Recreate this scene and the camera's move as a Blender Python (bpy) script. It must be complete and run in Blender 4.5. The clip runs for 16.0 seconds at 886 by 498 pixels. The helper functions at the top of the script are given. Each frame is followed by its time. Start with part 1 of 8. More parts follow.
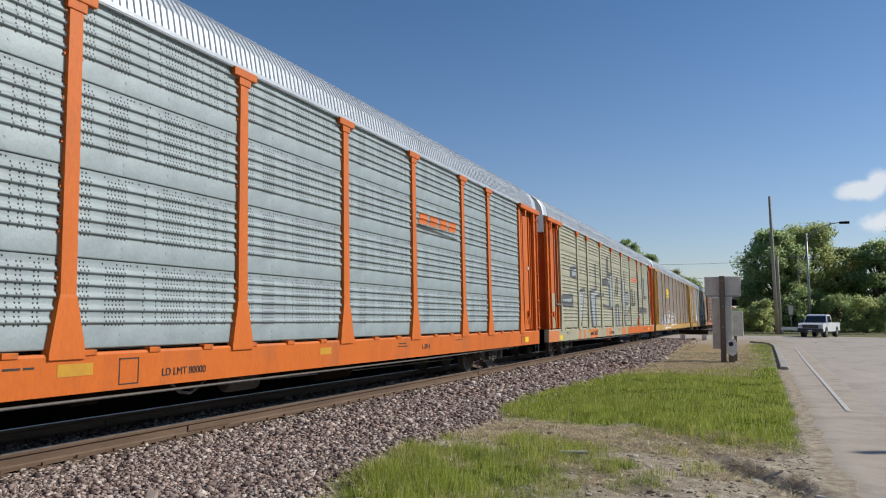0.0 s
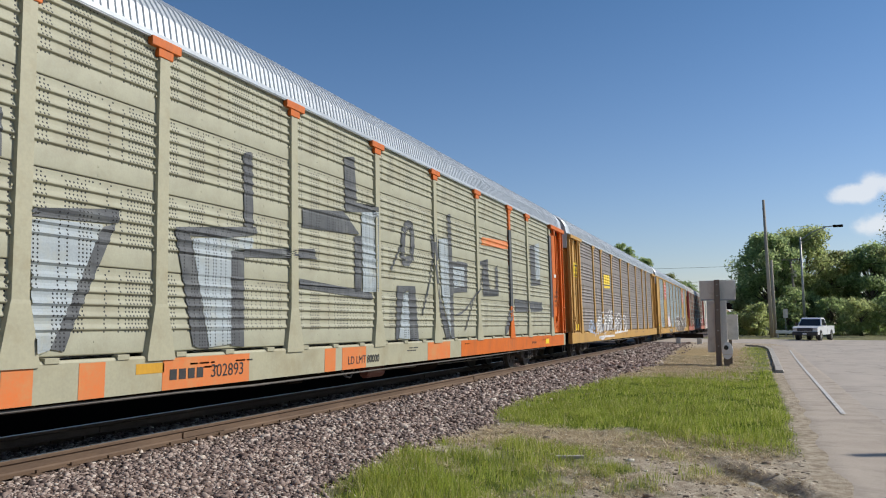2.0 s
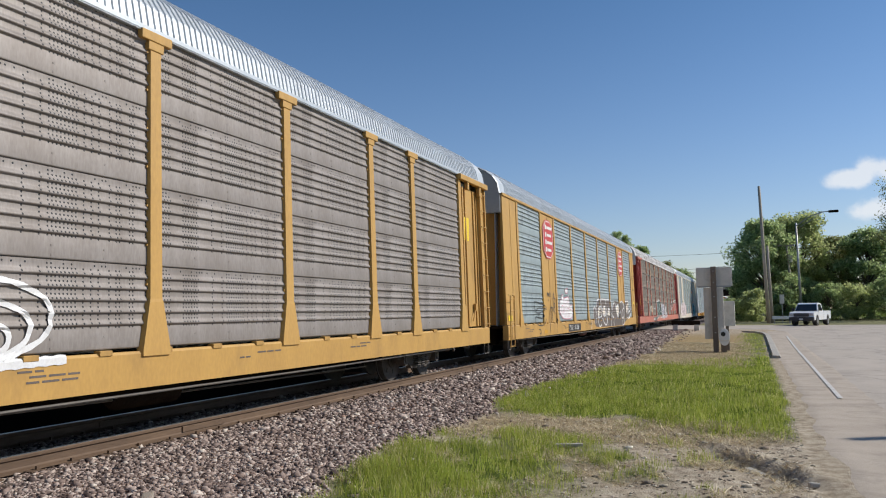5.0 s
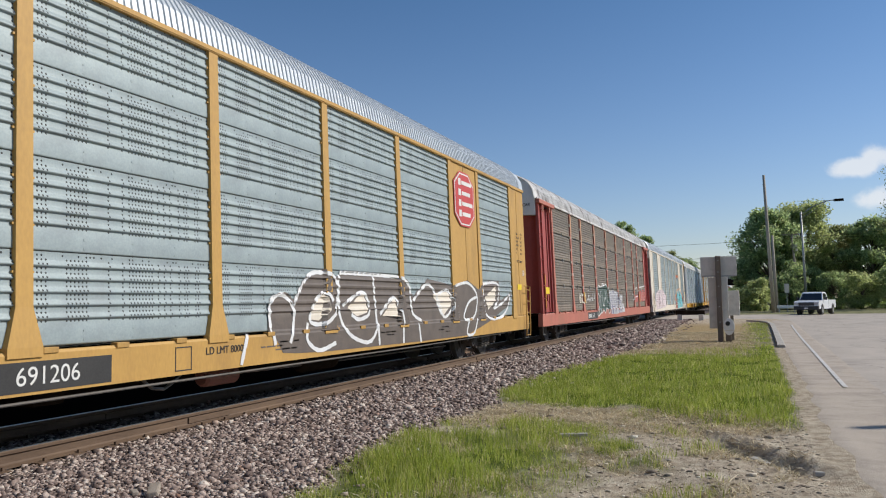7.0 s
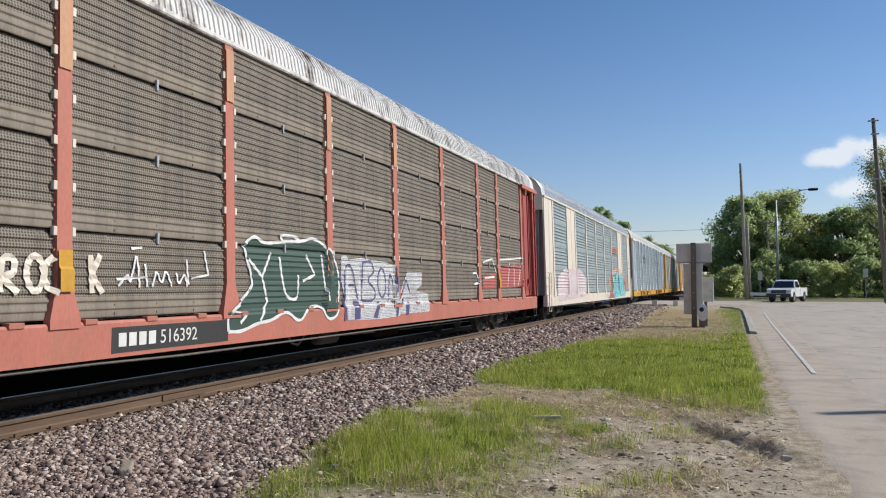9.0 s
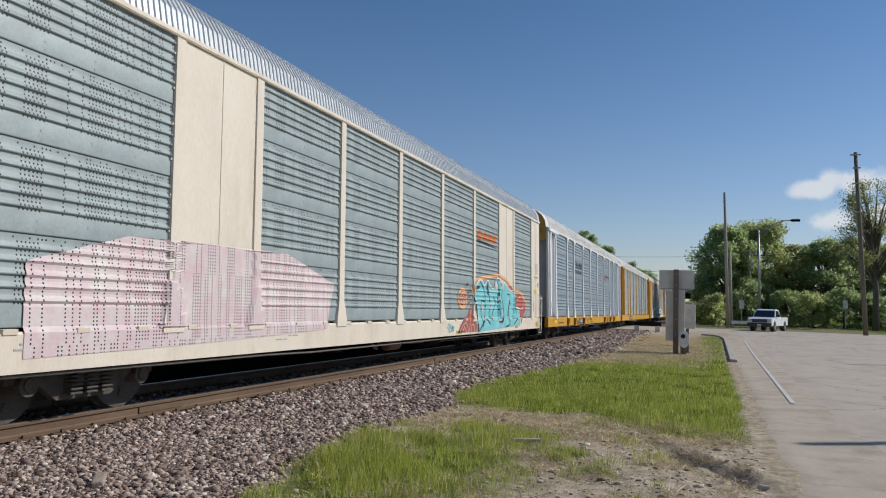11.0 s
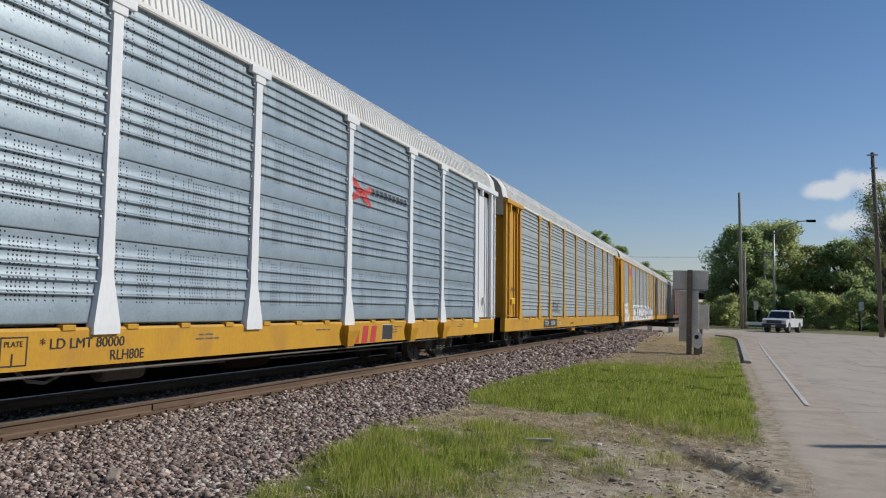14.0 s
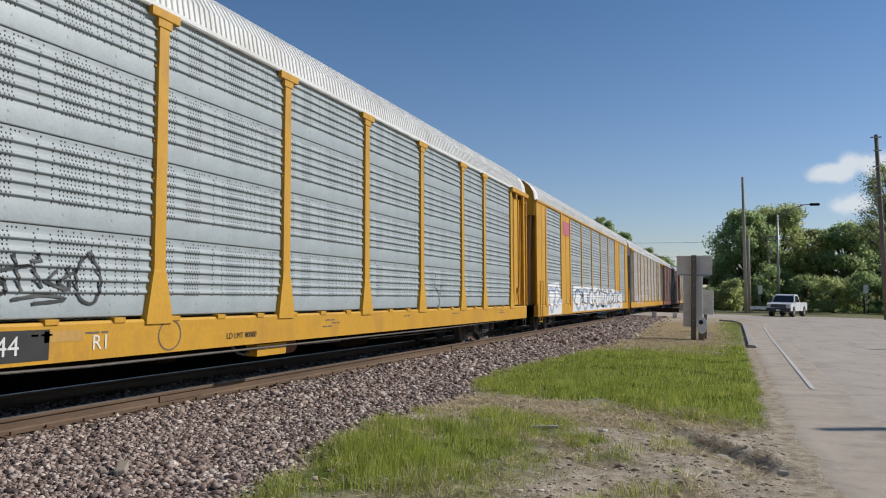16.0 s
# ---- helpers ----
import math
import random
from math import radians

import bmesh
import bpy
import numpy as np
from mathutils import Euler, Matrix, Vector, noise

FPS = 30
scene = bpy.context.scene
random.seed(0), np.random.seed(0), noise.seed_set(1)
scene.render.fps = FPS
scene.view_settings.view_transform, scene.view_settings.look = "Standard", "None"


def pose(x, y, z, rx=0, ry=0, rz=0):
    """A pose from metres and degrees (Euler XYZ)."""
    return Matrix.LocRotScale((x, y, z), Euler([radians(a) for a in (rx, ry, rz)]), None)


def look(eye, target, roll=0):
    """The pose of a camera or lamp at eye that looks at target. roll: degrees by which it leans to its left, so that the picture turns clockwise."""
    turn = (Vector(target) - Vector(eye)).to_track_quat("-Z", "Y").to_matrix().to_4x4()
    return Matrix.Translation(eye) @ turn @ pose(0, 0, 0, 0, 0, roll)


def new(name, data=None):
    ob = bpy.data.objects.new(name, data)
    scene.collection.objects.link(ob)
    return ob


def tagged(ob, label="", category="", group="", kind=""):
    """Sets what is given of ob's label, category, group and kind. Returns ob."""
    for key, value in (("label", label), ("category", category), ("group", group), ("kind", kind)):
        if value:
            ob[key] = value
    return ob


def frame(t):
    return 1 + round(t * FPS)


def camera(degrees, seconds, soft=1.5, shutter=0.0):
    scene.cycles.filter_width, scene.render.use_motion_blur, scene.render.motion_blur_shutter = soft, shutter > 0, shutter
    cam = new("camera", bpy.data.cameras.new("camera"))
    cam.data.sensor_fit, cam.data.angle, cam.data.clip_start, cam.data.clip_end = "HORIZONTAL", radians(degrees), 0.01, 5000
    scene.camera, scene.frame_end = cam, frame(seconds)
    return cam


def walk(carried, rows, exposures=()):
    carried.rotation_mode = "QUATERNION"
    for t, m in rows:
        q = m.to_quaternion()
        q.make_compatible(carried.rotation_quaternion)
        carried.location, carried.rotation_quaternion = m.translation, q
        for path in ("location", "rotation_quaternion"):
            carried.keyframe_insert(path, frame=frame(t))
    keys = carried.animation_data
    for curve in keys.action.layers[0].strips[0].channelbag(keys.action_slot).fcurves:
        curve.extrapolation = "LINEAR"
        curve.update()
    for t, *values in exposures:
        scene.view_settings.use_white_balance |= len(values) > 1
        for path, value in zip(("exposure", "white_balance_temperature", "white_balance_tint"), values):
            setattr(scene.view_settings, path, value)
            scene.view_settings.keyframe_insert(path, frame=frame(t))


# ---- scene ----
# ------------------------------------------------------------------ camera
cam = camera(60.0, 16.0, soft=1.1)
EYE = (0.0, 0.0, 1.67)
PATH = [
    (0.0, 22.3, 5.07, -0.44), (0.5, 22.22, 5.21, -0.32), (1.0, 22.14, 5.38, -0.32), (1.5, 22.06, 5.45, -0.27), (2.0, 21.96, 5.44, -0.16),
    (2.5, 21.82, 5.28, 0.02), (3.0, 21.72, 5.12, 0.21), (3.5, 21.64, 5.0, 0.4), (4.0, 21.62, 4.92, 0.45), (6.5, 22.04, 4.31, 1.03),
    (7.0, 22.1, 4.06, 0.92), (7.5, 22.04, 3.67, 0.6), (8.0, 21.83, 3.23, 0.25), (8.5, 21.32, 2.82, 0.04), (9.0, 20.42, 2.7, -0.01),
    (9.5, 19.4, 2.95, -0.09), (12.0, 19.8, 4.64, -2.64), (12.5, 20.22, 4.66, -2.67), (13.0, 20.4, 4.55, -2.5), (13.5, 20.29, 4.35, -2.32),
    (14.0, 20.1, 4.06, -2.07), (14.5, 19.99, 3.78, -1.86), (15.0, 20.1, 3.53, -1.63), (15.5, 20.38, 3.37, -1.33), (16.0, 20.4, 3.22, -1.26)]
walk(cam, [(t, pose(*EYE, 90 + p, r, y)) for t, y, p, r in PATH],
     [(0.0, -0.05), (3.5, 0.05), (7.0, 0.0), (9.5, 0.1), (11.5, -0.3), (12.5, -0.36), (14.5, -0.28), (16.0, -0.15)])

# ------------------------------------------------------------------ light
SUN_AZ, SUN_EL = 30.0, 36.0          # degrees from +X towards +Y, and above the horizon
sun_dir = Vector((math.cos(radians(SUN_EL)) * math.cos(radians(SUN_AZ)), math.cos(radians(SUN_EL)) * math.sin(radians(SUN_AZ)), math.sin(radians(SUN_EL))))
sun = new("sun", bpy.data.lights.new("sun", "SUN"))
sun.data.energy, sun.data.angle, sun.data.color = 4.3, radians(0.55), (1.0, 0.95, 0.87)
sun.matrix_basis = look((0, 0, 60), Vector((0, 0, 60)) - sun_dir)

world = bpy.data.worlds.new("world")
scene.world = world
world.use_nodes = True
wt = world.node_tree
wt.nodes.clear()


def wnode(kind, **values):
    n = wt.nodes.new(kind)
    for k, v in values.items():
        n.inputs[k].default_value = v
    return n


sky = wt.nodes.new("ShaderNodeTexSky")
sky.sky_type, sky.sun_disc = "NISHITA", False
sky.sun_elevation, sky.sun_rotation = radians(SUN_EL), radians(90 - SUN_AZ)
sky.air_density, sky.dust_density, sky.ozone_density = 1.2, 0.3, 3.5
w_bg, w_out = wt.nodes.new("ShaderNodeBackground"), wt.nodes.new("ShaderNodeOutputWorld")
w_bg.inputs["Strength"].default_value = 0.095
w_tc = wt.nodes.new("ShaderNodeTexCoord")
# two small fair-weather clouds low over the trees
w_noise = wnode("ShaderNodeTexNoise", Scale=26.0, Detail=7.0, Roughness=0.58)
wt.links.new(w_tc.outputs["Generated"], w_noise.inputs["Vector"])
cloud_sum = None
for az, el, wide, high in ((6.5, 8.5, 2.9, 0.95), (9.0, 8.9, 3.0, 1.5), (7.9, 6.4, 2.1, 1.2), (12.5, 9.2, 3.5, 1.7), (11.0, 6.6, 2.4, 1.2)):
    d = Vector((math.sin(radians(az)) * math.cos(radians(el)), math.cos(radians(az)) * math.cos(radians(el)), math.sin(radians(el))))
    sub = wt.nodes.new("ShaderNodeVectorMath")
    sub.operation = "SUBTRACT"
    wt.links.new(w_tc.outputs["Generated"], sub.inputs[0])
    sub.inputs[1].default_value = d
    mul = wt.nodes.new("ShaderNodeVectorMath")
    mul.operation = "MULTIPLY"
    wt.links.new(sub.outputs[0], mul.inputs[0])
    mul.inputs[1].default_value = (1 / radians(wide), 1 / radians(wide), 1 / radians(high))
    ln = wt.nodes.new("ShaderNodeVectorMath")
    ln.operation = "LENGTH"
    wt.links.new(mul.outputs[0], ln.inputs[0])
    inv = wt.nodes.new("ShaderNodeMath")
    inv.operation, inv.use_clamp = "SUBTRACT", True
    inv.inputs[0].default_value = 1.0
    wt.links.new(ln.outputs["Value"], inv.inputs[1])
    if cloud_sum is None:
        cloud_sum = inv.outputs[0]
    else:
        mx = wt.nodes.new("ShaderNodeMath")
        mx.operation = "MAXIMUM"
        wt.links.new(cloud_sum, mx.inputs[0])
        wt.links.new(inv.outputs[0], mx.inputs[1])
        cloud_sum = mx.outputs[0]
addn = wt.nodes.new("ShaderNodeMath")
addn.operation = "MULTIPLY_ADD"
wt.links.new(w_noise.outputs["Fac"], addn.inputs[0])
addn.inputs[1].default_value = 1.5
wt.links.new(cloud_sum, addn.inputs[2])
gate = wnode("ShaderNodeMapRange")
gate.interpolation_type = "SMOOTHSTEP"
gate.inputs["From Min"].default_value, gate.inputs["From Max"].default_value = 0.95, 1.45
wt.links.new(addn.outputs[0], gate.inputs["Value"])
keep = wt.nodes.new("ShaderNodeMath")
keep.operation, keep.use_clamp = "MULTIPLY", True
wt.links.new(gate.outputs["Result"], keep.inputs[0])
edge = wnode("ShaderNodeMapRange")
edge.inputs["From Min"].default_value, edge.inputs["From Max"].default_value = 0.0, 0.35
wt.links.new(cloud_sum, edge.inputs["Value"])
wt.links.new(edge.outputs["Result"], keep.inputs[1])
soften = wt.nodes.new("ShaderNodeMath")
soften.operation = "MULTIPLY"
soften.inputs[1].default_value = 0.8
wt.links.new(keep.outputs[0], soften.inputs[0])
w_mix = wt.nodes.new("ShaderNodeMix")
w_mix.data_type = "RGBA"
wt.links.new(soften.outputs[0], w_mix.inputs[0])
w_sep = wt.nodes.new("ShaderNodeSeparateXYZ")
wt.links.new(w_tc.outputs["Generated"], w_sep.inputs[0])
w_rise = wnode("ShaderNodeMapRange")
w_rise.inputs["From Min"].default_value, w_rise.inputs["From Max"].default_value = 0.0, 0.42
wt.links.new(w_sep.outputs["Z"], w_rise.inputs["Value"])
w_tint = wt.nodes.new("ShaderNodeMix")
w_tint.data_type = "RGBA"
wt.links.new(w_rise.outputs["Result"], w_tint.inputs[0])
w_tint.inputs[6].default_value, w_tint.inputs[7].default_value = (1.05, 1.03, 1.22, 1), (0.56, 0.76, 0.94, 1)
w_air = wt.nodes.new("ShaderNodeMix")
w_air.data_type, w_air.blend_type = "RGBA", "MULTIPLY"
w_air.inputs[0].default_value = 1.0
wt.links.new(sky.outputs["Color"], w_air.inputs[6])
wt.links.new(w_tint.outputs[2], w_air.inputs[7])
wt.links.new(w_air.outputs[2], w_mix.inputs[6])
w_mix.inputs[7].default_value = (8.6, 8.9, 9.3, 1)
wt.links.new(w_mix.outputs[2], w_bg.inputs["Color"])
wt.links.new(w_bg.outputs[0], w_out.inputs[0])

# ------------------------------------------------------------------ materials


def mat(name, a, b=None, rough=0.6, metal=0.0, scale=6.0, fine=60.0, bump=0.15, stain=None, stain_amount=0.0, stain_scale=1.2, stretch=(1, 1, 1), spec=0.5, dist=0.01):
    """A surface whose colour wanders between a and b at a coarse and a fine scale, with relief and stains."""
    m = bpy.data.materials.new(name)
    m.use_nodes = True
    nt = m.node_tree
    bs = nt.nodes["Principled BSDF"]
    b = b or tuple(c * 0.8 for c in a)
    tc = nt.nodes.new("ShaderNodeTexCoord")
    mp = nt.nodes.new("ShaderNodeMapping")
    mp.inputs["Scale"].default_value = stretch
    nt.links.new(tc.outputs["Object"], mp.inputs["Vector"])
    n1, n2 = nt.nodes.new("ShaderNodeTexNoise"), nt.nodes.new("ShaderNodeTexNoise")
    for n, sc in ((n1, scale), (n2, fine)):
        n.inputs["Scale"].default_value, n.inputs["Detail"].default_value = sc, 5.0
        nt.links.new(mp.outputs[0], n.inputs["Vector"])
    add = nt.nodes.new("ShaderNodeMath")
    add.operation = "ADD"
    nt.links.new(n1.outputs["Fac"], add.inputs[0])
    nt.links.new(n2.outputs["Fac"], add.inputs[1])
    rg = nt.nodes.new("ShaderNodeMapRange")
    rg.inputs["From Min"].default_value, rg.inputs["From Max"].default_value = 0.72, 1.28
    nt.links.new(add.outputs[0], rg.inputs["Value"])
    mx = nt.nodes.new("ShaderNodeMix")
    mx.data_type = "RGBA"
    nt.links.new(rg.outputs["Result"], mx.inputs[0])
    mx.inputs[6].default_value, mx.inputs[7].default_value = (*a, 1), (*b, 1)
    col = mx.outputs[2]
    if stain:
        n3 = nt.nodes.new("ShaderNodeTexNoise")
        n3.inputs["Scale"].default_value, n3.inputs["Detail"].default_value, n3.inputs["Roughness"].default_value = stain_scale, 8.0, 0.65
        nt.links.new(mp.outputs[0], n3.inputs["Vector"])
        r3 = nt.nodes.new("ShaderNodeMapRange")
        r3.inputs["From Min"].default_value, r3.inputs["From Max"].default_value, r3.inputs["To Max"].default_value = 0.5, 0.68, stain_amount
        nt.links.new(n3.outputs["Fac"], r3.inputs["Value"])
        m3 = nt.nodes.new("ShaderNodeMix")
        m3.data_type = "RGBA"
        nt.links.new(r3.outputs["Result"], m3.inputs[0])
        nt.links.new(col, m3.inputs[6])
        m3.inputs[7].default_value = (*stain, 1)
        col = m3.outputs[2]
    nt.links.new(col, bs.inputs["Base Color"])
    bs.inputs["Roughness"].default_value, bs.inputs["Metallic"].default_value = rough, metal
    bs.inputs["Specular IOR Level"].default_value = spec
    if bump:
        bp = nt.nodes.new("ShaderNodeBump")
        bp.inputs["Strength"].default_value, bp.inputs["Distance"].default_value = bump, dist
        nt.links.new(n2.outputs["Fac"], bp.inputs["Height"])
        nt.links.new(bp.outputs[0], bs.inputs["Normal"])
    m["col_from"] = col.node.name
    return m


def perforate(m, col_pitch=0.052, row_pitch=0.0455, radius=0.0118, gaps=0.52, dark=(0.012, 0.013, 0.015)):
    """Punched holes in a sheet: rows and broken columns of small dark dots."""
    nt = m.node_tree
    bs = nt.nodes["Principled BSDF"]
    tc = nt.nodes.new("ShaderNodeTexCoord")
    sp = nt.nodes.new("ShaderNodeSeparateXYZ")
    nt.links.new(tc.outputs["Object"], sp.inputs[0])

    def math_node(op, *ins):
        n = nt.nodes.new("ShaderNodeMath")
        n.operation = op
        for i, v in enumerate(ins):
            if isinstance(v, (int, float)):
                n.inputs[i].default_value = v
            else:
                nt.links.new(v, n.inputs[i])
        return n.outputs[0]

    def cell(src, pitch):
        q = math_node("DIVIDE", src, pitch)
        return math_node("FLOOR", q), math_node("MULTIPLY", math_node("SUBTRACT", math_node("FRACT", q), 0.5), pitch)

    iy, fy = cell(sp.outputs["Y"], col_pitch)
    iz, fz = cell(sp.outputs["Z"], row_pitch)
    d2 = math_node("ADD", math_node("MULTIPLY", fy, fy), math_node("MULTIPLY", fz, fz))
    dot = math_node("LESS_THAN", d2, radius * radius)
    wn = nt.nodes.new("ShaderNodeTexWhiteNoise")
    wn.noise_dimensions = "2D"
    cb = nt.nodes.new("ShaderNodeCombineXYZ")
    nt.links.new(iy, cb.inputs[0])
    nt.links.new(math_node("FLOOR", math_node("DIVIDE", sp.outputs["Z"], 0.9)), cb.inputs[1])
    nt.links.new(cb.outputs[0], wn.inputs["Vector"])
    has = math_node("GREATER_THAN", wn.outputs["Value"], gaps)
    # a plain band without holes along the foot of every sheet
    band = math_node("GREATER_THAN", sp.outputs["Z"], 0.24)
    fac = math_node("MULTIPLY", math_node("MULTIPLY", dot, has), band)
    mx = nt.nodes.new("ShaderNodeMix")
    mx.data_type = "RGBA"
    nt.links.new(fac, mx.inputs[0])
    nt.links.new(bs.inputs["Base Color"].links[0].from_socket, mx.inputs[6])
    mx.inputs[7].default_value = (*dark, 1)
    nt.links.new(mx.outputs[2], bs.inputs["Base Color"])
    return m


GALV = perforate(mat("galvanised_sheet", (0.308, 0.361, 0.365), (0.238, 0.286, 0.295), 0.55, 0.12, 3.0, 40, 0.1, (0.211, 0.238, 0.246), 0.5, 1.6))
GALV_LIGHT = perforate(mat("pale_galvanised_sheet", (0.354, 0.391, 0.400), (0.285, 0.322, 0.331), 0.55, 0.12, 3.0, 40, 0.1, (0.313, 0.331, 0.340), 0.5, 1.6))
GALV_BLUE = perforate(mat("new_galvanised_sheet", (0.304, 0.363, 0.405), (0.230, 0.285, 0.327), 0.45, 0.3, 2.2, 35, 0.08, (0.202, 0.258, 0.294), 0.6, 1.3), gaps=0.6)
SAGE = perforate(mat("sage_painted_sheet", (0.367, 0.359, 0.257), (0.320, 0.312, 0.226), 0.62, 0.0, 3.0, 40, 0.12, (0.257, 0.234, 0.156), 0.5, 1.4))
DUSTY = perforate(mat("dusty_brown_sheet", (0.276, 0.248, 0.230), (0.202, 0.175, 0.156), 0.6, 0.25, 2.6, 40, 0.12, (0.147, 0.120, 0.101), 0.7, 1.2, (1, 1, 0.3)))
SCREEN = perforate(mat("rusty_grey_screen_sheet", (0.25, 0.208, 0.16), (0.165, 0.134, 0.104), 0.7, 0.0, 2.5, 50, 0.2, (0.06, 0.048, 0.04), 0.85, 1.5, (1, 1, 0.14)), 0.036, 0.032, 0.0115, 0.02, (0.03, 0.025, 0.02))
GREY_SHEET = perforate(mat("cream_grey_sheet", (0.45, 0.43, 0.4), (0.37, 0.35, 0.32), 0.55, 0.1, 3, 40, 0.1, (0.3, 0.27, 0.24), 0.5, 1.3))
BROWN_SHEET = perforate(mat("brown_sheet", (0.2, 0.12, 0.1), (0.14, 0.08, 0.07), 0.6, 0.1, 3, 40, 0.1, (0.1, 0.06, 0.05), 0.5, 1.3))
ORANGE = mat("orange_paint", (0.64, 0.14, 0.004), (0.53, 0.11, 0.004), 0.62, 0, 2.5, 30, 0.06, (0.32, 0.1, 0.03), 0.6, 1.7, (1, 1, 0.4))
ORANGE_DARK = mat("weathered_orange_paint", (0.58, 0.12, 0.006), (0.45, 0.09, 0.006), 0.65, 0, 2.5, 30, 0.06, (0.2, 0.06, 0.02), 0.7, 1.4, (1, 1, 0.3))
SAGE_PLAIN = mat("sage_paint", (0.410, 0.385, 0.262), (0.344, 0.328, 0.230), 0.6, 0, 2.5, 30, 0.06, (0.279, 0.230, 0.131), 0.5, 1.7)
TAN = mat("tan_yellow_paint", (0.53, 0.308, 0.08), (0.44, 0.25, 0.066), 0.62, 0, 2.0, 30, 0.06, (0.255, 0.145, 0.051), 0.5, 1.5, (1, 1, 0.4))
YELLOW = mat("railroad_yellow_paint", (0.6, 0.315, 0.018), (0.5, 0.255, 0.018), 0.6, 0, 2.0, 30, 0.06, (0.36, 0.18, 0.04), 0.6, 1.6, (1, 1, 0.5))
RED = mat("faded_red_paint", (0.4, 0.075, 0.065), (0.32, 0.06, 0.052), 0.6, 0, 2.0, 30, 0.08, (0.2, 0.06, 0.05), 0.6, 1.6, (1, 1, 0.4))
SALMON = mat("faded_salmon_paint", (0.5, 0.17, 0.12), (0.4, 0.13, 0.09), 0.65, 0, 2.0, 30, 0.08, (0.3, 0.16, 0.1), 0.6, 1.6, (1, 1, 0.4))
SALMON_PALE = mat("pale_salmon_paint", (0.56, 0.3, 0.17), (0.46, 0.23, 0.13), 0.65, 0, 2.0, 30, 0.08, (0.5, 0.17, 0.12), 0.6, 1.6, (1, 1, 0.4))
CREAM = mat("cream_white_paint", (0.735, 0.662, 0.557), (0.651, 0.578, 0.483), 0.55, 0, 2.0, 30, 0.05, (0.483, 0.378, 0.273), 0.4, 1.2, (1, 1, 0.4))
WHITE = mat("white_paint", (0.78, 0.79, 0.8), (0.7, 0.71, 0.72), 0.45, 0, 2.0, 30, 0.05, (0.55, 0.53, 0.5), 0.3, 1.3, (1, 1, 0.4))
BROWN = mat("brown_red_paint", (0.24, 0.09, 0.06), (0.18, 0.07, 0.05), 0.6, 0, 2.0, 30, 0.06, (0.12, 0.06, 0.04), 0.5, 1.4)
GREY_PAINT = mat("grey_paint", (0.42, 0.43, 0.44), (0.36, 0.37, 0.38), 0.5, 0.1, 2.0, 30, 0.05, (0.3, 0.3, 0.3), 0.4, 1.4)
ROOF_GALV = mat("galvanised_roof", (0.55, 0.58, 0.6), (0.46, 0.49, 0.51), 0.45, 0.35, 2.0, 30, 0.05, (0.4, 0.42, 0.43), 0.4, 1.0)
ROOF_WHITE = mat("white_roof", (0.74, 0.73, 0.7), (0.66, 0.65, 0.62), 0.55, 0, 2.0, 30, 0.05, (0.5, 0.47, 0.42), 0.4, 1.0)
ROOF_RUST = mat("rusty_white_roof", (0.7, 0.68, 0.66), (0.6, 0.58, 0.55), 0.6, 0, 2.0, 30, 0.1, (0.09, 0.05, 0.035), 1.0, 2.2, (1, 1, 0.5))
GREEN_ROOF = mat("mustard_paint", (0.42, 0.26, 0.04), (0.36, 0.22, 0.035), 0.5, 0, 2, 30, 0.05)
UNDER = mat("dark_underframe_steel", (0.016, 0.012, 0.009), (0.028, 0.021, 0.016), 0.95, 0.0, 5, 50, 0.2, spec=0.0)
TRUCK_STEEL = mat("oily_cast_steel", (0.055, 0.046, 0.039), (0.1, 0.086, 0.074), 0.75, 0.1, 6, 60, 0.25)
WHEEL_TREAD = mat("polished_wheel_steel", (0.3, 0.29, 0.28), (0.2, 0.19, 0.185), 0.35, 0.9, 8, 60, 0.1)
PIPE = mat("grey_pipe_steel", (0.15, 0.135, 0.12), (0.1, 0.09, 0.08), 0.7, 0.1, 6, 60, 0.1)
DARK_GAP = mat("black_rubber", (0.02, 0.02, 0.02), (0.03, 0.03, 0.03), 0.7, 0, 6, 60, 0.1)
RAIL_RUST = mat("rusty_rail_steel", (0.15, 0.095, 0.06), (0.105, 0.066, 0.042), 0.75, 0.15, 4, 50, 0.25, (0.2, 0.13, 0.08), 0.5, 3.0, (1, 0.2, 1))
RAIL_TOP = mat("polished_rail_head", (0.36, 0.34, 0.31), (0.28, 0.26, 0.24), 0.36, 0.9, 4, 60, 0.05)
TIE_WOOD = mat("creosoted_tie_wood", (0.11, 0.075, 0.052), (0.07, 0.05, 0.037), 0.85, 0, 4, 50, 0.4, (0.16, 0.12, 0.09), 0.6, 2.0, (0.15, 1, 1))
BLACK_PAINT = mat("black_lettering_paint", (0.025, 0.024, 0.024), (0.04, 0.038, 0.037), 0.6, 0, 4, 60, 0.0)
WHITE_LETTER = mat("white_lettering_paint", (0.75, 0.74, 0.7), (0.62, 0.61, 0.58), 0.6, 0, 4, 60, 0.0)

# ------------------------------------------------------------------ mesh helpers


def link_mesh(name, verts, faces, material, smooth=False):
    me = bpy.data.meshes.new(name)
    me.from_pydata([tuple(v) for v in verts], [], faces)
    me.update()
    if material:
        me.materials.append(material)
    if smooth:
        me.polygons.foreach_set("use_smooth", [True] * len(me.polygons))
    return me


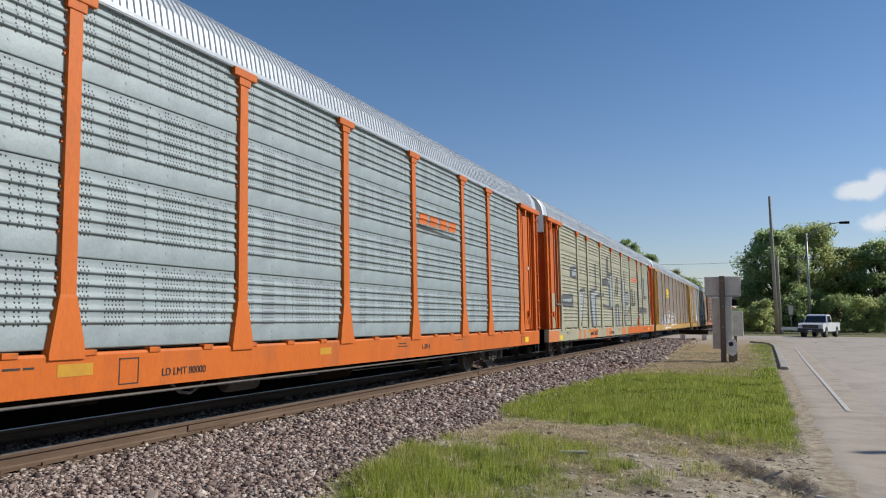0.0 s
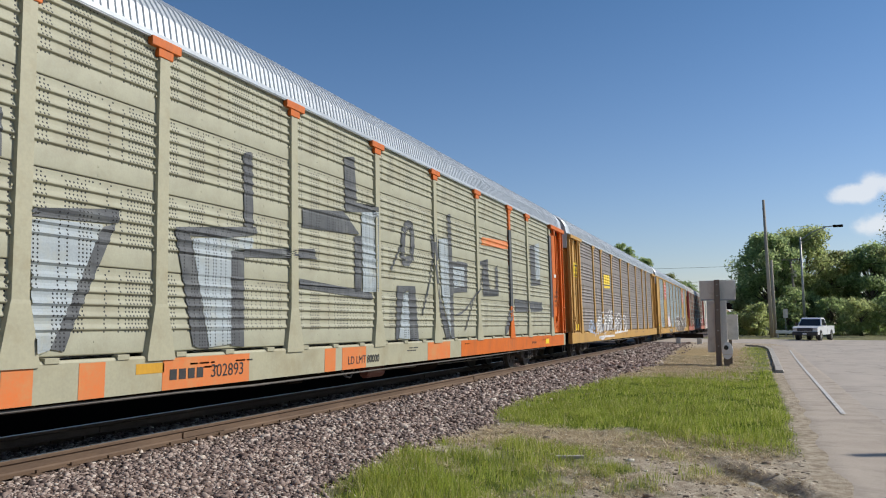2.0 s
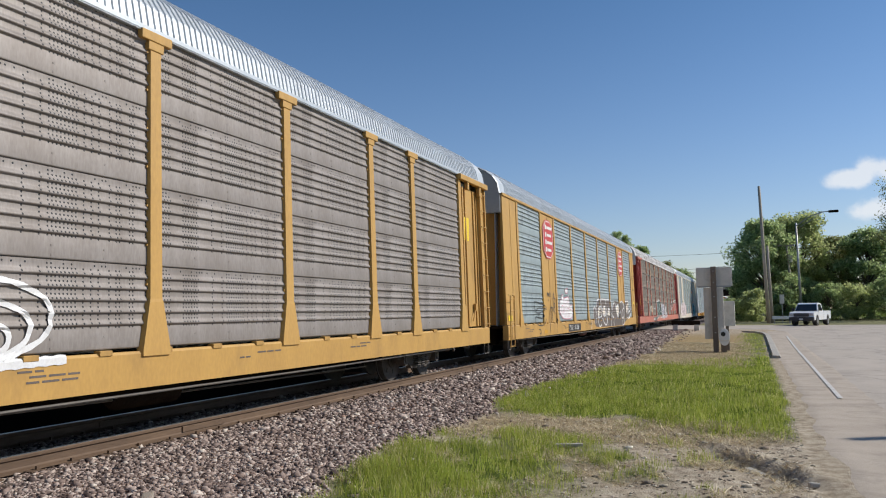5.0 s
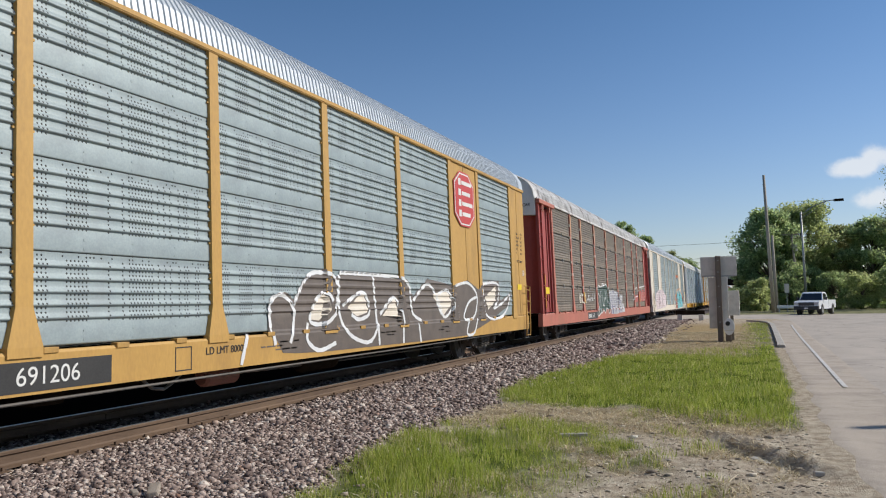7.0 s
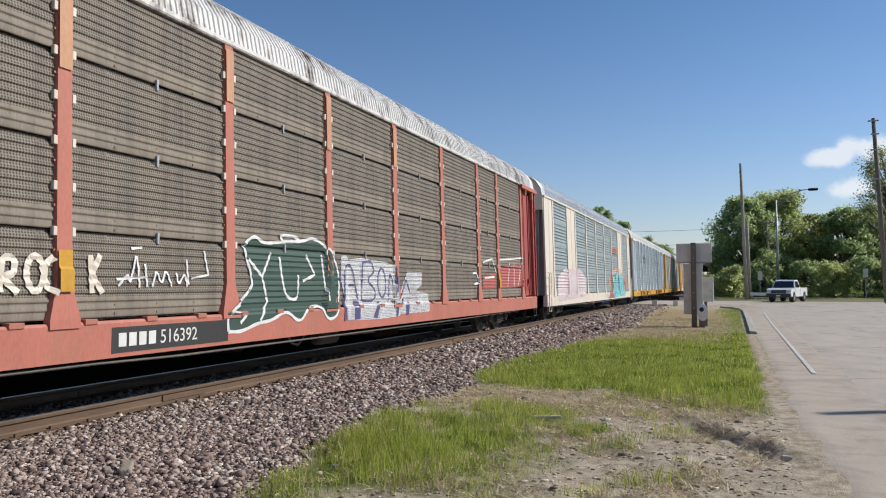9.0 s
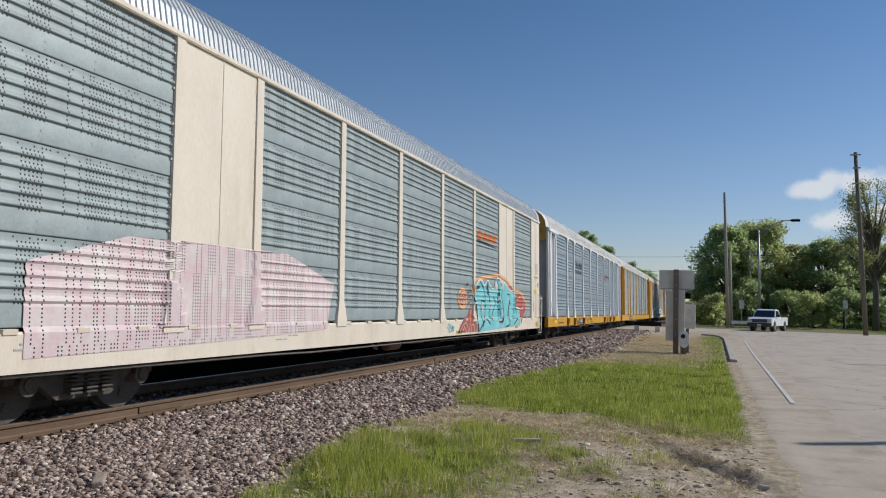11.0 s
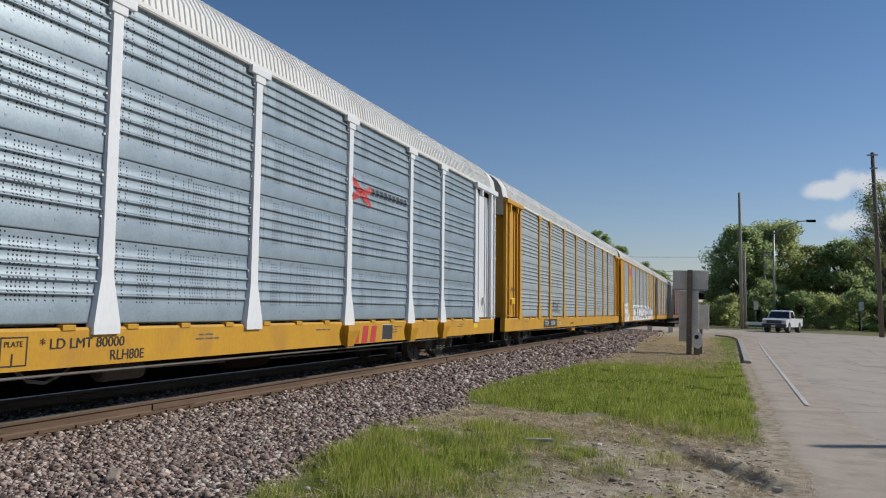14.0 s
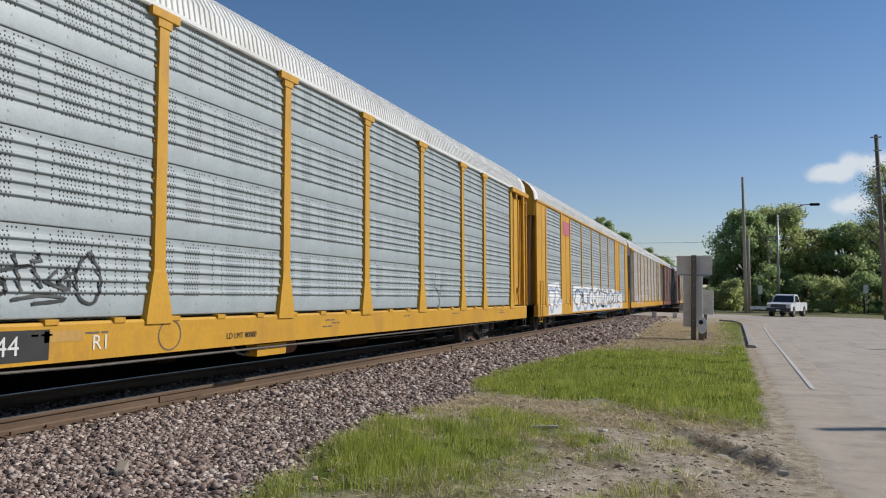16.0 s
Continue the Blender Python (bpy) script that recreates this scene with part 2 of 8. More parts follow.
def quads_mesh(name, verts, quads, material):
    """A mesh from numpy arrays: n x 3 vertices, m x k corners."""
    verts, quads = np.asarray(verts, dtype=np.float32), np.asarray(quads, dtype=np.int32)
    me = bpy.data.meshes.new(name)
    k = quads.shape[1]
    me.vertices.add(len(verts))
    me.vertices.foreach_set("co", verts.ravel())
    me.loops.add(quads.size)
    me.loops.foreach_set("vertex_index", quads.ravel())
    me.polygons.add(len(quads))
    me.polygons.foreach_set("loop_start", np.arange(len(quads), dtype=np.int32) * k)
    me.update(calc_edges=True)
    me.validate()
    me.materials.append(material)
    return me


class Build:
    """Collects boxes, prisms and tubes into one mesh."""

    def __init__(self):
        self.v, self.f = [], []

    def add(self, verts, faces):
        o = len(self.v)
        self.v += [tuple(p) for p in verts]
        self.f += [tuple(i + o for i in f) for f in faces]
        return self

    def box(self, x0, x1, y0, y1, z0, z1, bevel=0.0):
        if bevel <= 0:
            v = [(x, y, z) for z in (z0, z1) for y in (y0, y1) for x in (x0, x1)]
            return self.add(v, [(0, 2, 3, 1), (4, 5, 7, 6), (0, 1, 5, 4), (2, 6, 7, 3), (0, 4, 6, 2), (1, 3, 7, 5)])
        bm = bmesh.new()
        bmesh.ops.create_cube(bm, size=1, matrix=Matrix.Translation(((x0 + x1) / 2, (y0 + y1) / 2, (z0 + z1) / 2)) @ Matrix.Diagonal((x1 - x0, y1 - y0, z1 - z0, 1)))
        bmesh.ops.bevel(bm, geom=bm.edges, offset=bevel, segments=2, affect="EDGES", profile=0.6)
        bm.verts.index_update()
        self.add([v.co[:] for v in bm.verts], [tuple(v.index for v in f.verts) for f in bm.faces])
        bm.free()
        return self

    def prism(self, outline, axis, a, b):
        """An outline of (u, v) points drawn out along an axis from a to b."""
        n = len(outline)

        def at(u, v, w):
            return (w, u, v) if axis == "x" else (u, w, v) if axis == "y" else (u, v, w)
        v = [at(*p, a) for p in outline] + [at(*p, b) for p in outline]
        f = [tuple(range(n))[::-1], tuple(range(n, 2 * n))] + [(i, (i + 1) % n, (i + 1) % n + n, i + n) for i in range(n)]
        return self.add(v, f)

    def tube(self, pts, r, n=6):
        pts = [Vector(p) for p in pts]
        rings = []
        for i, p in enumerate(pts):
            d = (pts[min(i + 1, len(pts) - 1)] - pts[max(i - 1, 0)]).normalized()
            u = d.orthogonal().normalized() if abs(d.z) < 0.9 else Vector((1, 0, 0))
            u = (u - d * u.dot(d)).normalized()
            w = d.cross(u)
            rr = r[i] if isinstance(r, (list, tuple)) else r
            rings.append([p + (u * math.cos(a) + w * math.sin(a)) * rr for a in (2 * math.pi * k / n for k in range(n))])
        v = [q for ring in rings for q in ring]
        f = [(i * n + k, i * n + (k + 1) % n, (i + 1) * n + (k + 1) % n, (i + 1) * n + k) for i in range(len(pts) - 1) for k in range(n)]
        f += [tuple(range(n))[::-1], tuple(range((len(pts) - 1) * n, len(pts) * n))]
        return self.add(v, f)

    def disc(self, x0, x1, y, z, r, n=24, axis="x"):
        return self.prism([((y if axis == "x" else y) + r * math.cos(2 * math.pi * k / n), z + r * math.sin(2 * math.pi * k / n)) for k in range(n)], axis, x0, x1)

    def mesh(self, name, material, smooth=False):
        me = link_mesh(name, self.v, self.f, material, smooth)
        bm = bmesh.new()
        bm.from_mesh(me)
        bmesh.ops.recalc_face_normals(bm, faces=bm.faces)
        bm.to_mesh(me)
        bm.free()
        return me


def part(name, data, parent, label="", at=None):
    """One mesh object under a thing or under a part."""
    ob = new(name, data)
    ob.parent = parent
    if at is not None:
        ob.matrix_basis = at
    return tagged(ob, label) if label else ob


def thing(name, at, label, category, group="", kind=""):
    return_ob = new(name)
    return_ob.matrix_basis = at
    return tagged(return_ob, label, category, group, kind)


# ------------------------------------------------------------------ ground, track bed, road
TRACK_X, RAIL_Z, L = -8.12, 0.2, 29.8
rng = np.random.default_rng(7)


def smooth01(a, b, x):
    t = np.clip((np.asarray(x, dtype=float) - a) / (b - a), 0, 1)
    return t * t * (3 - 2 * t)


def wave(x, y, s=1.0, k=0):
    return (np.sin(1.3 * x * s + 2.1 * k + 1.7 * np.sin(0.9 * y * s + k)) + np.sin(1.1 * y * s - 1.9 * k + 1.3 * np.sin(1.4 * x * s + 2 * k))) * 0.5


def ballast_edge(y):
    """Where the stones give way to grass, as an x for each y."""
    y = np.asarray(y, dtype=float)
    return np.interp(y, [-40, 2, 6.2, 8, 12.3, 16, 21.6, 31.5, 50, 400], [-3.6, -3.6, -3.95, -4.4, -4.35, -4.95, -4.4, -3.8, -4.6, -4.6]) + 0.18 * wave(y * 1.3, y * 0.7, 1.6, 3)


def road_edge(y):
    """The near edge of the road, as an x for each y."""
    return np.interp(y, [-40, 0, 8.9, 11, 16.5, 30, 52, 58, 62], [1.0, 0.9, 0.72, 0.62, 0.7, 0.68, 0.8, 0.2, -14]) + 0.06 * wave(np.asarray(y, dtype=float), 0.3, 2.5, 5)


def ground_z(x, y):
    x, y = np.asarray(x, dtype=float), np.asarray(y, dtype=float)
    z = 0.2 * smooth01(32, 60, y) + 0 * x
    bed = smooth01(-3.6, -6.6, x) * (1 - smooth01(-10.5, -13.5, x) * 1.0)
    z = z * (1 - bed * (1 - smooth01(52, 60, y))) + bed * (-0.002 * (1 - smooth01(52, 60, y)))
    lumps = 0.03 * wave(x, y, 1.7, 1) + 0.018 * wave(x, y, 5.3, 2) + 0.016 * wave(x, y, 13.0, 3) * smooth01(14, 10, y)
    soil = smooth01(1.0, 0.2, x) * (1 - smooth01(48, 56, y))
    rut = -0.12 * np.exp(-((y - 8.9 + (x - 0.05) * 1.35) / 0.24) ** 2) * smooth01(-0.75, -0.4, x) * smooth01(0.75, 0.35, x)
    rut += 0.06 * np.exp(-((y - 9.4 + (x - 0.05) * 1.35) / 0.2) ** 2) * smooth01(-0.75, -0.4, x) * smooth01(0.75, 0.35, x)
    return z + lumps * soil * (1 - bed) * 0.8 + rut


def mixed_ground():
    """One sheet: stones by the track, soil, dry grass and asphalt told apart by their place in the plan."""
    m = bpy.data.materials.new("soil_and_thin_grass")
    m.use_nodes = True
    nt = m.node_tree
    bs = nt.nodes["Principled BSDF"]
    bs.inputs["Roughness"].default_value = 0.95
    bs.inputs["Specular IOR Level"].default_value = 0.0
    tc = nt.nodes.new("ShaderNodeTexCoord")

    def noise_node(sc, detail=6, rough=0.6):
        n = nt.nodes.new("ShaderNodeTexNoise")
        n.inputs["Scale"].default_value, n.inputs["Detail"].default_value, n.inputs["Roughness"].default_value = sc, detail, rough
        nt.links.new(tc.outputs["Object"], n.inputs["Vector"])
        return n.outputs["Fac"]

    def ramp(src, stops):
        r = nt.nodes.new("ShaderNodeValToRGB")
        while len(r.color_ramp.elements) < len(stops):
            r.color_ramp.elements.new(0.5)
        for e, (p, c) in zip(r.color_ramp.elements, stops):
            e.position, e.color = p, (*c, 1)
        nt.links.new(src, r.inputs[0])
        return r.outputs[0]

    def mix(fac, a, b):
        x = nt.nodes.new("ShaderNodeMix")
        x.data_type = "RGBA"
        nt.links.new(fac, x.inputs[0])
        nt.links.new(a, x.inputs[6])
        nt.links.new(b, x.inputs[7])
        return x.outputs[2]

    def attr(name):
        a = nt.nodes.new("ShaderNodeAttribute")
        a.attribute_name = name
        return a.outputs["Fac"]

    soil = ramp(noise_node(7.0), [(0.28, (0.18, 0.14, 0.105)), (0.42, (0.42, 0.345, 0.26)), (0.54, (0.64, 0.545, 0.42)), (0.72, (0.78, 0.69, 0.54))])
    litter = ramp(noise_node(60.0), [(0.3, (0.11, 0.085, 0.06)), (0.5, (0.28, 0.225, 0.16)), (0.7, (0.46, 0.4, 0.29))])
    soil = mix(noise_node(3.0), soil, litter)
    green = ramp(noise_node(14.0), [(0.3, (0.05, 0.075, 0.015)), (0.6, (0.1, 0.14, 0.025)), (0.8, (0.19, 0.18, 0.06))])
    stone = ramp(noise_node(35.0), [(0.32, (0.055, 0.045, 0.042)), (0.5, (0.16, 0.13, 0.125)), (0.7, (0.3, 0.255, 0.24))])
    tan = ramp(noise_node(30.0), [(0.3, (0.24, 0.17, 0.09)), (0.55, (0.38, 0.29, 0.165)), (0.75, (0.46, 0.37, 0.22))])
    col = mix(attr("grassy"), soil, green)
    col = mix(attr("straw"), col, tan)
    col = mix(attr("stony"), col, stone)
    # near-black ground colour painted in for the deep shade beneath the train
    shade_tone = ramp(noise_node(30.0), [(0.3, (0.004, 0.003, 0.002)), (0.6, (0.009, 0.006, 0.004)), (0.8, (0.018, 0.012, 0.008))])
    col = mix(attr("train_shade"), col, shade_tone)
    nt.links.new(col, bs.inputs["Base Color"])
    bp = nt.nodes.new("ShaderNodeBump")
    bp.inputs["Strength"].default_value, bp.inputs["Distance"].default_value = 0.8, 0.03
    nt.links.new(noise_node(45.0), bp.inputs["Height"])
    nt.links.new(bp.outputs[0], bs.inputs["Normal"])
    return m


def grass_cover(x, y):
    """How thick the green grass stands, 0 to 1."""
    x, y = np.asarray(x, dtype=float), np.asarray(y, dtype=float)
    n = wave(x, y, 1.1, 4) * 0.5 + wave(x, y, 2.7, 6) * 0.35 + wave(x, y, 6.0, 7) * 0.2
    right = road_edge(y) - 0.05
    inside = smooth01(0.0, 0.5, x - ballast_edge(y)) * smooth01(0.0, 0.22, right - x)
    lawn = smooth01(10.5, 12.2, y + 1.1 * n + 0.35 * (x + 0.8)) * (1 - smooth01(24, 30, y - 1.5 * (x + 2)))
    verge = smooth01(-1.4, -2.5, x + 0.7 * n) * smooth01(3.5, 5.5, y) * (1 - smooth01(10.0, 10.8, y + 0.3 * n)) * smooth01(-0.6, 0.3, n + 0.35)
    tuft = smooth01(0.12, 0.5, n) * smooth01(4, 6, y) * smooth01(10.8, 9.8, y) * smooth01(-0.1, -0.9, x) * 0.9
    far = smooth01(27, 33, y) * smooth01(-1.0, -0.2, x) * 0.7 * (1 - smooth01(50, 54, y))
    return np.clip(np.maximum.reduce([lawn, verge * 0.95, tuft, far]) * inside, 0, 1)


def straw_cover(x, y):
    x, y = np.asarray(x, dtype=float), np.asarray(y, dtype=float)
    n = wave(x, y, 1.3, 8)
    dead = smooth01(23, 29, y + n) * (1 - smooth01(46, 54, y)) * smooth01(0.0, 0.6, x - ballast_edge(y)) * smooth01(0.2, -1.0, x)
    mown = smooth01(9.6, 10.4, y + 0.3 * n) * (1 - smooth01(11.6, 12.6, y)) * smooth01(0.0, 0.5, x - ballast_edge(y)) * smooth01(0.3, 0.0, x) * 0.45
    return np.clip(np.maximum(dead, mown), 0, 1)


def make_ground():
    xs = np.concatenate([[-3000, -1200, -500, -250, -120, -60, -30, -20], np.arange(-14, -7, 0.5), np.arange(-7, 1.6, 0.09), np.arange(1.7, 12, 0.6), [14, 18, 25, 40, 70, 130, 250, 500, 1200, 3000]])
    ys = np.concatenate([[-3000, -1200, -500, -200, -80, -40, -20, -10, -5, 0], np.arange(2, 16, 0.09), np.arange(16.2, 36, 0.3), np.arange(37, 70, 1.0), [75, 85, 100, 120, 150, 200, 300, 500, 1000, 2000, 4000]])
    X, Y = np.meshgrid(xs, ys, indexing="ij")
    Z = ground_z(X, Y)
    n, k = X.shape
    i = (np.arange(n - 1)[:, None] * k + np.arange(k - 1)[None, :]).ravel()
    me = quads_mesh("ground", np.stack([X.ravel(), Y.ravel(), Z.ravel()], 1), np.stack([i, i + k, i + k + 1, i + 1], 1), mixed_ground())
    wide = smooth01(60, 75, Y) * 0.6 + smooth01(14, 20, X) * 0.8 + smooth01(-14, -20, X) * 0.8
    # strip under and behind the cars that takes the painted shade
    train_shade = smooth01(-7.38, -7.5, X) * (1 - smooth01(-13.6, -15, X)) * (1 - smooth01(55, 60, Y))
    for name, val in (("train_shade", train_shade), ("grassy", np.clip(grass_cover(X, Y) + wide, 0, 1)), ("straw", straw_cover(X, Y) * (1 - np.clip(wide, 0, 1))),
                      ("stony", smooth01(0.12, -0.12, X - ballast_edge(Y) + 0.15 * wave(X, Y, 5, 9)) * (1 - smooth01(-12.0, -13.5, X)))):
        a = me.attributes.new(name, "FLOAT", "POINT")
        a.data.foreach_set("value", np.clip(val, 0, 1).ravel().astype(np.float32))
    me.polygons.foreach_set("use_smooth", [True] * len(me.polygons))
    return tagged(new("ground", me), "trackside ground of soil, dry straw and thin grass", "ground", kind="structure")


make_ground()

ASPHALT = mat("worn_grey_asphalt", (0.47, 0.405, 0.335), (0.38, 0.325, 0.27), 0.9, 0, 1.1, 45, 0.35, (0.27, 0.235, 0.2), 0.6, 0.5, (1, 0.5, 1), dist=0.006)


def cracked(m, scale, width, tone):
    """Fine wandering cracks over a paved surface."""
    nt = m.node_tree
    bs = nt.nodes["Principled BSDF"]
    tc, bend = nt.nodes.new("ShaderNodeTexCoord"), nt.nodes.new("ShaderNodeTexNoise")
    bend.inputs["Scale"].default_value = 1.6
    nt.links.new(tc.outputs["Object"], bend.inputs["Vector"])
    put = nt.nodes.new("ShaderNodeMix")
    put.data_type, put.blend_type = "RGBA", "ADD"
    put.inputs[0].default_value = 0.9
    nt.links.new(tc.outputs["Object"], put.inputs[6])
    nt.links.new(bend.outputs["Color"], put.inputs[7])
    vo = nt.nodes.new("ShaderNodeTexVoronoi")
    vo.feature = "DISTANCE_TO_EDGE"
    vo.inputs["Scale"].default_value = scale
    nt.links.new(put.outputs[2], vo.inputs["Vector"])
    lt = nt.nodes.new("ShaderNodeMapRange")
    lt.inputs["From Min"].default_value, lt.inputs["From Max"].default_value, lt.inputs["To Min"].default_value, lt.inputs["To Max"].default_value = 0.0, width * scale, 0.75, 0.0
    nt.links.new(vo.outputs["Distance"], lt.inputs["Value"])
    mx = nt.nodes.new("ShaderNodeMix")
    mx.data_type = "RGBA"
    nt.links.new(lt.outputs["Result"], mx.inputs[0])
    nt.links.new(bs.inputs["Base Color"].links[0].from_socket, mx.inputs[6])
    mx.inputs[7].default_value = (*tone, 1)
    nt.links.new(mx.outputs[2], bs.inputs["Base Color"])
    return m


cracked(ASPHALT, 0.22, 0.05, (0.2, 0.175, 0.15))
SHOULDER = mat("dusty_gravel_shoulder", (0.483, 0.408, 0.328), (0.368, 0.305, 0.241), 0.95, 0, 1.6, 70, 0.6, (0.207, 0.172, 0.138), 0.6, 1.3, dist=0.012)
CONCRETE = mat("weathered_concrete", (0.42, 0.39, 0.34), (0.34, 0.31, 0.27), 0.85, 0, 3, 60, 0.3, (0.22, 0.19, 0.16), 0.5, 2.0)
LINE_PAINT = mat("worn_white_road_paint", (0.66, 0.64, 0.6), (0.5, 0.48, 0.44), 0.7, 0, 6, 80, 0.1, (0.36, 0.31, 0.26), 0.9, 3.5)


def strip_sheet(name, left, right, y_rows, cols, lift, material):
    """A thin sheet over the ground between two edges given for each y."""
    y = np.asarray(y_rows, dtype=float)
    t = np.linspace(0, 1, cols)
    X = left(y)[:, None] * (1 - t) + right(y)[:, None] * t
    Y = np.repeat(y[:, None], cols, 1)
    Z = ground_z(X, Y) + lift
    if cols > 2:
        Z[:, 0] -= 0.045
        Z[:, -1] -= 0.045
    k = cols
    i = (np.arange(len(y) - 1)[:, None] * k + np.arange(k - 1)[None, :]).ravel()
    return quads_mesh(name, np.stack([X.ravel(), Y.ravel(), Z.ravel()], 1), np.stack([i, i + 1, i + k + 1, i + k], 1), material)


ROAD_Y = np.concatenate([np.arange(-40, 4, 2.0), np.arange(4, 40, 0.25), np.arange(40, 90, 0.5), np.arange(90, 260, 5.0)])
tagged(new("gravel_shoulder", strip_sheet("gravel_shoulder", lambda y: road_edge(np.minimum(y, 52)), lambda y: 2.3 + 0 * y, ROAD_Y[ROAD_Y < 56], 10, 0.006, SHOULDER)),
       "dusty gravel shoulder along the grey road", "road shoulder", kind="structure")
tagged(new("road", strip_sheet("road", lambda y: np.interp(y, [0, 8, 13, 18, 40, 54, 60, 64, 70, 78], [1.85, 1.6, 1.36, 1.4, 1.6, 1.55, 0.4, -14, -40, -40]) + 0.015 * wave(y, 1.0, 3.0, 2) * (y < 55),
       lambda y: np.interp(y, [0, 60, 80, 90, 260], [16, 20, 60, 60, 60]), ROAD_Y[ROAD_Y < 76], 24, 0.011, ASPHALT)), "worn grey asphalt road with cracks and patches", "road", kind="structure")
tagged(new("edge_line", strip_sheet("edge_line", lambda y: 1.25 + 0.0114 * y, lambda y: 1.335 + 0.0114 * y, np.arange(16.0, 48, 0.3), 2, 0.02, LINE_PAINT)), "worn white painted edge line on asphalt", "road marking", kind="structure")
def kerb_bend(y):
    return np.interp(y, [28, 30, 40, 48, 52, 54], [0.62, 0.66, 0.72, 0.72, 0.5, -0.6])


kb = Build()
kys = np.arange(28.5, 54.1, 1.5)
for y0, y1 in zip(kys[:-1], kys[1:]):
    a, b = float(kerb_bend(y0)), float(kerb_bend(y1))
    g0, g1 = float(ground_z(0.7, y0)), float(ground_z(0.7, y1))
    kb.add([(a, y0, g0 - 0.05), (a + 0.3, y0, g0 - 0.05), (b + 0.3, y1 - 0.015, g1 - 0.05), (b, y1 - 0.015, g1 - 0.05), (a, y0, g0 + 0.1), (a + 0.22, y0, g0 + 0.09), (b + 0.22, y1 - 0.015, g1 + 0.09), (b, y1 - 0.015, g1 + 0.1)],
           [(0, 3, 2, 1), (4, 5, 6, 7), (0, 1, 5, 4), (1, 2, 6, 5), (2, 3, 7, 6), (3, 0, 4, 7)])
tagged(new("kerb", kb.mesh("kerb", CONCRETE)), "pale concrete kerb curving at the road junction", "kerb", kind="structure")

# ---- track
RAIL_PROFILE = [(-0.076, 0), (0.076, 0), (0.076, 0.012), (0.02, 0.032), (0.009, 0.05), (0.009, 0.125), (0.034, 0.142), (0.036, 0.172), (0.03, 0.18), (-0.03, 0.18), (-0.036, 0.172), (-0.034, 0.142), (-0.009, 0.125), (-0.009, 0.05), (-0.02, 0.032), (-0.076, 0.012)]
for side in (-1, 1):
    rx = TRACK_X + side * 0.7525
    rail = thing("rail", pose(rx, 0, RAIL_Z - 0.18), "rusty brown steel rail with polished head on timber ties", "rail", "rails of the track")
    rail["kind"] = "structure"
    part("rail_body", Build().prism(RAIL_PROFILE, "y", -70, 420).mesh("rail_body", RAIL_RUST), rail)
    part("running_surface", Build().box(-0.026, 0.026, -70, 420, 0.179, 0.183).mesh("running_surface", RAIL_TOP), rail, "bright polished running surface")
    jb = Build()
    for y in (9.1, 21.0, 33.0):
        jb.box(0.009, 0.03, y - 0.45, y + 0.45, 0.045, 0.125, 0.006)
    part("joint_bar", jb.mesh("joint_bar", RAIL_RUST), rail)

track = thing("railway_ties", pose(TRACK_X, 0, 0), "creosoted dark timber ties bedded in ballast", "railway ties", kind="structure")
tie_me = Build().box(-1.22, 1.22, -0.11, 0.11, -0.16, 0.012, 0.012).mesh("tie", TIE_WOOD)
plate_me = Build().box(-0.18, 0.18, -0.09, 0.09, 0.016, 0.03, 0.004).box(-0.13, -0.1, -0.05, -0.02, 0.02, 0.065).box(0.1, 0.13, 0.02, 0.05, 0.02, 0.065).mesh("tie_plate", RAIL_RUST)
for i in range(110):
    t = part("tie", tie_me, track, at=pose(rng.uniform(-0.04, 0.04), 1.5 + i * 0.52, 0, 0, 0, rng.uniform(-1.2, 1.2)))
    for side in (-1, 1):
        part("tie_plate", plate_me, t, at=pose(side * 0.7525, 0, 0.0))
tb = Build()
for i in range(110, 330):
    tb.box(-1.3, 1.3, 1.5 + i * 0.52 - 0.11, 1.5 + i * 0.52 + 0.11, -0.16, 0.018)
for i in range(1, 60):
    tb.box(-1.3, 1.3, 1.5 - i * 0.52 - 0.11, 1.5 - i * 0.52 + 0.11, -0.16, 0.018)
tagged(part("far_tie", tb.mesh("far_tie", TIE_WOOD), track), kind="stuff")

# ------------------------------------------------------------------ the train
SPEED, GAP0 = 12.906, 25.66         # metres a second towards the viewer; where the first gap between cars stands at the start
POSTS = [2.63, 5.6, 7.55, 10.5, 13.45, 16.4, 19.33, 22.27, 24.25, 27.2]
WHITE_CAR_POSTS = [2.52, 5.49, 7.5, 10.44, 13.25, 16.2, 19.33, 22.39, 24.5, 27.29]
SIDE, LEAN = 1.44, math.tan(radians(1.5))
SHEET_Z0, SHEET_H, EAVE = 1.1, 0.975, 5.02


def side_x(z):
    """The near side of a car at height z over the rail."""
    return SIDE - 0.05 - LEAN * max(z - 0.85, 0)


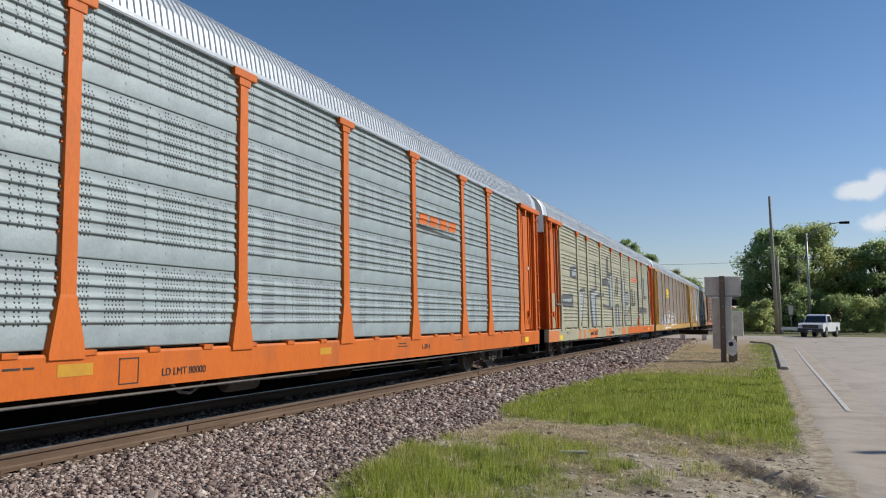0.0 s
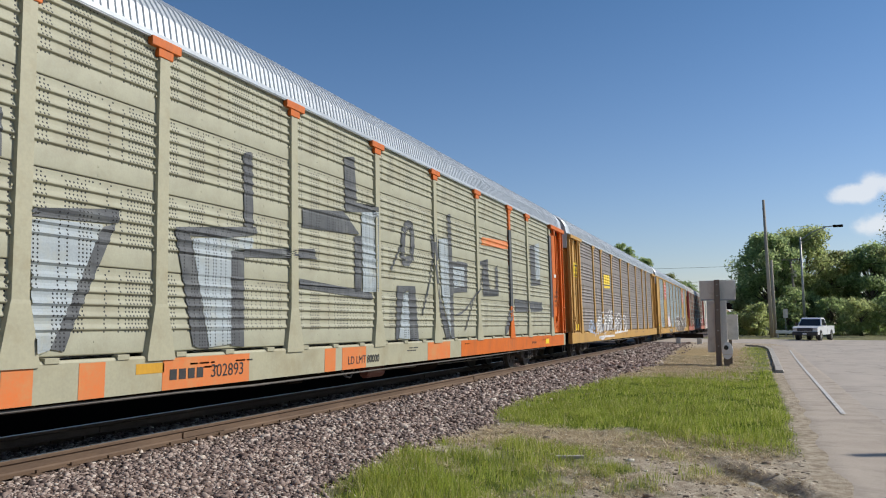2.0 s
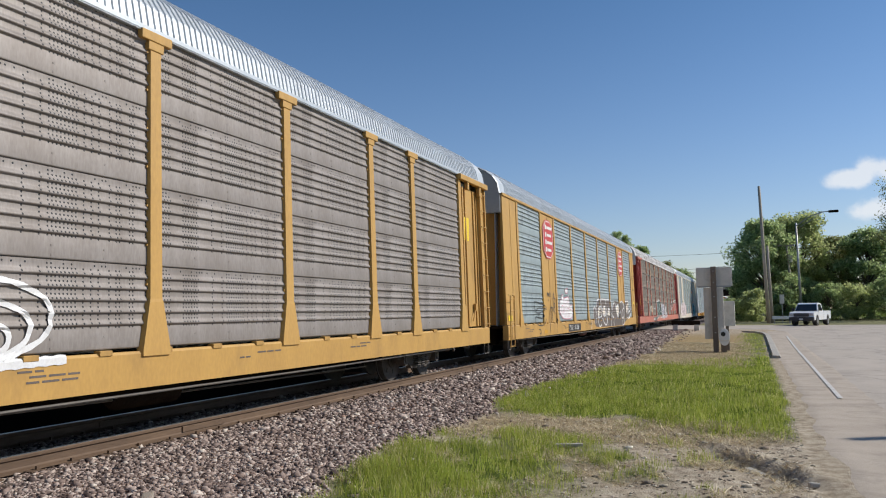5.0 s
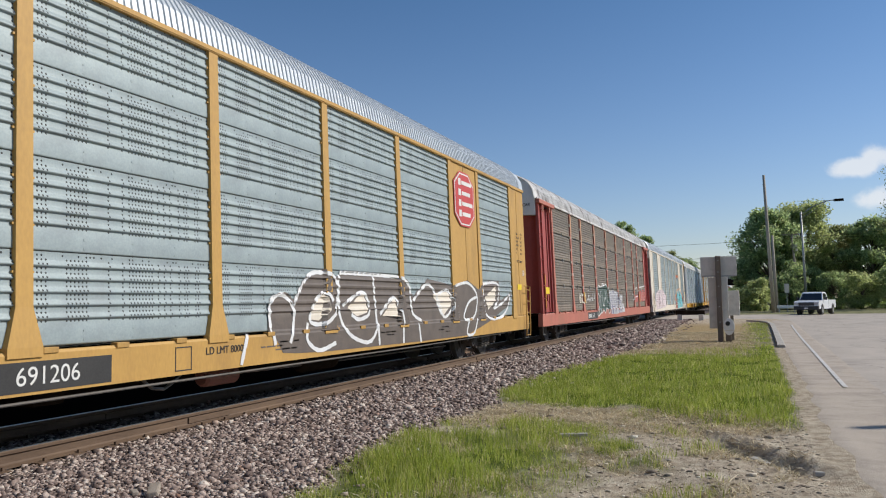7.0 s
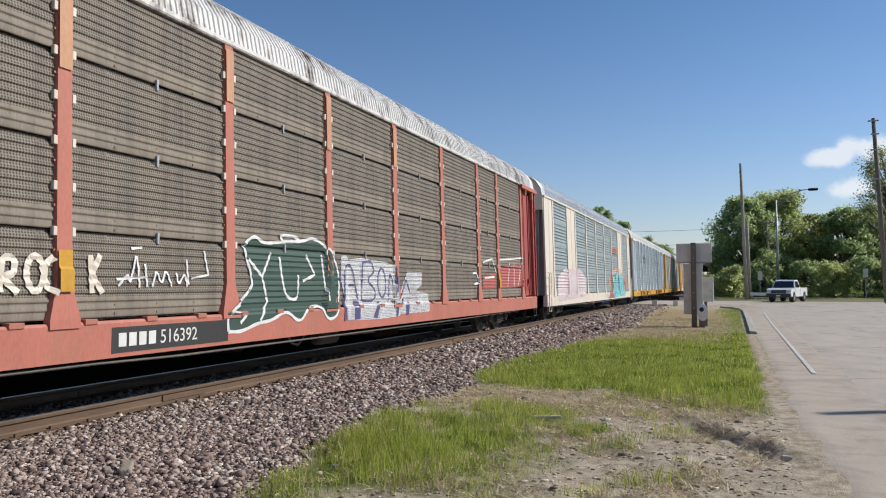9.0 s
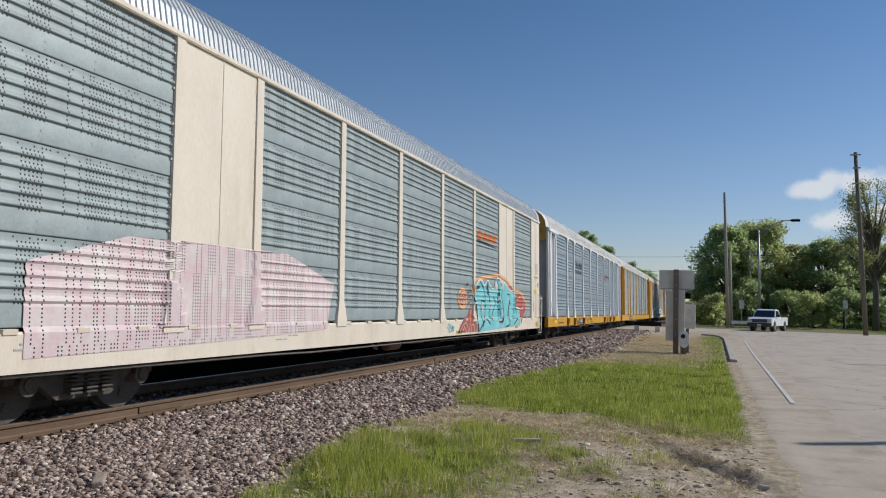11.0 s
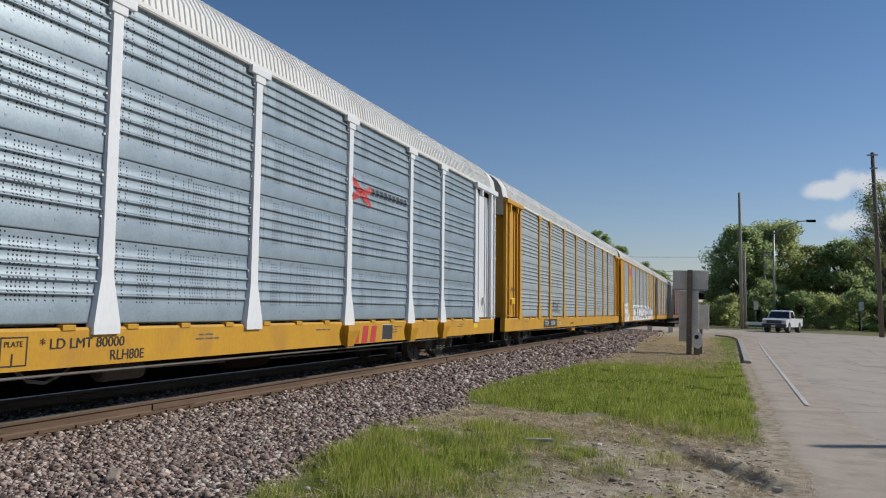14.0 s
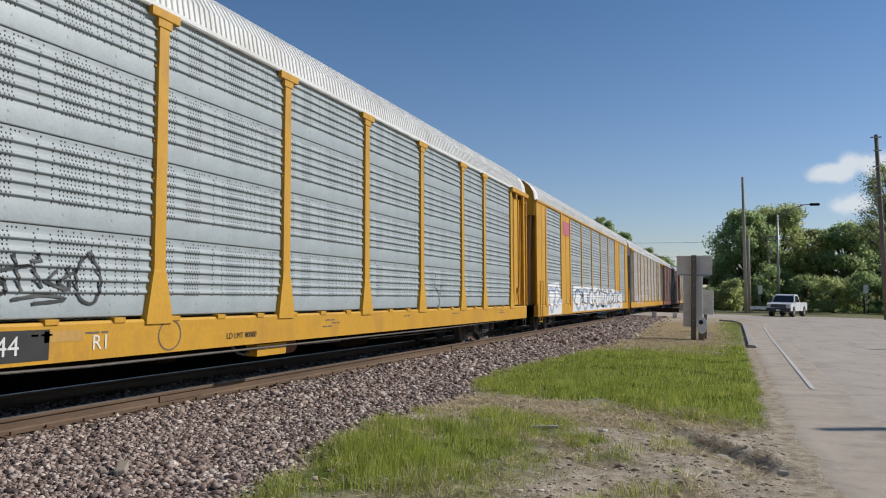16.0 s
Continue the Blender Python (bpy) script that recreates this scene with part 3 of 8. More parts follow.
def sheet_profile(kind):
    """Heights and outward swells of one pressed sheet: a plain lap along its foot, then swages."""
    if kind == "screen":
        pts, n, z0, z1, deep = [(0.0, 0.0), (0.006, 0.006), (0.02, 0.006), (0.07, 0.006)], 9, 0.08, 0.93, 0.015
    elif kind == "ribbed":
        pts, n, z0, z1, deep = [(0.0, 0.0), (0.004, 0.014), (0.02, 0.015), (0.24, 0.012), (0.27, 0.004)], 4, 0.3, 0.9, 0.03
    else:
        pts, n, z0, z1, deep = [(0.0, 0.0), (0.004, 0.014), (0.02, 0.015), (0.22, 0.012), (0.25, 0.004)], 5, 0.26, 0.94, 0.028
    swage = ((0.0, 0.0), (0.05, 0.3), (0.1, 0.75), (0.16, 1.0), (0.26, 0.92), (0.4, 0.5), (0.52, 0.14), (0.62, 0.0), (0.96, 0.0))
    if kind == "ribbed":
        swage = ((0.0, 0.0), (0.04, 0.35), (0.09, 0.85), (0.14, 1.0), (0.2, 0.9), (0.3, 0.35), (0.37, 0.0), (0.96, 0.0))
    elif kind == "screen":
        swage = ((0.0, 0.0), (0.06, 0.25), (0.16, 0.95), (0.24, 1.0), (0.42, 0.8), (0.66, 0.36), (0.86, 0.06))
    step = (z1 - z0) / n
    for i in range(n):
        pts += [(z0 + (i + u) * step, 0.004 + deep * o) for u, o in swage]
    return pts + ([(0.935, -0.03), (0.97, -0.045)] if kind == "screen" else [(0.955, 0.004), (0.97, 0.004)])


PROFILES = {k: sheet_profile(k) for k in ("waved", "ribbed", "screen")}
sheet_cache = {}


def sheet_mesh(width, material, fine):
    key = (round(width, 2), material.name, fine)
    if key not in sheet_cache:
        prof = PROFILES[fine]
        ny = max(2, int(width / 0.35))
        v, f = [], []
        for j in range(ny + 1):
            y = width * j / ny
            dent = 0.004 * math.sin(3.1 * j + width)
            for z, o in prof:
                v.append((o - LEAN * z + dent * math.sin(math.pi * z), y, z))
        k = len(prof)
        for j in range(ny):
            for i in range(k - 1):
                f.append((j * k + i, (j + 1) * k + i, (j + 1) * k + i + 1, j * k + i + 1))
        b = Build()
        b.add(v, f)
        for j in range(max(2, int(width / 0.7)) + 1):
            y = 0.06 + (width - 0.12) * j / max(2, int(width / 0.7))
            b.box(0.006, 0.016, y - 0.011, y + 0.011, 0.03, 0.052).box(0.004, 0.013, y - 0.011, y + 0.011, 0.13, 0.152)
        me = link_mesh("panel", b.v, b.f, material)
        me.polygons.foreach_set("use_smooth", [len(p.vertices) == 4 and i < len(f) for i, p in enumerate(me.polygons)])
        sheet_cache[key] = me
    return sheet_cache[key]


mesh_cache = {}


def cached(name, material, make):
    key = (name, material.name)
    if key not in mesh_cache:
        mesh_cache[key] = make().mesh(name, material)
    return mesh_cache[key]


def post_build(style):
    """A side post with its foot; x is out from the side, z over the rail."""
    b = Build()
    lean = LEAN

    def ring(z, half, out):
        x = -lean * (z - 0.85)
        return [(x + 0.0, -half, z), (x + out, -half * 0.92, z), (x + out, half * 0.92, z), (x + 0.0, half, z)]
    if style == "flare":
        rows = [(1.0, 0.25, 0.085), (1.06, 0.25, 0.085), (1.64, 0.125, 0.075), (1.68, 0.11, 0.07), (4.9, 0.095, 0.065)]
    elif style == "gusset":
        rows = [(0.98, 0.22, 0.1), (1.08, 0.22, 0.1), (1.66, 0.1, 0.07), (4.95, 0.085, 0.06)]
    else:
        rows = [(1.0, 0.22, 0.08), (1.1, 0.22, 0.08), (1.5, 0.11, 0.06), (4.98, 0.1, 0.055)]
    v = [p for r in rows for p in ring(*r)]
    f = [(4 * i + k, 4 * i + (k + 1) % 4, 4 * i + 4 + (k + 1) % 4, 4 * i + 4 + k) for i in range(len(rows) - 1) for k in range(4)]
    f += [(3, 2, 1, 0), tuple(range(4 * len(rows) - 4, 4 * len(rows)))]
    b.add(v, f)
    for z in np.arange(1.85, 4.9, 0.48):
        for s in (-1, 1):
            x = -lean * (z - 0.85)
            b.box(x + 0.015, x + 0.04, s * 0.115 - 0.012, s * 0.115 + 0.012, z - 0.012, z + 0.012)
    return b


def cap_build():
    x = -LEAN * 4.15
    return Build().box(x + 0.02, x + 0.1, -0.26, 0.26, 4.87, 4.99, 0.012).box(x + 0.02, x + 0.085, -0.13, 0.13, 4.76, 4.88, 0.01)


def upright_strip(y0, y1, inner, out, z0=1.06, z1=4.95):
    """An upright strip of the side that leans in with it."""
    b = Build()
    v = []
    for z in (z0, z1):
        dx = -LEAN * (z - 1.06)
        v += [(dx + inner, y0, z), (dx + out, y0, z), (dx + out, y1, z), (dx + inner, y1, z)]
    return b.add(v, [(3, 2, 1, 0), (4, 5, 6, 7), (0, 1, 5, 4), (1, 2, 6, 5), (2, 3, 7, 6), (3, 0, 4, 7)])


def rung_build():
    return Build().tube([(0.03, 0.64, 0.02), (0.075, 0.66, 0), (0.075, 1.06, 0), (0.03, 1.08, 0.02)], 0.011, 6)


def header_build():
    x = -LEAN * 4.1
    return Build().box(x - 0.04, x + 0.1, 0.56, 2.7, 4.86, 5.0, 0.015).box(x - 0.02, x + 0.075, 1.08, 1.2, 4.6, 4.88, 0.01).box(x - 0.02, x + 0.075, 2.02, 2.14, 4.66, 4.88, 0.01)


def roof_build(e=0.0):
    """An arched roof of narrow cross ribs, with a plain hood at both ends."""
    b = Build()
    arc = []
    half = SIDE - LEAN * 4.15 - 0.02
    for i in range(13):
        a = math.pi * i / 12
        arc.append((half * math.cos(a) * (1 - 0.06 * math.sin(a)), EAVE + 0.95 * math.sin(a) ** 0.8))
    ys, zs = [], []
    y = 1.0 + e
    while y < L - 1.0 - e:
        ys += [y, y + 0.014, y + 0.05, y + 0.066]
        zs += [0.0, 0.019, 0.019, 0.0]
        y += 0.115
    ys, zs = [0.45 + e, 0.5 + e, 0.98 + e] + ys + [L - 0.9 - e, L - 0.5 - e, L - 0.45 - e], [-0.03, 0.0, 0.0] + zs + [0.0, 0.0, -0.03]
    v, f = [], []
    for yy, o in zip(ys, zs):
        for i, (x, z) in enumerate(arc):
            a = math.pi * i / 12
            v.append((x + o * math.cos(a), yy, z + o * math.sin(a)))
    k = len(arc)
    for j in range(len(ys) - 1):
        for i in range(k - 1):
            f.append((j * k + i, j * k + i + 1, (j + 1) * k + i + 1, (j + 1) * k + i))
    b.add(v, f)
    return b


def end_hood_build(y0, y1):
    """The closed head over an end door, following the arch."""
    half = SIDE - LEAN * 4.15 - 0.06
    arch = [(half * math.cos(math.pi * i / 14) * (1 - 0.06 * math.sin(math.pi * i / 14)), EAVE - 0.02 + 0.95 * math.sin(math.pi * i / 14) ** 0.8) for i in range(15)]
    return Build().prism(arch + [(-half, 4.45), (half, 4.45)], "y", y0, y1)


def end_door_build(y_out, sign):
    """Two tall door leaves that bow outwards."""
    b = Build()
    half = SIDE - 0.16
    n = 10
    v, f = [], []
    for i in range(n + 1):
        u = -1 + 2 * i / n
        x, y = u * half, y_out - sign * 0.32 * (1 - abs(u) ** 2.2) + sign * 0.25
        v += [(x, y, 1.08), (x, y, 4.46)]
    for i in range(n):
        f.append((2 * i, 2 * i + 2, 2 * i + 3, 2 * i + 1))
    b.add(v, f)
    return b


def door_bar_build(y_out, sign, z, h=0.05, lift=0.02):
    b = Build()
    half, n = SIDE - 0.16, 10
    vv, ff = [], []
    for i in range(n + 1):
        u = -1 + 2 * i / n
        x, y = u * half, y_out - sign * 0.32 * (1 - abs(u) ** 2.2) + sign * 0.25
        vv += [(x, y - sign * lift, z), (x, y - sign * lift, z + h)]
    for i in range(n):
        ff.append((2 * i, 2 * i + 2, 2 * i + 3, 2 * i + 1))
    return b.add(vv, ff)


def sill_build(e=0.0):
    return Build().prism([(SIDE - 0.16, 0.63), (SIDE, 0.63), (SIDE, 1.03), (SIDE - 0.02, 1.06), (SIDE - 0.16, 1.06)], "y", 0.62 + e, L - 0.62 - e)


def clip_build():
    return Build().box(SIDE - 0.08, SIDE + 0.015, -0.09, 0.09, 1.03, 1.09, 0.006)


def deck_build():
    b = Build().box(-SIDE + 0.05, SIDE - 0.12, 1.2, L - 1.2, 0.98, 1.06).box(-0.36, 0.36, 0.9, L - 0.9, 0.42, 0.98)
    for y in np.arange(6.6, L - 6, 2.2):
        b.box(-SIDE + 0.2, SIDE - 0.17, y - 0.06, y + 0.06, 0.66, 0.98)
    return b.box(-0.95, -0.4, 12.6, 13.8, 0.45, 0.9, 0.05).box(0.4, 1.0, 15.2, 16.3, 0.5, 0.88, 0.06).box(0.55, 1.1, 10.9, 11.3, 0.45, 0.85, 0.03)


def inner_build():
    """The far side and the inside faces that close the car."""
    return Build().box(-SIDE, -SIDE + 0.05, 1.12, L - 1.12, 0.63, 5.0).box(-SIDE + 0.2, SIDE - 0.27, 1.45, 1.5, 1.06, 5.0).box(-SIDE + 0.2, SIDE - 0.27, L - 1.5, L - 1.45, 1.06, 5.0).box(SIDE - 0.36, SIDE - 0.34, 1.1, L - 1.1, 1.06, 4.9)


def coupler_build(y0, y1):
    s = 1 if y1 > y0 else -1
    b = Build().box(-0.09, 0.09, min(y0, y1), max(y0, y1), 0.72, 0.96, 0.02)
    b.box(-0.2, 0.2, min(y1, y1 - s * 0.35), max(y1, y1 - s * 0.35), 0.66, 1.0, 0.05)
    b.tube([(0.3, y0, 0.75), (0.32, y0 + (y1 - y0) * 0.5, 0.4), (0.15, y1, 0.62)], 0.03, 6)
    return b


def stirrup_build():
    return Build().tube([(SIDE - 0.02, 0.68, 0.66), (SIDE - 0.02, 0.68, 0.36), (SIDE - 0.02, 1.02, 0.36), (SIDE - 0.02, 1.02, 0.66)], 0.016, 6)


def truck_frame_build():
    """Two cast side frames with springs pockets, and the bolster."""
    b = Build()
    for s in (-1, 1):
        x0, x1 = s * 0.98 - 0.06, s * 0.98 + 0.06
        out = [(-1.15, 0.46), (-1.15, 0.62), (-0.78, 0.66), (-0.4, 0.8), (0.4, 0.8), (0.78, 0.66), (1.15, 0.62), (1.15, 0.46), (0.72, 0.46), (0.42, 0.24), (-0.42, 0.24), (-0.72, 0.46)]
        b.prism(out, "x", x0, x1)
        for yy in (-0.88, 0.88):
            b.disc(s * 1.02 - 0.1, s * 1.02 + 0.1, yy, 0.457, 0.13, 14)
            b.disc(s * 1.1, s * 1.14, yy, 0.457, 0.08, 8)
    return b.box(-1.1, 1.1, -0.2, 0.2, 0.42, 0.7, 0.03)


def spring_build(side):
    b = Build()
    for yy in (-0.24, 0.0, 0.24):
        for z in np.arange(0.3, 0.62, 0.05):
            b.box(side * 1.08 - 0.08, side * 1.08 + 0.08, yy - 0.09, yy + 0.09, z, z + 0.026, 0.01)
    return b


def wheelset_build():
    b = Build().disc(-0.9, 0.9, 0, 0, 0.08, 12)
    for s in (-1, 1):
        b.disc(s * 0.69 - 0.065, s * 0.69 + 0.065, 0, 0, 0.455, 32)
        b.disc(s * 0.62 - 0.015, s * 0.62 + 0.015, 0, 0, 0.48, 32)
        b.disc(s * 0.765 - 0.01, s * 0.765 + 0.02, 0, 0, 0.17, 16)
        for k in range(6):
            a = k * math.pi / 3
            b.box(s * 0.755, s * 0.765 + s * 0.004, 0.28 * math.cos(a) - 0.05, 0.28 * math.cos(a) + 0.05, 0.28 * math.sin(a) - 0.05, 0.28 * math.sin(a) + 0.05) if s > 0 else None
    return b


def plain_plate_build(width):
    """A smooth plate in place of the pressed sheets, with a welded seam."""
    b = Build()
    lx = LEAN * 3.9
    for y0, y1, out in ((0, width, 0.02), (width * 0.5, width * 0.5 + 0.03, 0.028)):
        v = []
        for z, dx in ((1.07, 0), (4.99, -lx)):
            v += [(dx - 0.05, y0, z), (dx + out, y0, z), (dx + out, y1, z), (dx - 0.05, y1, z)]
        b.add(v, [(3, 2, 1, 0), (4, 5, 6, 7), (0, 1, 5, 4), (1, 2, 6, 5), (2, 3, 7, 6), (3, 0, 4, 7)])
    return b


def grab_ladder_build():
    b = Build()
    for y in (0.0, 0.42):
        b.tube([(0.05, y, 0.42), (0.07, y, 0.6), (0.07, y, 1.95), (0.0, y, 1.98)], 0.018, 6)
    for z in (0.45, 0.8, 1.15, 1.5, 1.85):
        b.tube([(0.07, 0, z), (0.07, 0.42, z)], 0.013, 6)
    return b


def top_rail_build(e=0.0):
    x = -LEAN * 4.15 + SIDE
    return Build().box(x - 0.12, x + 0.012, 0.6 + e, L - 0.6 - e, 4.97, 5.05).box(x + 0.004, x + 0.022, 2.3, L - 2.3, 4.985, 5.0)


WHEELSETS = []
CARS = []
PLATE_BAYS = {}
CAR_POSTS = {}


def autorack(index, label, panel, post, sill, ladder, door, hood, roof, style="flare", cap=None, ends="ladder", plates=(), fine="waved", plate=None, post_mats=None):
    short = 0.5 if ends == "plate" else 0.0          # plated bodies stand further back from the couplers
    posts = WHITE_CAR_POSTS if style == "gusset" else POSTS
    car = thing("autorack_car", pose(TRACK_X, GAP0 + L * (index - 1), RAIL_Z), label, "freight car", "cars of the train")
    CARS.append((car, index))
    CAR_POSTS[car.name] = posts
    PLATE_BAYS[car.name] = [(posts[j], posts[j + 1]) for j in plates]
    part("side_sill", cached("side_sill%.1f" % short, sill, lambda: sill_build(short)), car)
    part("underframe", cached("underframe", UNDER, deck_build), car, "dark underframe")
    part("inner_wall", cached("inner_wall", GREY_PAINT, inner_build), car)
    part("top_rail", cached("top_rail%.1f" % short, sill if style == "straight" and roof is not ROOF_RUST else roof, lambda: top_rail_build(short)), car)
    part("roof", cached("roof%.1f" % short, roof, lambda: roof_build(short)), car)
    for j, (y0, y1) in enumerate(zip(posts[:-1], posts[1:])):
        w = y1 - y0
        if j in plates:
            part("plate", cached("plate%.2f" % w, plate or post, lambda: plain_plate_build(w)), car, at=pose(SIDE - 0.05, y0, 0))
            continue
        for k in range(4):
            z = SHEET_Z0 + 0.978 * k
            part("panel", sheet_mesh(w, panel, fine), car, at=pose(side_x(z), y0, z))
    for j, y in enumerate(posts):
        m = (post_mats or {}).get(j, post)
        p = part("side_post", cached("side_post_" + style, m, lambda: post_build(style)), car, at=pose(SIDE - 0.055, y, 0))
        if cap and 0 < j < len(posts) - 1:
            part("cap", cached("cap", cap, cap_build), p)
        if style == "gusset" and j in (1, 2, 3, 6, 7, 8):
            part("gusset", cached("gusset", sill, lambda: Build().add(
                [(0.02, -0.24, 1.0), (0.17, -0.24, 1.0), (0.17, 0.24, 1.0), (0.02, 0.24, 1.0), (0.17, -0.24, 0.9), (0.17, 0.24, 0.9), (0.02, -0.12, 0.6), (0.1, -0.12, 0.6), (0.1, 0.12, 0.6), (0.02, 0.12, 0.6)],
                [(0, 1, 2, 3), (1, 4, 5, 2), (4, 7, 8, 5), (7, 6, 9, 8), (0, 6, 7, 4, 1), (3, 2, 5, 8, 9)])), p, at=pose(0.03, 0, 0.0))
    for i, y in enumerate(np.arange(3.1, L - 3, 0.963)):
        part("sheet_clip", cached("sheet_clip", sill, clip_build), car, at=pose(0, float(y), 0))
    for far in (False, True):
        turn = Matrix.Translation((0, L, 0)) @ Matrix.Diagonal((1, -1, 1, 1)) if far else Matrix.Identity(4)
        if ends == "ladder":
            here = turn @ pose(SIDE - 0.03, 0, 0)
            lad = part("corner_plate", cached("corner_plate", ladder, lambda: upright_strip(0.68, 1.02, -0.05, 0.0)), car, at=here)
            part("edge_strip", cached("edge_strip_a", ladder, lambda: upright_strip(0.62, 0.68, -0.05, 0.05)), lad)
            part("edge_strip", cached("edge_strip_b", ladder, lambda: upright_strip(1.02, 1.1, -0.05, 0.06)), lad)
            for z in np.arange(1.15, 4.9, 0.44):
                part("rung", cached("rung", ladder, rung_build), lad, at=pose(-LEAN * (z - 1.06), 0, float(z)))
            leaf = part("door_leaf", cached("door_leaf", ladder, lambda: upright_strip(1.1, 2.34, -0.16, -0.07, 1.1, 4.74)), car, at=here)
            for ry, rw in ((1.14, 0.05), (1.34, 0.07), (1.98, 0.06), (2.26, 0.08)):
                part("rib", cached("rib%.2f" % ry, ladder, lambda: upright_strip(ry, ry + rw, -0.07, -0.035 if ry < 2.2 else 0.0, 1.1, 4.72)), leaf)
            part("latch", cached("latch", ladder, lambda: Build().box(-0.07, 0.0, 1.5, 1.62, 1.5, 1.7, 0.015).tube([(-0.03, 1.56, 1.6), (-0.01, 1.75, 1.35), (-0.02, 1.8, 1.25)], 0.014, 6)), leaf)
            part("door_jamb", cached("door_jamb", ladder, lambda: upright_strip(2.3, 2.66, -0.2, -0.14, 1.08, 4.85)), car, at=here)
            part("header", cached("header", cap or post, header_build), car, at=turn @ pose(SIDE, 0, 0))
        else:
            part("end_plate", cached("end_plate", ladder, lambda: plain_plate_build(1.5)), car, at=turn @ pose(SIDE - 0.05, 0.62 + short, 0))
            part("grab_ladder", cached("grab_ladder", ladder, grab_ladder_build), car, at=turn @ pose(SIDE, 0.68 + short, 0))
        part("stirrup", cached("stirrup", PIPE, stirrup_build), car, at=turn @ pose(0, short, 0))
    for far in (False, True):
        y_out, sg = (L - 0.72 - short, -1) if far else (0.72 + short, 1)
        leaf_mat = door if hood is not GREEN_ROOF else GREY_PAINT
        ed = part("end_door", cached("end_door%d%.1f" % (far, short), leaf_mat, lambda: end_door_build(y_out, sg)), car)
        for z in (1.15, 3.1):
            part("door_bar", cached("door_bar%d%.1f%.1f" % (far, z, short), leaf_mat, lambda: door_bar_build(y_out, sg, z)), ed)
        part("end_hood", cached("end_hood%d%.1f" % (far, short), hood, lambda: end_hood_build(L - 0.9 - short, L - 0.55 - short) if far else end_hood_build(0.55 + short, 0.9 + short)), car)
        part("coupler", cached("coupler%d%.1f" % (far, short), TRUCK_STEEL, lambda: coupler_build(L - 0.9 - short, L - 0.02) if far else coupler_build(0.9 + short, 0.02)), car)
    part("brake_cylinder", cached("brake_cylinder", BROWN if index % 2 else TRUCK_STEEL, lambda: Build().tube([(SIDE - 0.42, 13.6, 0.5), (SIDE - 0.42, 13.65, 0.5), (SIDE - 0.42, 14.3, 0.5), (SIDE - 0.42, 14.35, 0.5)], [0.1, 0.13, 0.13, 0.05], 12)), car)
    part("brake_rod", cached("brake_rod", PIPE, lambda: Build().tube([(SIDE - 0.42, 14.35, 0.5), (SIDE - 0.5, 17.5, 0.45), (SIDE - 0.5, 22.8, 0.42)], 0.016, 6)), car)
    part("brake_chain", cached("brake_chain", PIPE, lambda: Build().tube([(SIDE - 0.12, 12.2, 0.62), (SIDE - 0.16, 12.4, 0.5), (SIDE - 0.2, 12.65, 0.46), (SIDE - 0.3, 12.9, 0.5), (SIDE - 0.4, 13.2, 0.6)], 0.022, 5)), car)
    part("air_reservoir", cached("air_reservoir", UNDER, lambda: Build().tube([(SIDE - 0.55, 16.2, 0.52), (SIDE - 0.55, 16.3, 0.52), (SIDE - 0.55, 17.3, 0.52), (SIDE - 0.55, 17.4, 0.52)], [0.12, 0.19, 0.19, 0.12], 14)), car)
    part("brake_pipe", cached("brake_pipe", PIPE, lambda: Build().tube([(SIDE - 0.06, 2.4, 0.6), (SIDE - 0.06, 8.0, 0.58), (SIDE - 0.08, 9.5, 0.55), (SIDE - 0.08, 20, 0.56), (SIDE - 0.06, 26.4, 0.6)], 0.018, 6)), car)
    for ty in (4.56, L - 4.56):
        tr = part("truck", cached("truck", TRUCK_STEEL, truck_frame_build), car, "greasy dark cast steel truck", pose(0, ty, 0))
        for s in (-1, 1):
            part("spring_nest", cached("spring_nest%d" % s, TRUCK_STEEL, lambda: spring_build(s)), tr)
        for wy in (-0.88, 0.88):
            w = part("wheelset", cached("wheelset", TRUCK_STEEL, wheelset_build), tr, at=pose(0, wy, 0.457))
            WHEELSETS.append((w, wy, index))
    return car


car0 = autorack(0, "autorack car with galvanised panels, orange posts and sill", GALV, ORANGE, ORANGE, ORANGE, ORANGE_DARK, WHITE, ROOF_GALV, cap=ORANGE)
car1 = autorack(1, "sage painted autorack car with orange ends and dark graffiti", SAGE, SAGE_PLAIN, SAGE_PLAIN, ORANGE, ORANGE_DARK, WHITE, ROOF_GALV, cap=ORANGE, post_mats={7: ORANGE})
car2 = autorack(2, "dusty brown-grey autorack car with tan yellow posts and ends", DUSTY, TAN, TAN, TAN, TAN, GREY_PAINT, ROOF_GALV, cap=TAN)
car3 = autorack(3, "autorack car with galvanised panels and tan plates bearing red octagons", GALV, TAN, TAN, TAN, TAN, GREY_PAINT, ROOF_GALV, style="straight", ends="plate", plates=(1, 7))
car4 = autorack(4, "faded red autorack car with grimy screen panels and rusty white roof", SCREEN, SALMON, SALMON, RED, RED, WHITE, ROOF_RUST, style="straight", fine="screen")
car5 = autorack(5, "cream white autorack car with galvanised panels and cyan graffiti", GALV, CREAM, CREAM, CREAM, GREY_PAINT, CREAM, ROOF_GALV, style="straight", ends="plate", plates=(1, 7))
car6 = autorack(6, "autorack car with blue-grey panels, white posts and yellow sill", GALV_BLUE, WHITE, YELLOW, WHITE, WHITE, GREEN_ROOF, ROOF_WHITE, style="gusset", cap=WHITE, fine="ribbed")
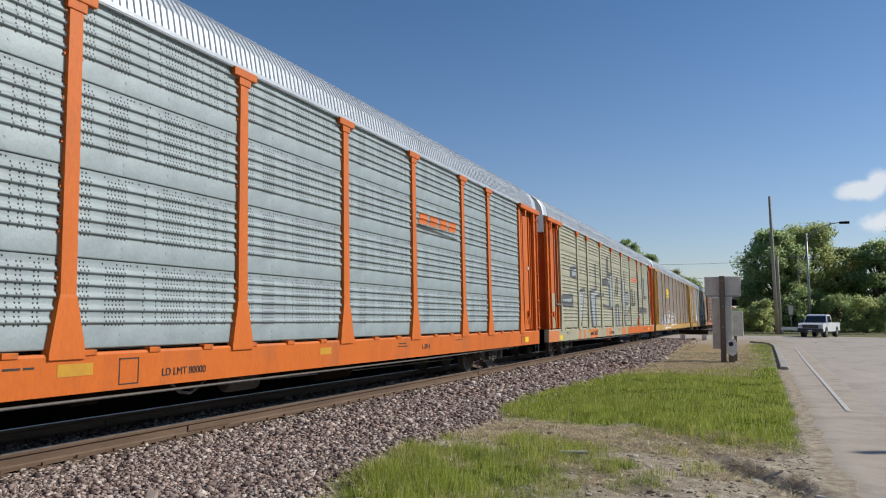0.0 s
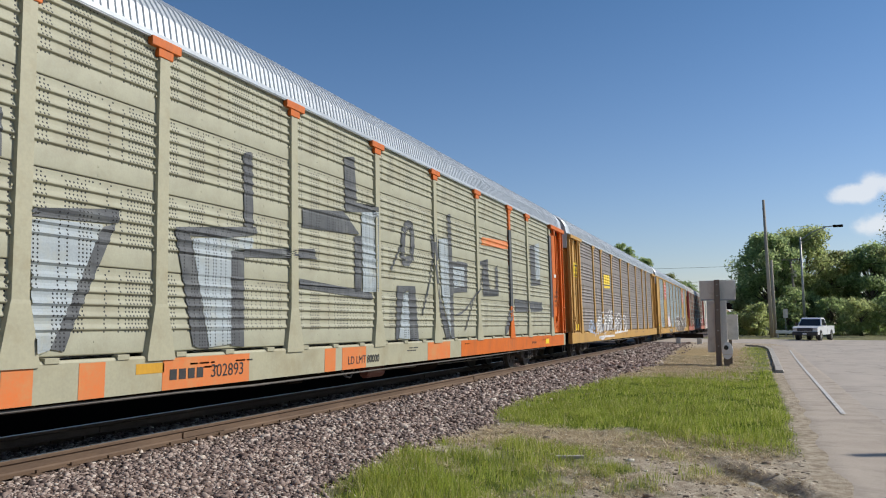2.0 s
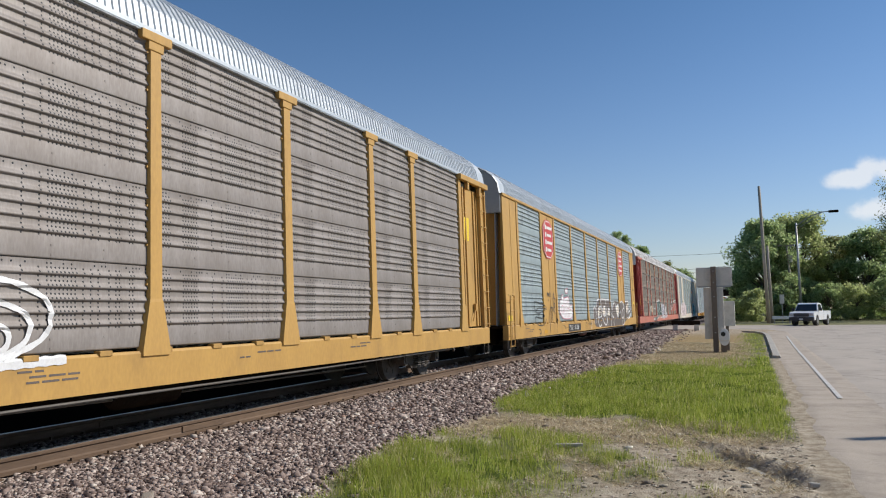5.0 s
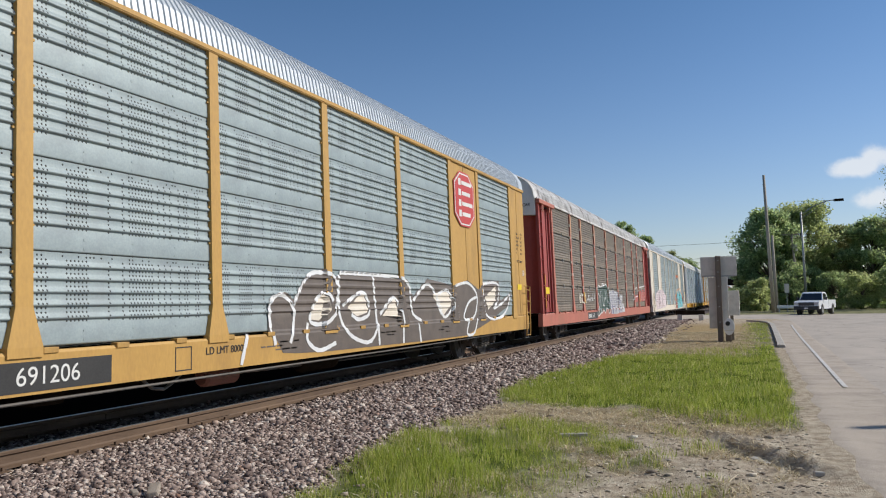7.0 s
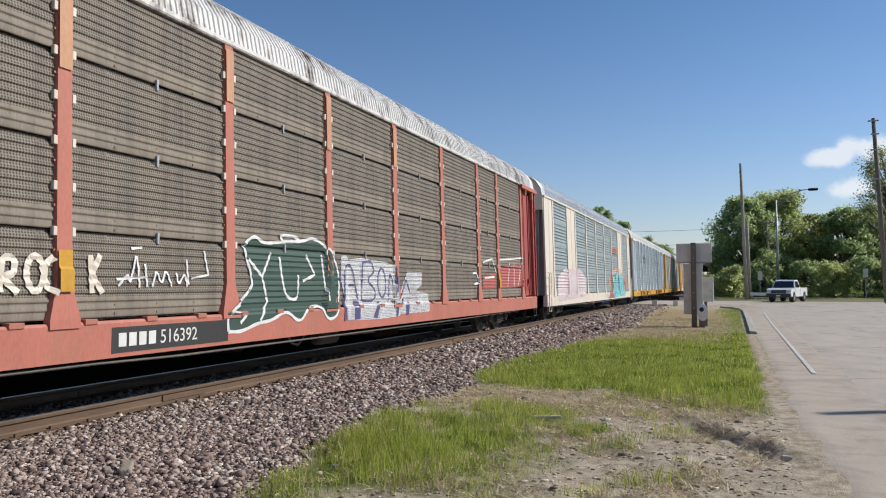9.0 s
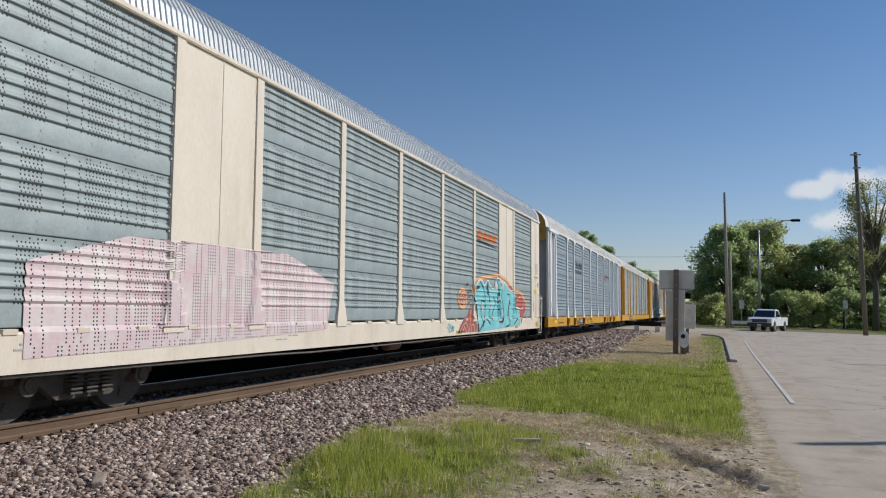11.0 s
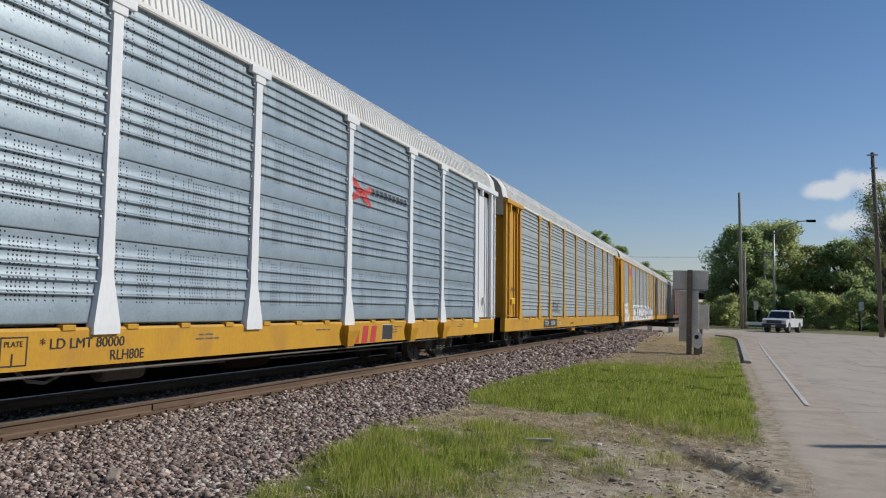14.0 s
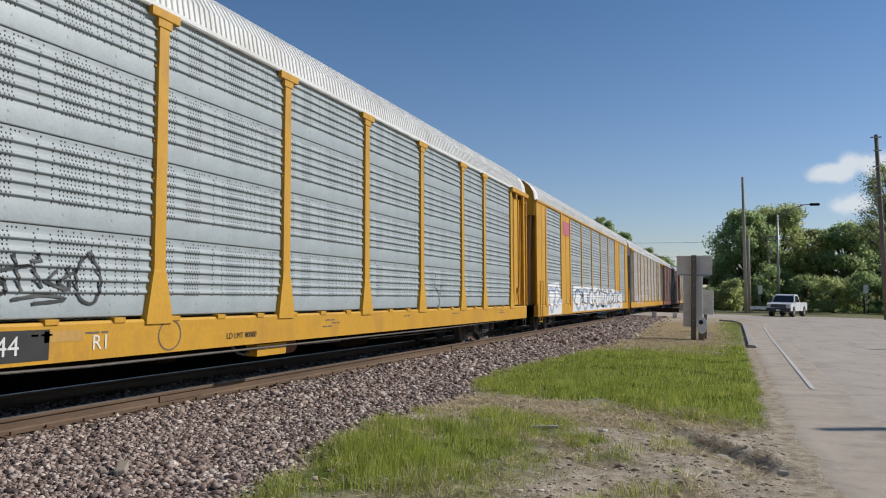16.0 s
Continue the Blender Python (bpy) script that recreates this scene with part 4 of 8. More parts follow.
car7 = autorack(7, "autorack car with pale galvanised panels, yellow posts and sill", GALV_LIGHT, YELLOW, YELLOW, YELLOW, YELLOW, ROOF_GALV, ROOF_WHITE, cap=YELLOW)
car8 = autorack(8, "yellow autorack car with galvanised panels and pale graffiti", GALV_LIGHT, YELLOW, YELLOW, YELLOW, YELLOW, YELLOW, ROOF_WHITE, style="straight", ends="plate", plates=(1, 7))
car9 = autorack(9, "cream grey autorack car with yellow sill", GREY_SHEET, YELLOW, YELLOW, GREY_PAINT, GREY_PAINT, WHITE, ROOF_WHITE, style="flare")
car10 = autorack(10, "brown painted autorack car with white roof", BROWN_SHEET, BROWN, BROWN, BROWN, BROWN, BROWN, ROOF_WHITE, style="straight", fine="screen")
car11 = autorack(11, "autorack car with galvanised panels and tan posts", GALV_LIGHT, TAN, TAN, TAN, TAN, GREY_PAINT, ROOF_GALV, cap=TAN)

# ------------------------------------------------------------------ paint, plates and lettering on the cars
PAINTED = {"bays": [], "posts": POSTS}


def skin(y, z, fine="waved"):
    """How far out the painted side stands at a place along the car."""
    if z < 1.06:
        return SIDE + 0.004
    for p in PAINTED["posts"]:
        if abs(y - p) < (0.1 if z > 1.6 else 0.1 + (1.6 - z) * 0.26):
            return SIDE - LEAN * (z - 0.85) - 0.055 + (0.073 if z > 1.66 else 0.098)
    for y0, y1 in PAINTED["bays"]:
        if y0 <= y <= y1:
            return SIDE - 0.05 - LEAN * (z - 1.07) + 0.04
    k = min(3, max(0, int((z - SHEET_Z0) / 0.978)))
    zz = z - SHEET_Z0 - 0.978 * k
    prof = PROFILES[fine]
    o = 0.03
    for (z0, a), (z1, b) in zip(prof[:-1], prof[1:]):
        if z0 <= zz <= z1:
            o = a + (b - a) * (zz - z0) / max(z1 - z0, 1e-6)
            break
    return side_x(SHEET_Z0) - LEAN * (z - SHEET_Z0) + o + 0.013


def along(y):
    """From a place on the 28.8 m drawing of a car's side to its place on the car."""
    return y * L / 28.8


def ribbon(b, pts, width, lift=0.0, fine="waved", closed=False):
    """A painted stroke through (y, z) points that follows the relief."""
    if closed:
        pts = list(pts) + [pts[0]]
    pts = [Vector(p) for p in pts]
    for _ in range(2 if len(pts) > 3 else 0):
        cut = [q for p, r in zip(pts[:-1], pts[1:]) for q in (p * 0.78 + r * 0.22, p * 0.22 + r * 0.78)]
        pts = [pts[0]] + cut[1:-1] + [pts[-1]]
    run = [pts[0]]
    for p, q in zip(pts[:-1], pts[1:]):
        n = max(1, int((q - p).length / 0.05))
        run += [p + (q - p) * (i + 1) / n for i in range(n)]
    rows = []
    for i, p in enumerate(run):
        d = (run[min(i + 1, len(run) - 1)] - run[max(i - 1, 0)])
        d = d.normalized() if d.length > 1e-6 else Vector((0, 1))
        nrm = Vector((-d.y, d.x))
        m = 5 if width > 0.08 else 3
        wob = width * (1 + 0.12 * math.sin(i * 1.7 + p.x * 3))
        rows.append([p + nrm * wob * (j / (m - 1) - 0.5) for j in range(m)])
    m = len(rows[0])
    v = [(skin(q.x, q.y, fine=fine) + lift, q.x, q.y) for r in rows for q in r]
    f = [(i * m + j, i * m + j + 1, (i + 1) * m + j + 1, (i + 1) * m + j) for i in range(len(rows) - 1) for j in range(m - 1)]
    b.add(v, f)


def fill(b, poly, lift=0.0, fine="waved", step=0.03):
    """A filled patch of paint inside a (y, z) outline, laid on in narrow bands."""
    z0, z1 = min(p[1] for p in poly), max(p[1] for p in poly)
    rows = np.arange(z0, z1, step)

    def cuts(z):
        xs = []
        for (ya, za), (yb, zb) in zip(poly, poly[1:] + poly[:1]):
            if (za <= z) != (zb <= z):
                xs.append(ya + (yb - ya) * (z - za) / (zb - za))
        return sorted(xs)
    for z in rows:
        a, c = cuts(z + 1e-4), cuts(min(z + step, z1) - 1e-4)
        if len(a) != len(c):
            c = a
        for i in range(0, len(a) - 1, 2):
            n = max(1, int((a[i + 1] - a[i]) / 0.1))
            vv = []
            for j in range(n + 1):
                u = j / n
                ya, yc = a[i] + (a[i + 1] - a[i]) * u, c[i] + (c[i + 1] - c[i]) * u
                vv += [(skin(ya, z, fine=fine) + lift, ya, z), (skin(yc, z + step, fine=fine) + lift, yc, min(z + step, z1))]
            b.add(vv, [(2 * j, 2 * j + 2, 2 * j + 3, 2 * j + 1) for j in range(n)])


def paint(car, name, material, strokes=(), fills=(), width=0.1, lift=0.0, fine="waved", label="", closed=False):
    PAINTED["bays"], PAINTED["posts"] = PLATE_BAYS[car.name], CAR_POSTS[car.name]
    made = None
    for kind, shapes in (("fill", fills), ("stroke", strokes)):
        for shape in shapes:
            shape = [(along(p[0]), p[1]) for p in shape]
            b = Build()
            if kind == "fill":
                fill(b, list(shape), lift, fine)
            else:
                ribbon(b, shape, width, lift, fine, closed)
            me = link_mesh(name, b.v, b.f, material)
            bm = bmesh.new()
            bm.from_mesh(me)
            bmesh.ops.remove_doubles(bm, verts=bm.verts, dist=0.004)
            bm.to_mesh(me)
            bm.free()
            made = part(name, me, car, label)
    return made


def lettering(car, text, y, z, size, material, x=None, name="lettering", turn=None, squeeze=1.0):
    cu = bpy.data.curves.new(name, "FONT")
    cu.body, cu.size, cu.extrude = text, size, 0.001
    cu.materials.append(material)
    return part(name, cu, car, at=(turn or pose(SIDE + 0.006 if x is None else x, along(y), z, 90, 0, 90)) @ Matrix.Diagonal((squeeze, 1, 1, 1)))


def plate_on(car, name, y0, y1, z0, z1, material, x=None, thick=0.003, label=""):
    xx = SIDE + 0.001 if x is None else x
    return part(name, Build().box(xx, xx + thick, along(y0), along(y0) + (y1 - y0) * 1.02, z0, z1).mesh(name, material), car, label)


def text_bars(car, y, z, widths, h, material, x=None, gap=0.04, name="lettering_bar"):
    """Plain bars in place of words too small to read."""
    for w in widths:
        plate_on(car, name, y, y + w, z, z + h, material, x)
        y += w + gap


def loops(y0, y1, z0, z1, n, seed, slant=0.1):
    """Rounded letter-like loops in a row."""
    r = random.Random(seed)
    out = []
    w = (y1 - y0) / n
    for i in range(n):
        cy, cz = y0 + (i + 0.5) * w, (z0 + z1) / 2 + r.uniform(-0.06, 0.06)
        pts = []
        a0, turns = r.uniform(0, 6.28), r.uniform(0.8, 1.15)
        squash = r.uniform(0.75, 1.0)
        for k in range(15):
            a = a0 + turns * 2 * math.pi * k / 14
            rr = 1 + 0.25 * math.sin(3 * a + seed + i)
            pts.append((cy + w * 0.52 * math.cos(a) * rr + slant * math.sin(a), cz + (z1 - z0) * 0.5 * squash * math.sin(a) * rr))
        out.append(pts)
    return out


DARK_SPRAY = perforate(mat("charcoal_spray_paint", (0.06, 0.066, 0.072), (0.095, 0.1, 0.105), 0.7, 0, 5, 50, 0.0, (0.2, 0.21, 0.2), 0.4, 3.0))
PALE_SPRAY = perforate(mat("pale_blue_spray_paint", (0.36, 0.41, 0.43), (0.29, 0.33, 0.35), 0.65, 0, 4, 50, 0.0, (0.34, 0.34, 0.27), 0.6, 2.5))
WHITE_SPRAY = mat("white_spray_paint", (0.76, 0.76, 0.76), (0.64, 0.63, 0.62), 0.65, 0, 4, 50, 0.0)
BLUE_SPRAY = mat("faded_blue_spray_paint", (0.28, 0.37, 0.52), (0.36, 0.4, 0.46), 0.65, 0, 5, 50, 0.0)
BROWN_SPRAY = mat("brown_spray_paint", (0.1, 0.08, 0.07), (0.15, 0.12, 0.1), 0.65, 0, 4, 50, 0.0)
BLACK_SPRAY = mat("black_spray_paint", (0.025, 0.025, 0.027), (0.05, 0.05, 0.05), 0.6, 0, 4, 50, 0.0)
PINK_SPRAY = mat("pink_red_spray_paint", (0.5, 0.14, 0.2), (0.42, 0.1, 0.15), 0.65, 0, 4, 50, 0.0)
CYAN_SPRAY = mat("cyan_spray_paint", (0.2, 0.56, 0.6), (0.12, 0.44, 0.49), 0.6, 0, 2.0, 30, 0.0, (0.35, 0.65, 0.66), 0.7, 1.5)
BRICK_SPRAY = mat("brick_red_spray_paint", (0.42, 0.1, 0.08), (0.36, 0.08, 0.065), 0.6, 0, 2.5, 30, 0.0)
PEACH_SPRAY = mat("orange_spray_paint", (0.75, 0.32, 0.1), (0.7, 0.4, 0.2), 0.6, 0, 2.5, 30, 0.0)
GREEN_SPRAY = mat("dark_green_spray_paint", (0.025, 0.06, 0.045), (0.04, 0.08, 0.06), 0.6, 0, 3, 40, 0.0)
LILAC_SPRAY = mat("lilac_spray_paint", (0.5, 0.46, 0.62), (0.6, 0.56, 0.66), 0.65, 0, 3, 40, 0.0)
NAVY = mat("navy_lettering_paint", (0.035, 0.045, 0.06), (0.05, 0.06, 0.075), 0.6, 0, 4, 50, 0.0)
WORN_WHITE = perforate(mat("worn_white_spray_paint", (0.66, 0.66, 0.67), (0.54, 0.53, 0.54), 0.7, 0, 3, 50, 0.0, (0.3, 0.27, 0.25), 0.5, 2.0), 0.034, 0.032, 0.0095, 0.04, (0.06, 0.05, 0.06))
VIOLET_SPRAY = mat("violet_blue_spray_paint", (0.06, 0.06, 0.16), (0.09, 0.08, 0.2), 0.65, 0, 4, 50, 0.0)
PINK_PALE = perforate(mat("faded_pink_spray_paint", (0.62, 0.42, 0.46), (0.6, 0.56, 0.55), 0.65, 0, 6, 30, 0.0, (0.66, 0.62, 0.58), 0.9, 2.5))
LABEL_YELLOW = mat("yellow_sticker", (0.85, 0.62, 0.03), (0.8, 0.57, 0.03), 0.5, 0, 6, 60, 0.0)
RED_SIGN = mat("red_sign_enamel", (0.55, 0.055, 0.05), (0.48, 0.05, 0.045), 0.5, 0, 4, 50, 0.0)
ORANGE_FADED = mat("faded_orange_patch", (0.68, 0.17, 0.035), (0.6, 0.2, 0.06), 0.6, 0, 3, 30, 0.0, (0.5, 0.3, 0.12), 0.5, 2.5)


def small_print(car, dark, seed):
    """The rows of small stencilling and square marks along a sill."""
    r = random.Random(seed)
    for y in (3.2, 8.1, 9.0, 14.2, 17.6, 20.6, 25.0):
        if r.random() < 0.75:
            for row in range(r.choice((1, 2, 3))):
                text_bars(car, y + r.uniform(-0.3, 0.3), 0.92 - row * 0.055, [r.uniform(0.08, 0.22) for _ in range(r.choice((2, 3)))], 0.022, dark, gap=0.03)


def frame_mark(car, y, z, w, h, material, name="square_mark"):
    b = Build()
    y = along(y)
    for a in ((y, y + w, z, z + 0.014), (y, y + w, z + h - 0.014, z + h), (y, y + 0.014, z, z + h), (y + w - 0.014, y + w, z, z + h)):
        b.box(SIDE + 0.001, SIDE + 0.004, *a)
    return part(name, b.mesh(name, material), car)


def logo_stripe(car, y0, z, orange=ORANGE):
    """An orange slanted bar over a thin black wedge."""
    paint(car, "orange_logo_bar", orange, fills=[[(y0 + 0.12 + i * 0.56, z), (y0 + 0.55 + i * 0.56, z), (y0 + 0.62 + i * 0.56, z + 0.24), (y0 + 0.2 + i * 0.56, z + 0.24)] for i in range(4)])
    paint(car, "black_logo_wedge", BLACK_PAINT, fills=[[(y0 + 0.02, z - 0.1), (y0 + 2.3, z - 0.17), (y0 + 2.3, z - 0.14), (y0 + 0.1, z - 0.02)]])


# ---- car 0 and the orange family
logo_stripe(car0, 18.85, 3.5)
lettering(car0, "LD LMT 80000", 11.5, 0.74, 0.13, BLACK_PAINT)
lettering(car0, "L-89-4", 19.0, 0.78, 0.16, BLACK_PAINT)
frame_mark(car0, 10.85, 0.68, 0.3, 0.3, BLACK_PAINT)
plate_on(car0, "yellow_patch", 10.05, 10.5, 0.82, 0.95, YELLOW)
plate_on(car0, "yellow_patch", 15.0, 15.35, 0.84, 0.95, YELLOW)
plate_on(car0, "warning_label", 26.6, 26.95, 0.72, 0.88, LABEL_YELLOW)
small_print(car0, BLACK_PAINT, 0)
plate_on(car0, "white_label", 27.3, 27.42, 3.0, 3.1, WHITE_LETTER, SIDE - 0.13)
frame_mark(car0, 26.2, 0.7, 0.28, 0.2, BLACK_PAINT)

# ---- car 1
paint(car1, "graffiti_letters", DARK_SPRAY, strokes=[[(14.12, 2.74), (14.21, 3.48), (14.65, 3.57), (14.62, 2.77), (14.12, 2.74)]], width=0.2, lift=0.004, label="charcoal block-letter graffiti")
paint(car1, "graffiti_letters", DARK_SPRAY, fills=[[(5.49, 2.61), (6.66, 2.76), (6.64, 2.58), (5.52, 2.53)], [(6.4, 2.52), (6.61, 2.58), (6.31, 1.93), (6.08, 1.45), (5.96, 1.15), (5.78, 1.16), (5.96, 1.54), (6.16, 1.97)], [(7.54, 2.66), (7.79, 2.69), (7.98, 2.02), (8.2, 1.1), (7.9, 1.14), (7.7, 2.01)], [(7.54, 2.66), (9.21, 2.86), (9.21, 2.74), (8.53, 2.63), (7.83, 2.58)], [(8.63, 2.46), (8.92, 2.48), (8.93, 1.11), (8.64, 1.12)], [(8.92, 2.51), (10.76, 2.68), (10.83, 2.51), (8.92, 2.39)], [(8.89, 3.91), (9.09, 3.96), (9.14, 2.82), (8.93, 2.83)], [(10.41, 3.3), (11.74, 3.45), (12.32, 3.08), (10.42, 3.0)]], width=0.2, lift=0.004, label="charcoal block-letter graffiti")
paint(car1, "graffiti_letters", DARK_SPRAY, fills=[[(11.76, 4.45), (12.13, 4.53), (12.22, 3.68), (13.01, 3.71), (13.01, 3.61), (11.79, 3.44)], [(12.12, 3.05), (12.39, 3.08), (12.36, 2.02), (12.12, 2.01)], [(10.32, 2.16), (12.78, 2.03), (12.78, 1.89), (10.33, 2.01)], [(13.86, 2.21), (14.73, 2.24), (14.87, 1.07), (14.44, 1.08), (14.38, 2.1), (14.15, 2.08), (13.86, 1.1), (13.76, 1.11)], [(15.6, 3.45), (15.84, 3.49), (16.09, 2.1), (16.72, 1.07), (16.42, 1.08), (15.92, 2.02)], [(16.64, 4.06), (16.84, 4.1), (16.9, 2.94), (17.93, 2.97), (17.87, 2.23), (16.92, 2.18), (16.93, 1.06), (16.72, 1.07)], [(19.08, 3.14), (19.45, 3.18), (19.65, 2.37), (20.15, 2.39), (20.14, 3.03), (20.37, 3.05), (20.38, 2.21), (19.1, 2.17)]], width=0.2, lift=0.004, label="charcoal block-letter graffiti")
paint(car1, "graffiti_letters", DARK_SPRAY, fills=[[(23.78, 3.98), (24.35, 4.08), (24.37, 2.84), (24.94, 2.94), (24.95, 2.74), (23.84, 2.66)], [(21.91, 2.18), (25.04, 2.16), (25.13, 1.83), (21.97, 1.79)], [(21.36, 3.16), (21.52, 3.18), (21.57, 1.78), (21.23, 1.22), (20.91, 1.09), (20.95, 1.29), (21.4, 1.84)], [(18.7, 3.06), (19.53, 3.21), (19.54, 2.97), (19.53, 2.31), (20.36, 2.35), (20.37, 3.04), (20.25, 3.05), (20.37, 3.07), (20.4, 2.2), (19.07, 2.19), (19.08, 2.98), (18.71, 2.97)], [(2.4, 2.33), (4.45, 2.42), (4.47, 1.89), (1.92, 1.95), (1.92, 2.0), (2.42, 2.02)], [(4.14, 3.47), (5.17, 3.56), (5.18, 3.06), (4.72, 3.04), (4.19, 3.1)]], width=0.2, lift=0.004, label="charcoal block-letter graffiti")
paint(car1, "graffiti_fill", PALE_SPRAY, fills=[[(5.51, 2.51), (6.42, 2.55), (6.16, 1.97), (5.78, 1.16), (5.59, 1.14)], [(7.84, 2.55), (9.11, 2.69), (9.12, 2.53), (8.63, 2.46), (8.64, 1.15), (8.2, 1.13), (7.98, 2.02)], [(12.38, 3.52), (13.01, 3.61), (12.96, 2.04), (12.42, 2.02)], [(16.93, 2.82), (17.7, 2.85), (17.64, 2.34), (16.95, 2.3)], [(16.05, 3.39), (16.63, 3.48), (16.7, 1.14), (16.21, 2.1)], [(14.15, 2.07), (14.36, 2.09), (14.42, 1.11), (13.89, 1.13)], [(24.35, 4.08), (24.93, 4.19), (24.94, 2.95), (24.37, 2.86)], [(2.51, 2.17), (4.22, 2.23), (4.1, 2.06), (2.66, 2.02)], [(4.37, 3.36), (5.14, 3.44), (5.15, 3.19), (4.42, 3.11)]], lift=0.008, label="pale grey-blue graffiti fill")
paint(car1, "graffiti_line", DARK_SPRAY, strokes=[[(15.05, 1.61), (15.24, 1.93), (15.53, 2.39), (15.67, 2.87)], [(17.03, 1.64), (17.58, 1.72), (18.26, 2.05), (18.92, 2.45), (19.09, 2.84)], [(17.67, 1.27), (18.11, 1.81), (18.34, 2.09)], [(13.58, 2.51), (13.8, 2.76), (14.02, 3.02)]], width=0.05, lift=0.009, label="thin charcoal vine line")
paint(car1, "red_logo_bar", ORANGE_FADED, fills=[[(19.07, 3.78), (21.41, 3.88), (21.41, 3.64), (19.08, 3.56)]])
for y0, y1 in ((0.64, 2.00), (5.24, 5.59), (6.13, 6.48), (7.34, 9.04), (11.03, 11.38), (11.60, 12.47), (15.28, 16.60), (17.30, 28.10)):
    plate_on(car1, "orange_patch", y0, y1, 0.632, 1.02, ORANGE if y0 > 17 else ORANGE_FADED)
plate_on(car1, "warning_label", 2.12, 2.55, 0.68, 0.86, LABEL_YELLOW, SIDE + 0.005)
plate_on(car1, "yellow_patch", 6.92, 7.37, 0.85, 0.97, YELLOW)
plate_on(car1, "green_patch", 3.3, 3.7, 0.82, 0.96, SAGE)
lettering(car1, "302893", 8.2, 0.74, 0.24, BLACK_PAINT, SIDE + 0.008)
text_bars(car1, 7.46, 0.75, [0.12, 0.12, 0.12, 0.12], 0.13, BLACK_PAINT, SIDE + 0.006)
lettering(car1, "DECK", 27.2, 2.55, 0.13, BLACK_PAINT, SIDE - 0.1, squeeze=0.9)
lettering(car1, "CLEARANCE", 27.0, 2.38, 0.12, BLACK_PAINT, SIDE - 0.1, squeeze=0.75)
lettering(car1, "A 89 MIN.", 27.05, 2.22, 0.11, BLACK_PAINT, SIDE - 0.1, squeeze=0.75)
lettering(car1, "B 94 MIN.", 27.05, 2.06, 0.11, BLACK_PAINT, SIDE - 0.1, squeeze=0.75)
plate_on(car1, "white_label", 27.1, 27.4, 3.12, 3.24, WHITE_LETTER, SIDE - 0.14)
plate_on(car1, "warning_label", 25.3, 25.75, 0.74, 0.9, LABEL_YELLOW, SIDE + 0.005)
lettering(car1, "LD LMT 80000", 11.79, 0.72, 0.2, BLACK_PAINT, SIDE + 0.008)
lettering(car1, "26 WHEELS", 23.6, 0.78, 0.11, BLACK_PAINT, SIDE + 0.006)
part("dark_streak", upright_strip(2.06, 2.26, -0.07, -0.066, 1.9, 4.5).mesh("dark_streak", DARK_SPRAY), car1, "charcoal paint streak", pose(SIDE - 0.03, 0, 0))
part("sage_patch", upright_strip(1.42, 1.97, -0.07, -0.066, 1.12, 2.35).mesh("sage_patch", SAGE_PLAIN), car1, "sage painted-over patch", pose(SIDE - 0.03, 0, 0))
part("dark_streak", upright_strip(27.1, 27.38, 0.0, 0.044, 1.1, 4.6).mesh("dark_streak", DARK_SPRAY), car1, "charcoal paint streak", pose(SIDE - 0.03, 0, 0))
part("dark_streak", upright_strip(22.16, 22.39, 0.0, 0.046, 1.95, 4.25).mesh("dark_streak", DARK_SPRAY), car1, "charcoal paint streak", pose(SIDE - 0.03, 0, 0))
small_print(car1, BLACK_PAINT, 1)

# ---- car 2
paint(car2, "graffiti_letters", WHITE_SPRAY, strokes=[[(5.47, 0.94), (5.5, 1.16), (5.64, 1.3), (5.84, 1.31), (6.01, 1.19), (6.0, 0.99), (5.85, 0.89)], [(5.55, 0.94), (5.57, 1.1), (5.67, 1.19), (5.82, 1.2), (5.94, 1.11), (5.93, 0.97), (5.82, 0.89)], [(5.63, 0.93), (5.64, 1.03), (5.7, 1.09), (5.8, 1.1), (5.87, 1.04), (5.87, 0.96), (5.8, 0.9)], [(5.7, 1.03), (5.75, 1.37), (6.01, 1.57), (6.41, 1.59), (6.74, 1.41), (6.72, 1.11), (6.42, 0.97)], [(5.85, 1.03), (5.88, 1.27), (6.08, 1.41), (6.36, 1.43), (6.6, 1.3), (6.58, 1.08), (6.37, 0.98)], [(5.99, 1.02), (6.02, 1.17), (6.14, 1.26), (6.32, 1.27), (6.46, 1.19), (6.45, 1.05), (6.32, 0.98)]], width=0.06, lift=0.004, label="white outlined bubble-letter graffiti")
paint(car2, "graffiti_letters", WHITE_SPRAY, strokes=[[(5.94, 1.06), (5.99, 1.46), (6.3, 1.71), (6.76, 1.75), (7.16, 1.53), (7.12, 1.16), (6.77, 1.0)], [(6.11, 1.05), (6.15, 1.35), (6.37, 1.52), (6.71, 1.54), (6.99, 1.39), (6.96, 1.12), (6.72, 1.0)], [(6.28, 1.05), (6.3, 1.23), (6.45, 1.34), (6.66, 1.35), (6.83, 1.25), (6.81, 1.09), (6.66, 1.0)], [(6.77, 0.99), (6.82, 1.58), (7.1, 1.95), (7.52, 2.0), (7.87, 1.69), (7.84, 1.16), (7.53, 0.93)], [(6.93, 0.98), (6.96, 1.41), (7.17, 1.67), (7.47, 1.71), (7.72, 1.48), (7.7, 1.1), (7.48, 0.93)], [(7.08, 0.98), (7.11, 1.25), (7.24, 1.41), (7.43, 1.43), (7.58, 1.28), (7.57, 1.05), (7.43, 0.93)]], width=0.06, lift=0.004, label="white outlined bubble-letter graffiti")
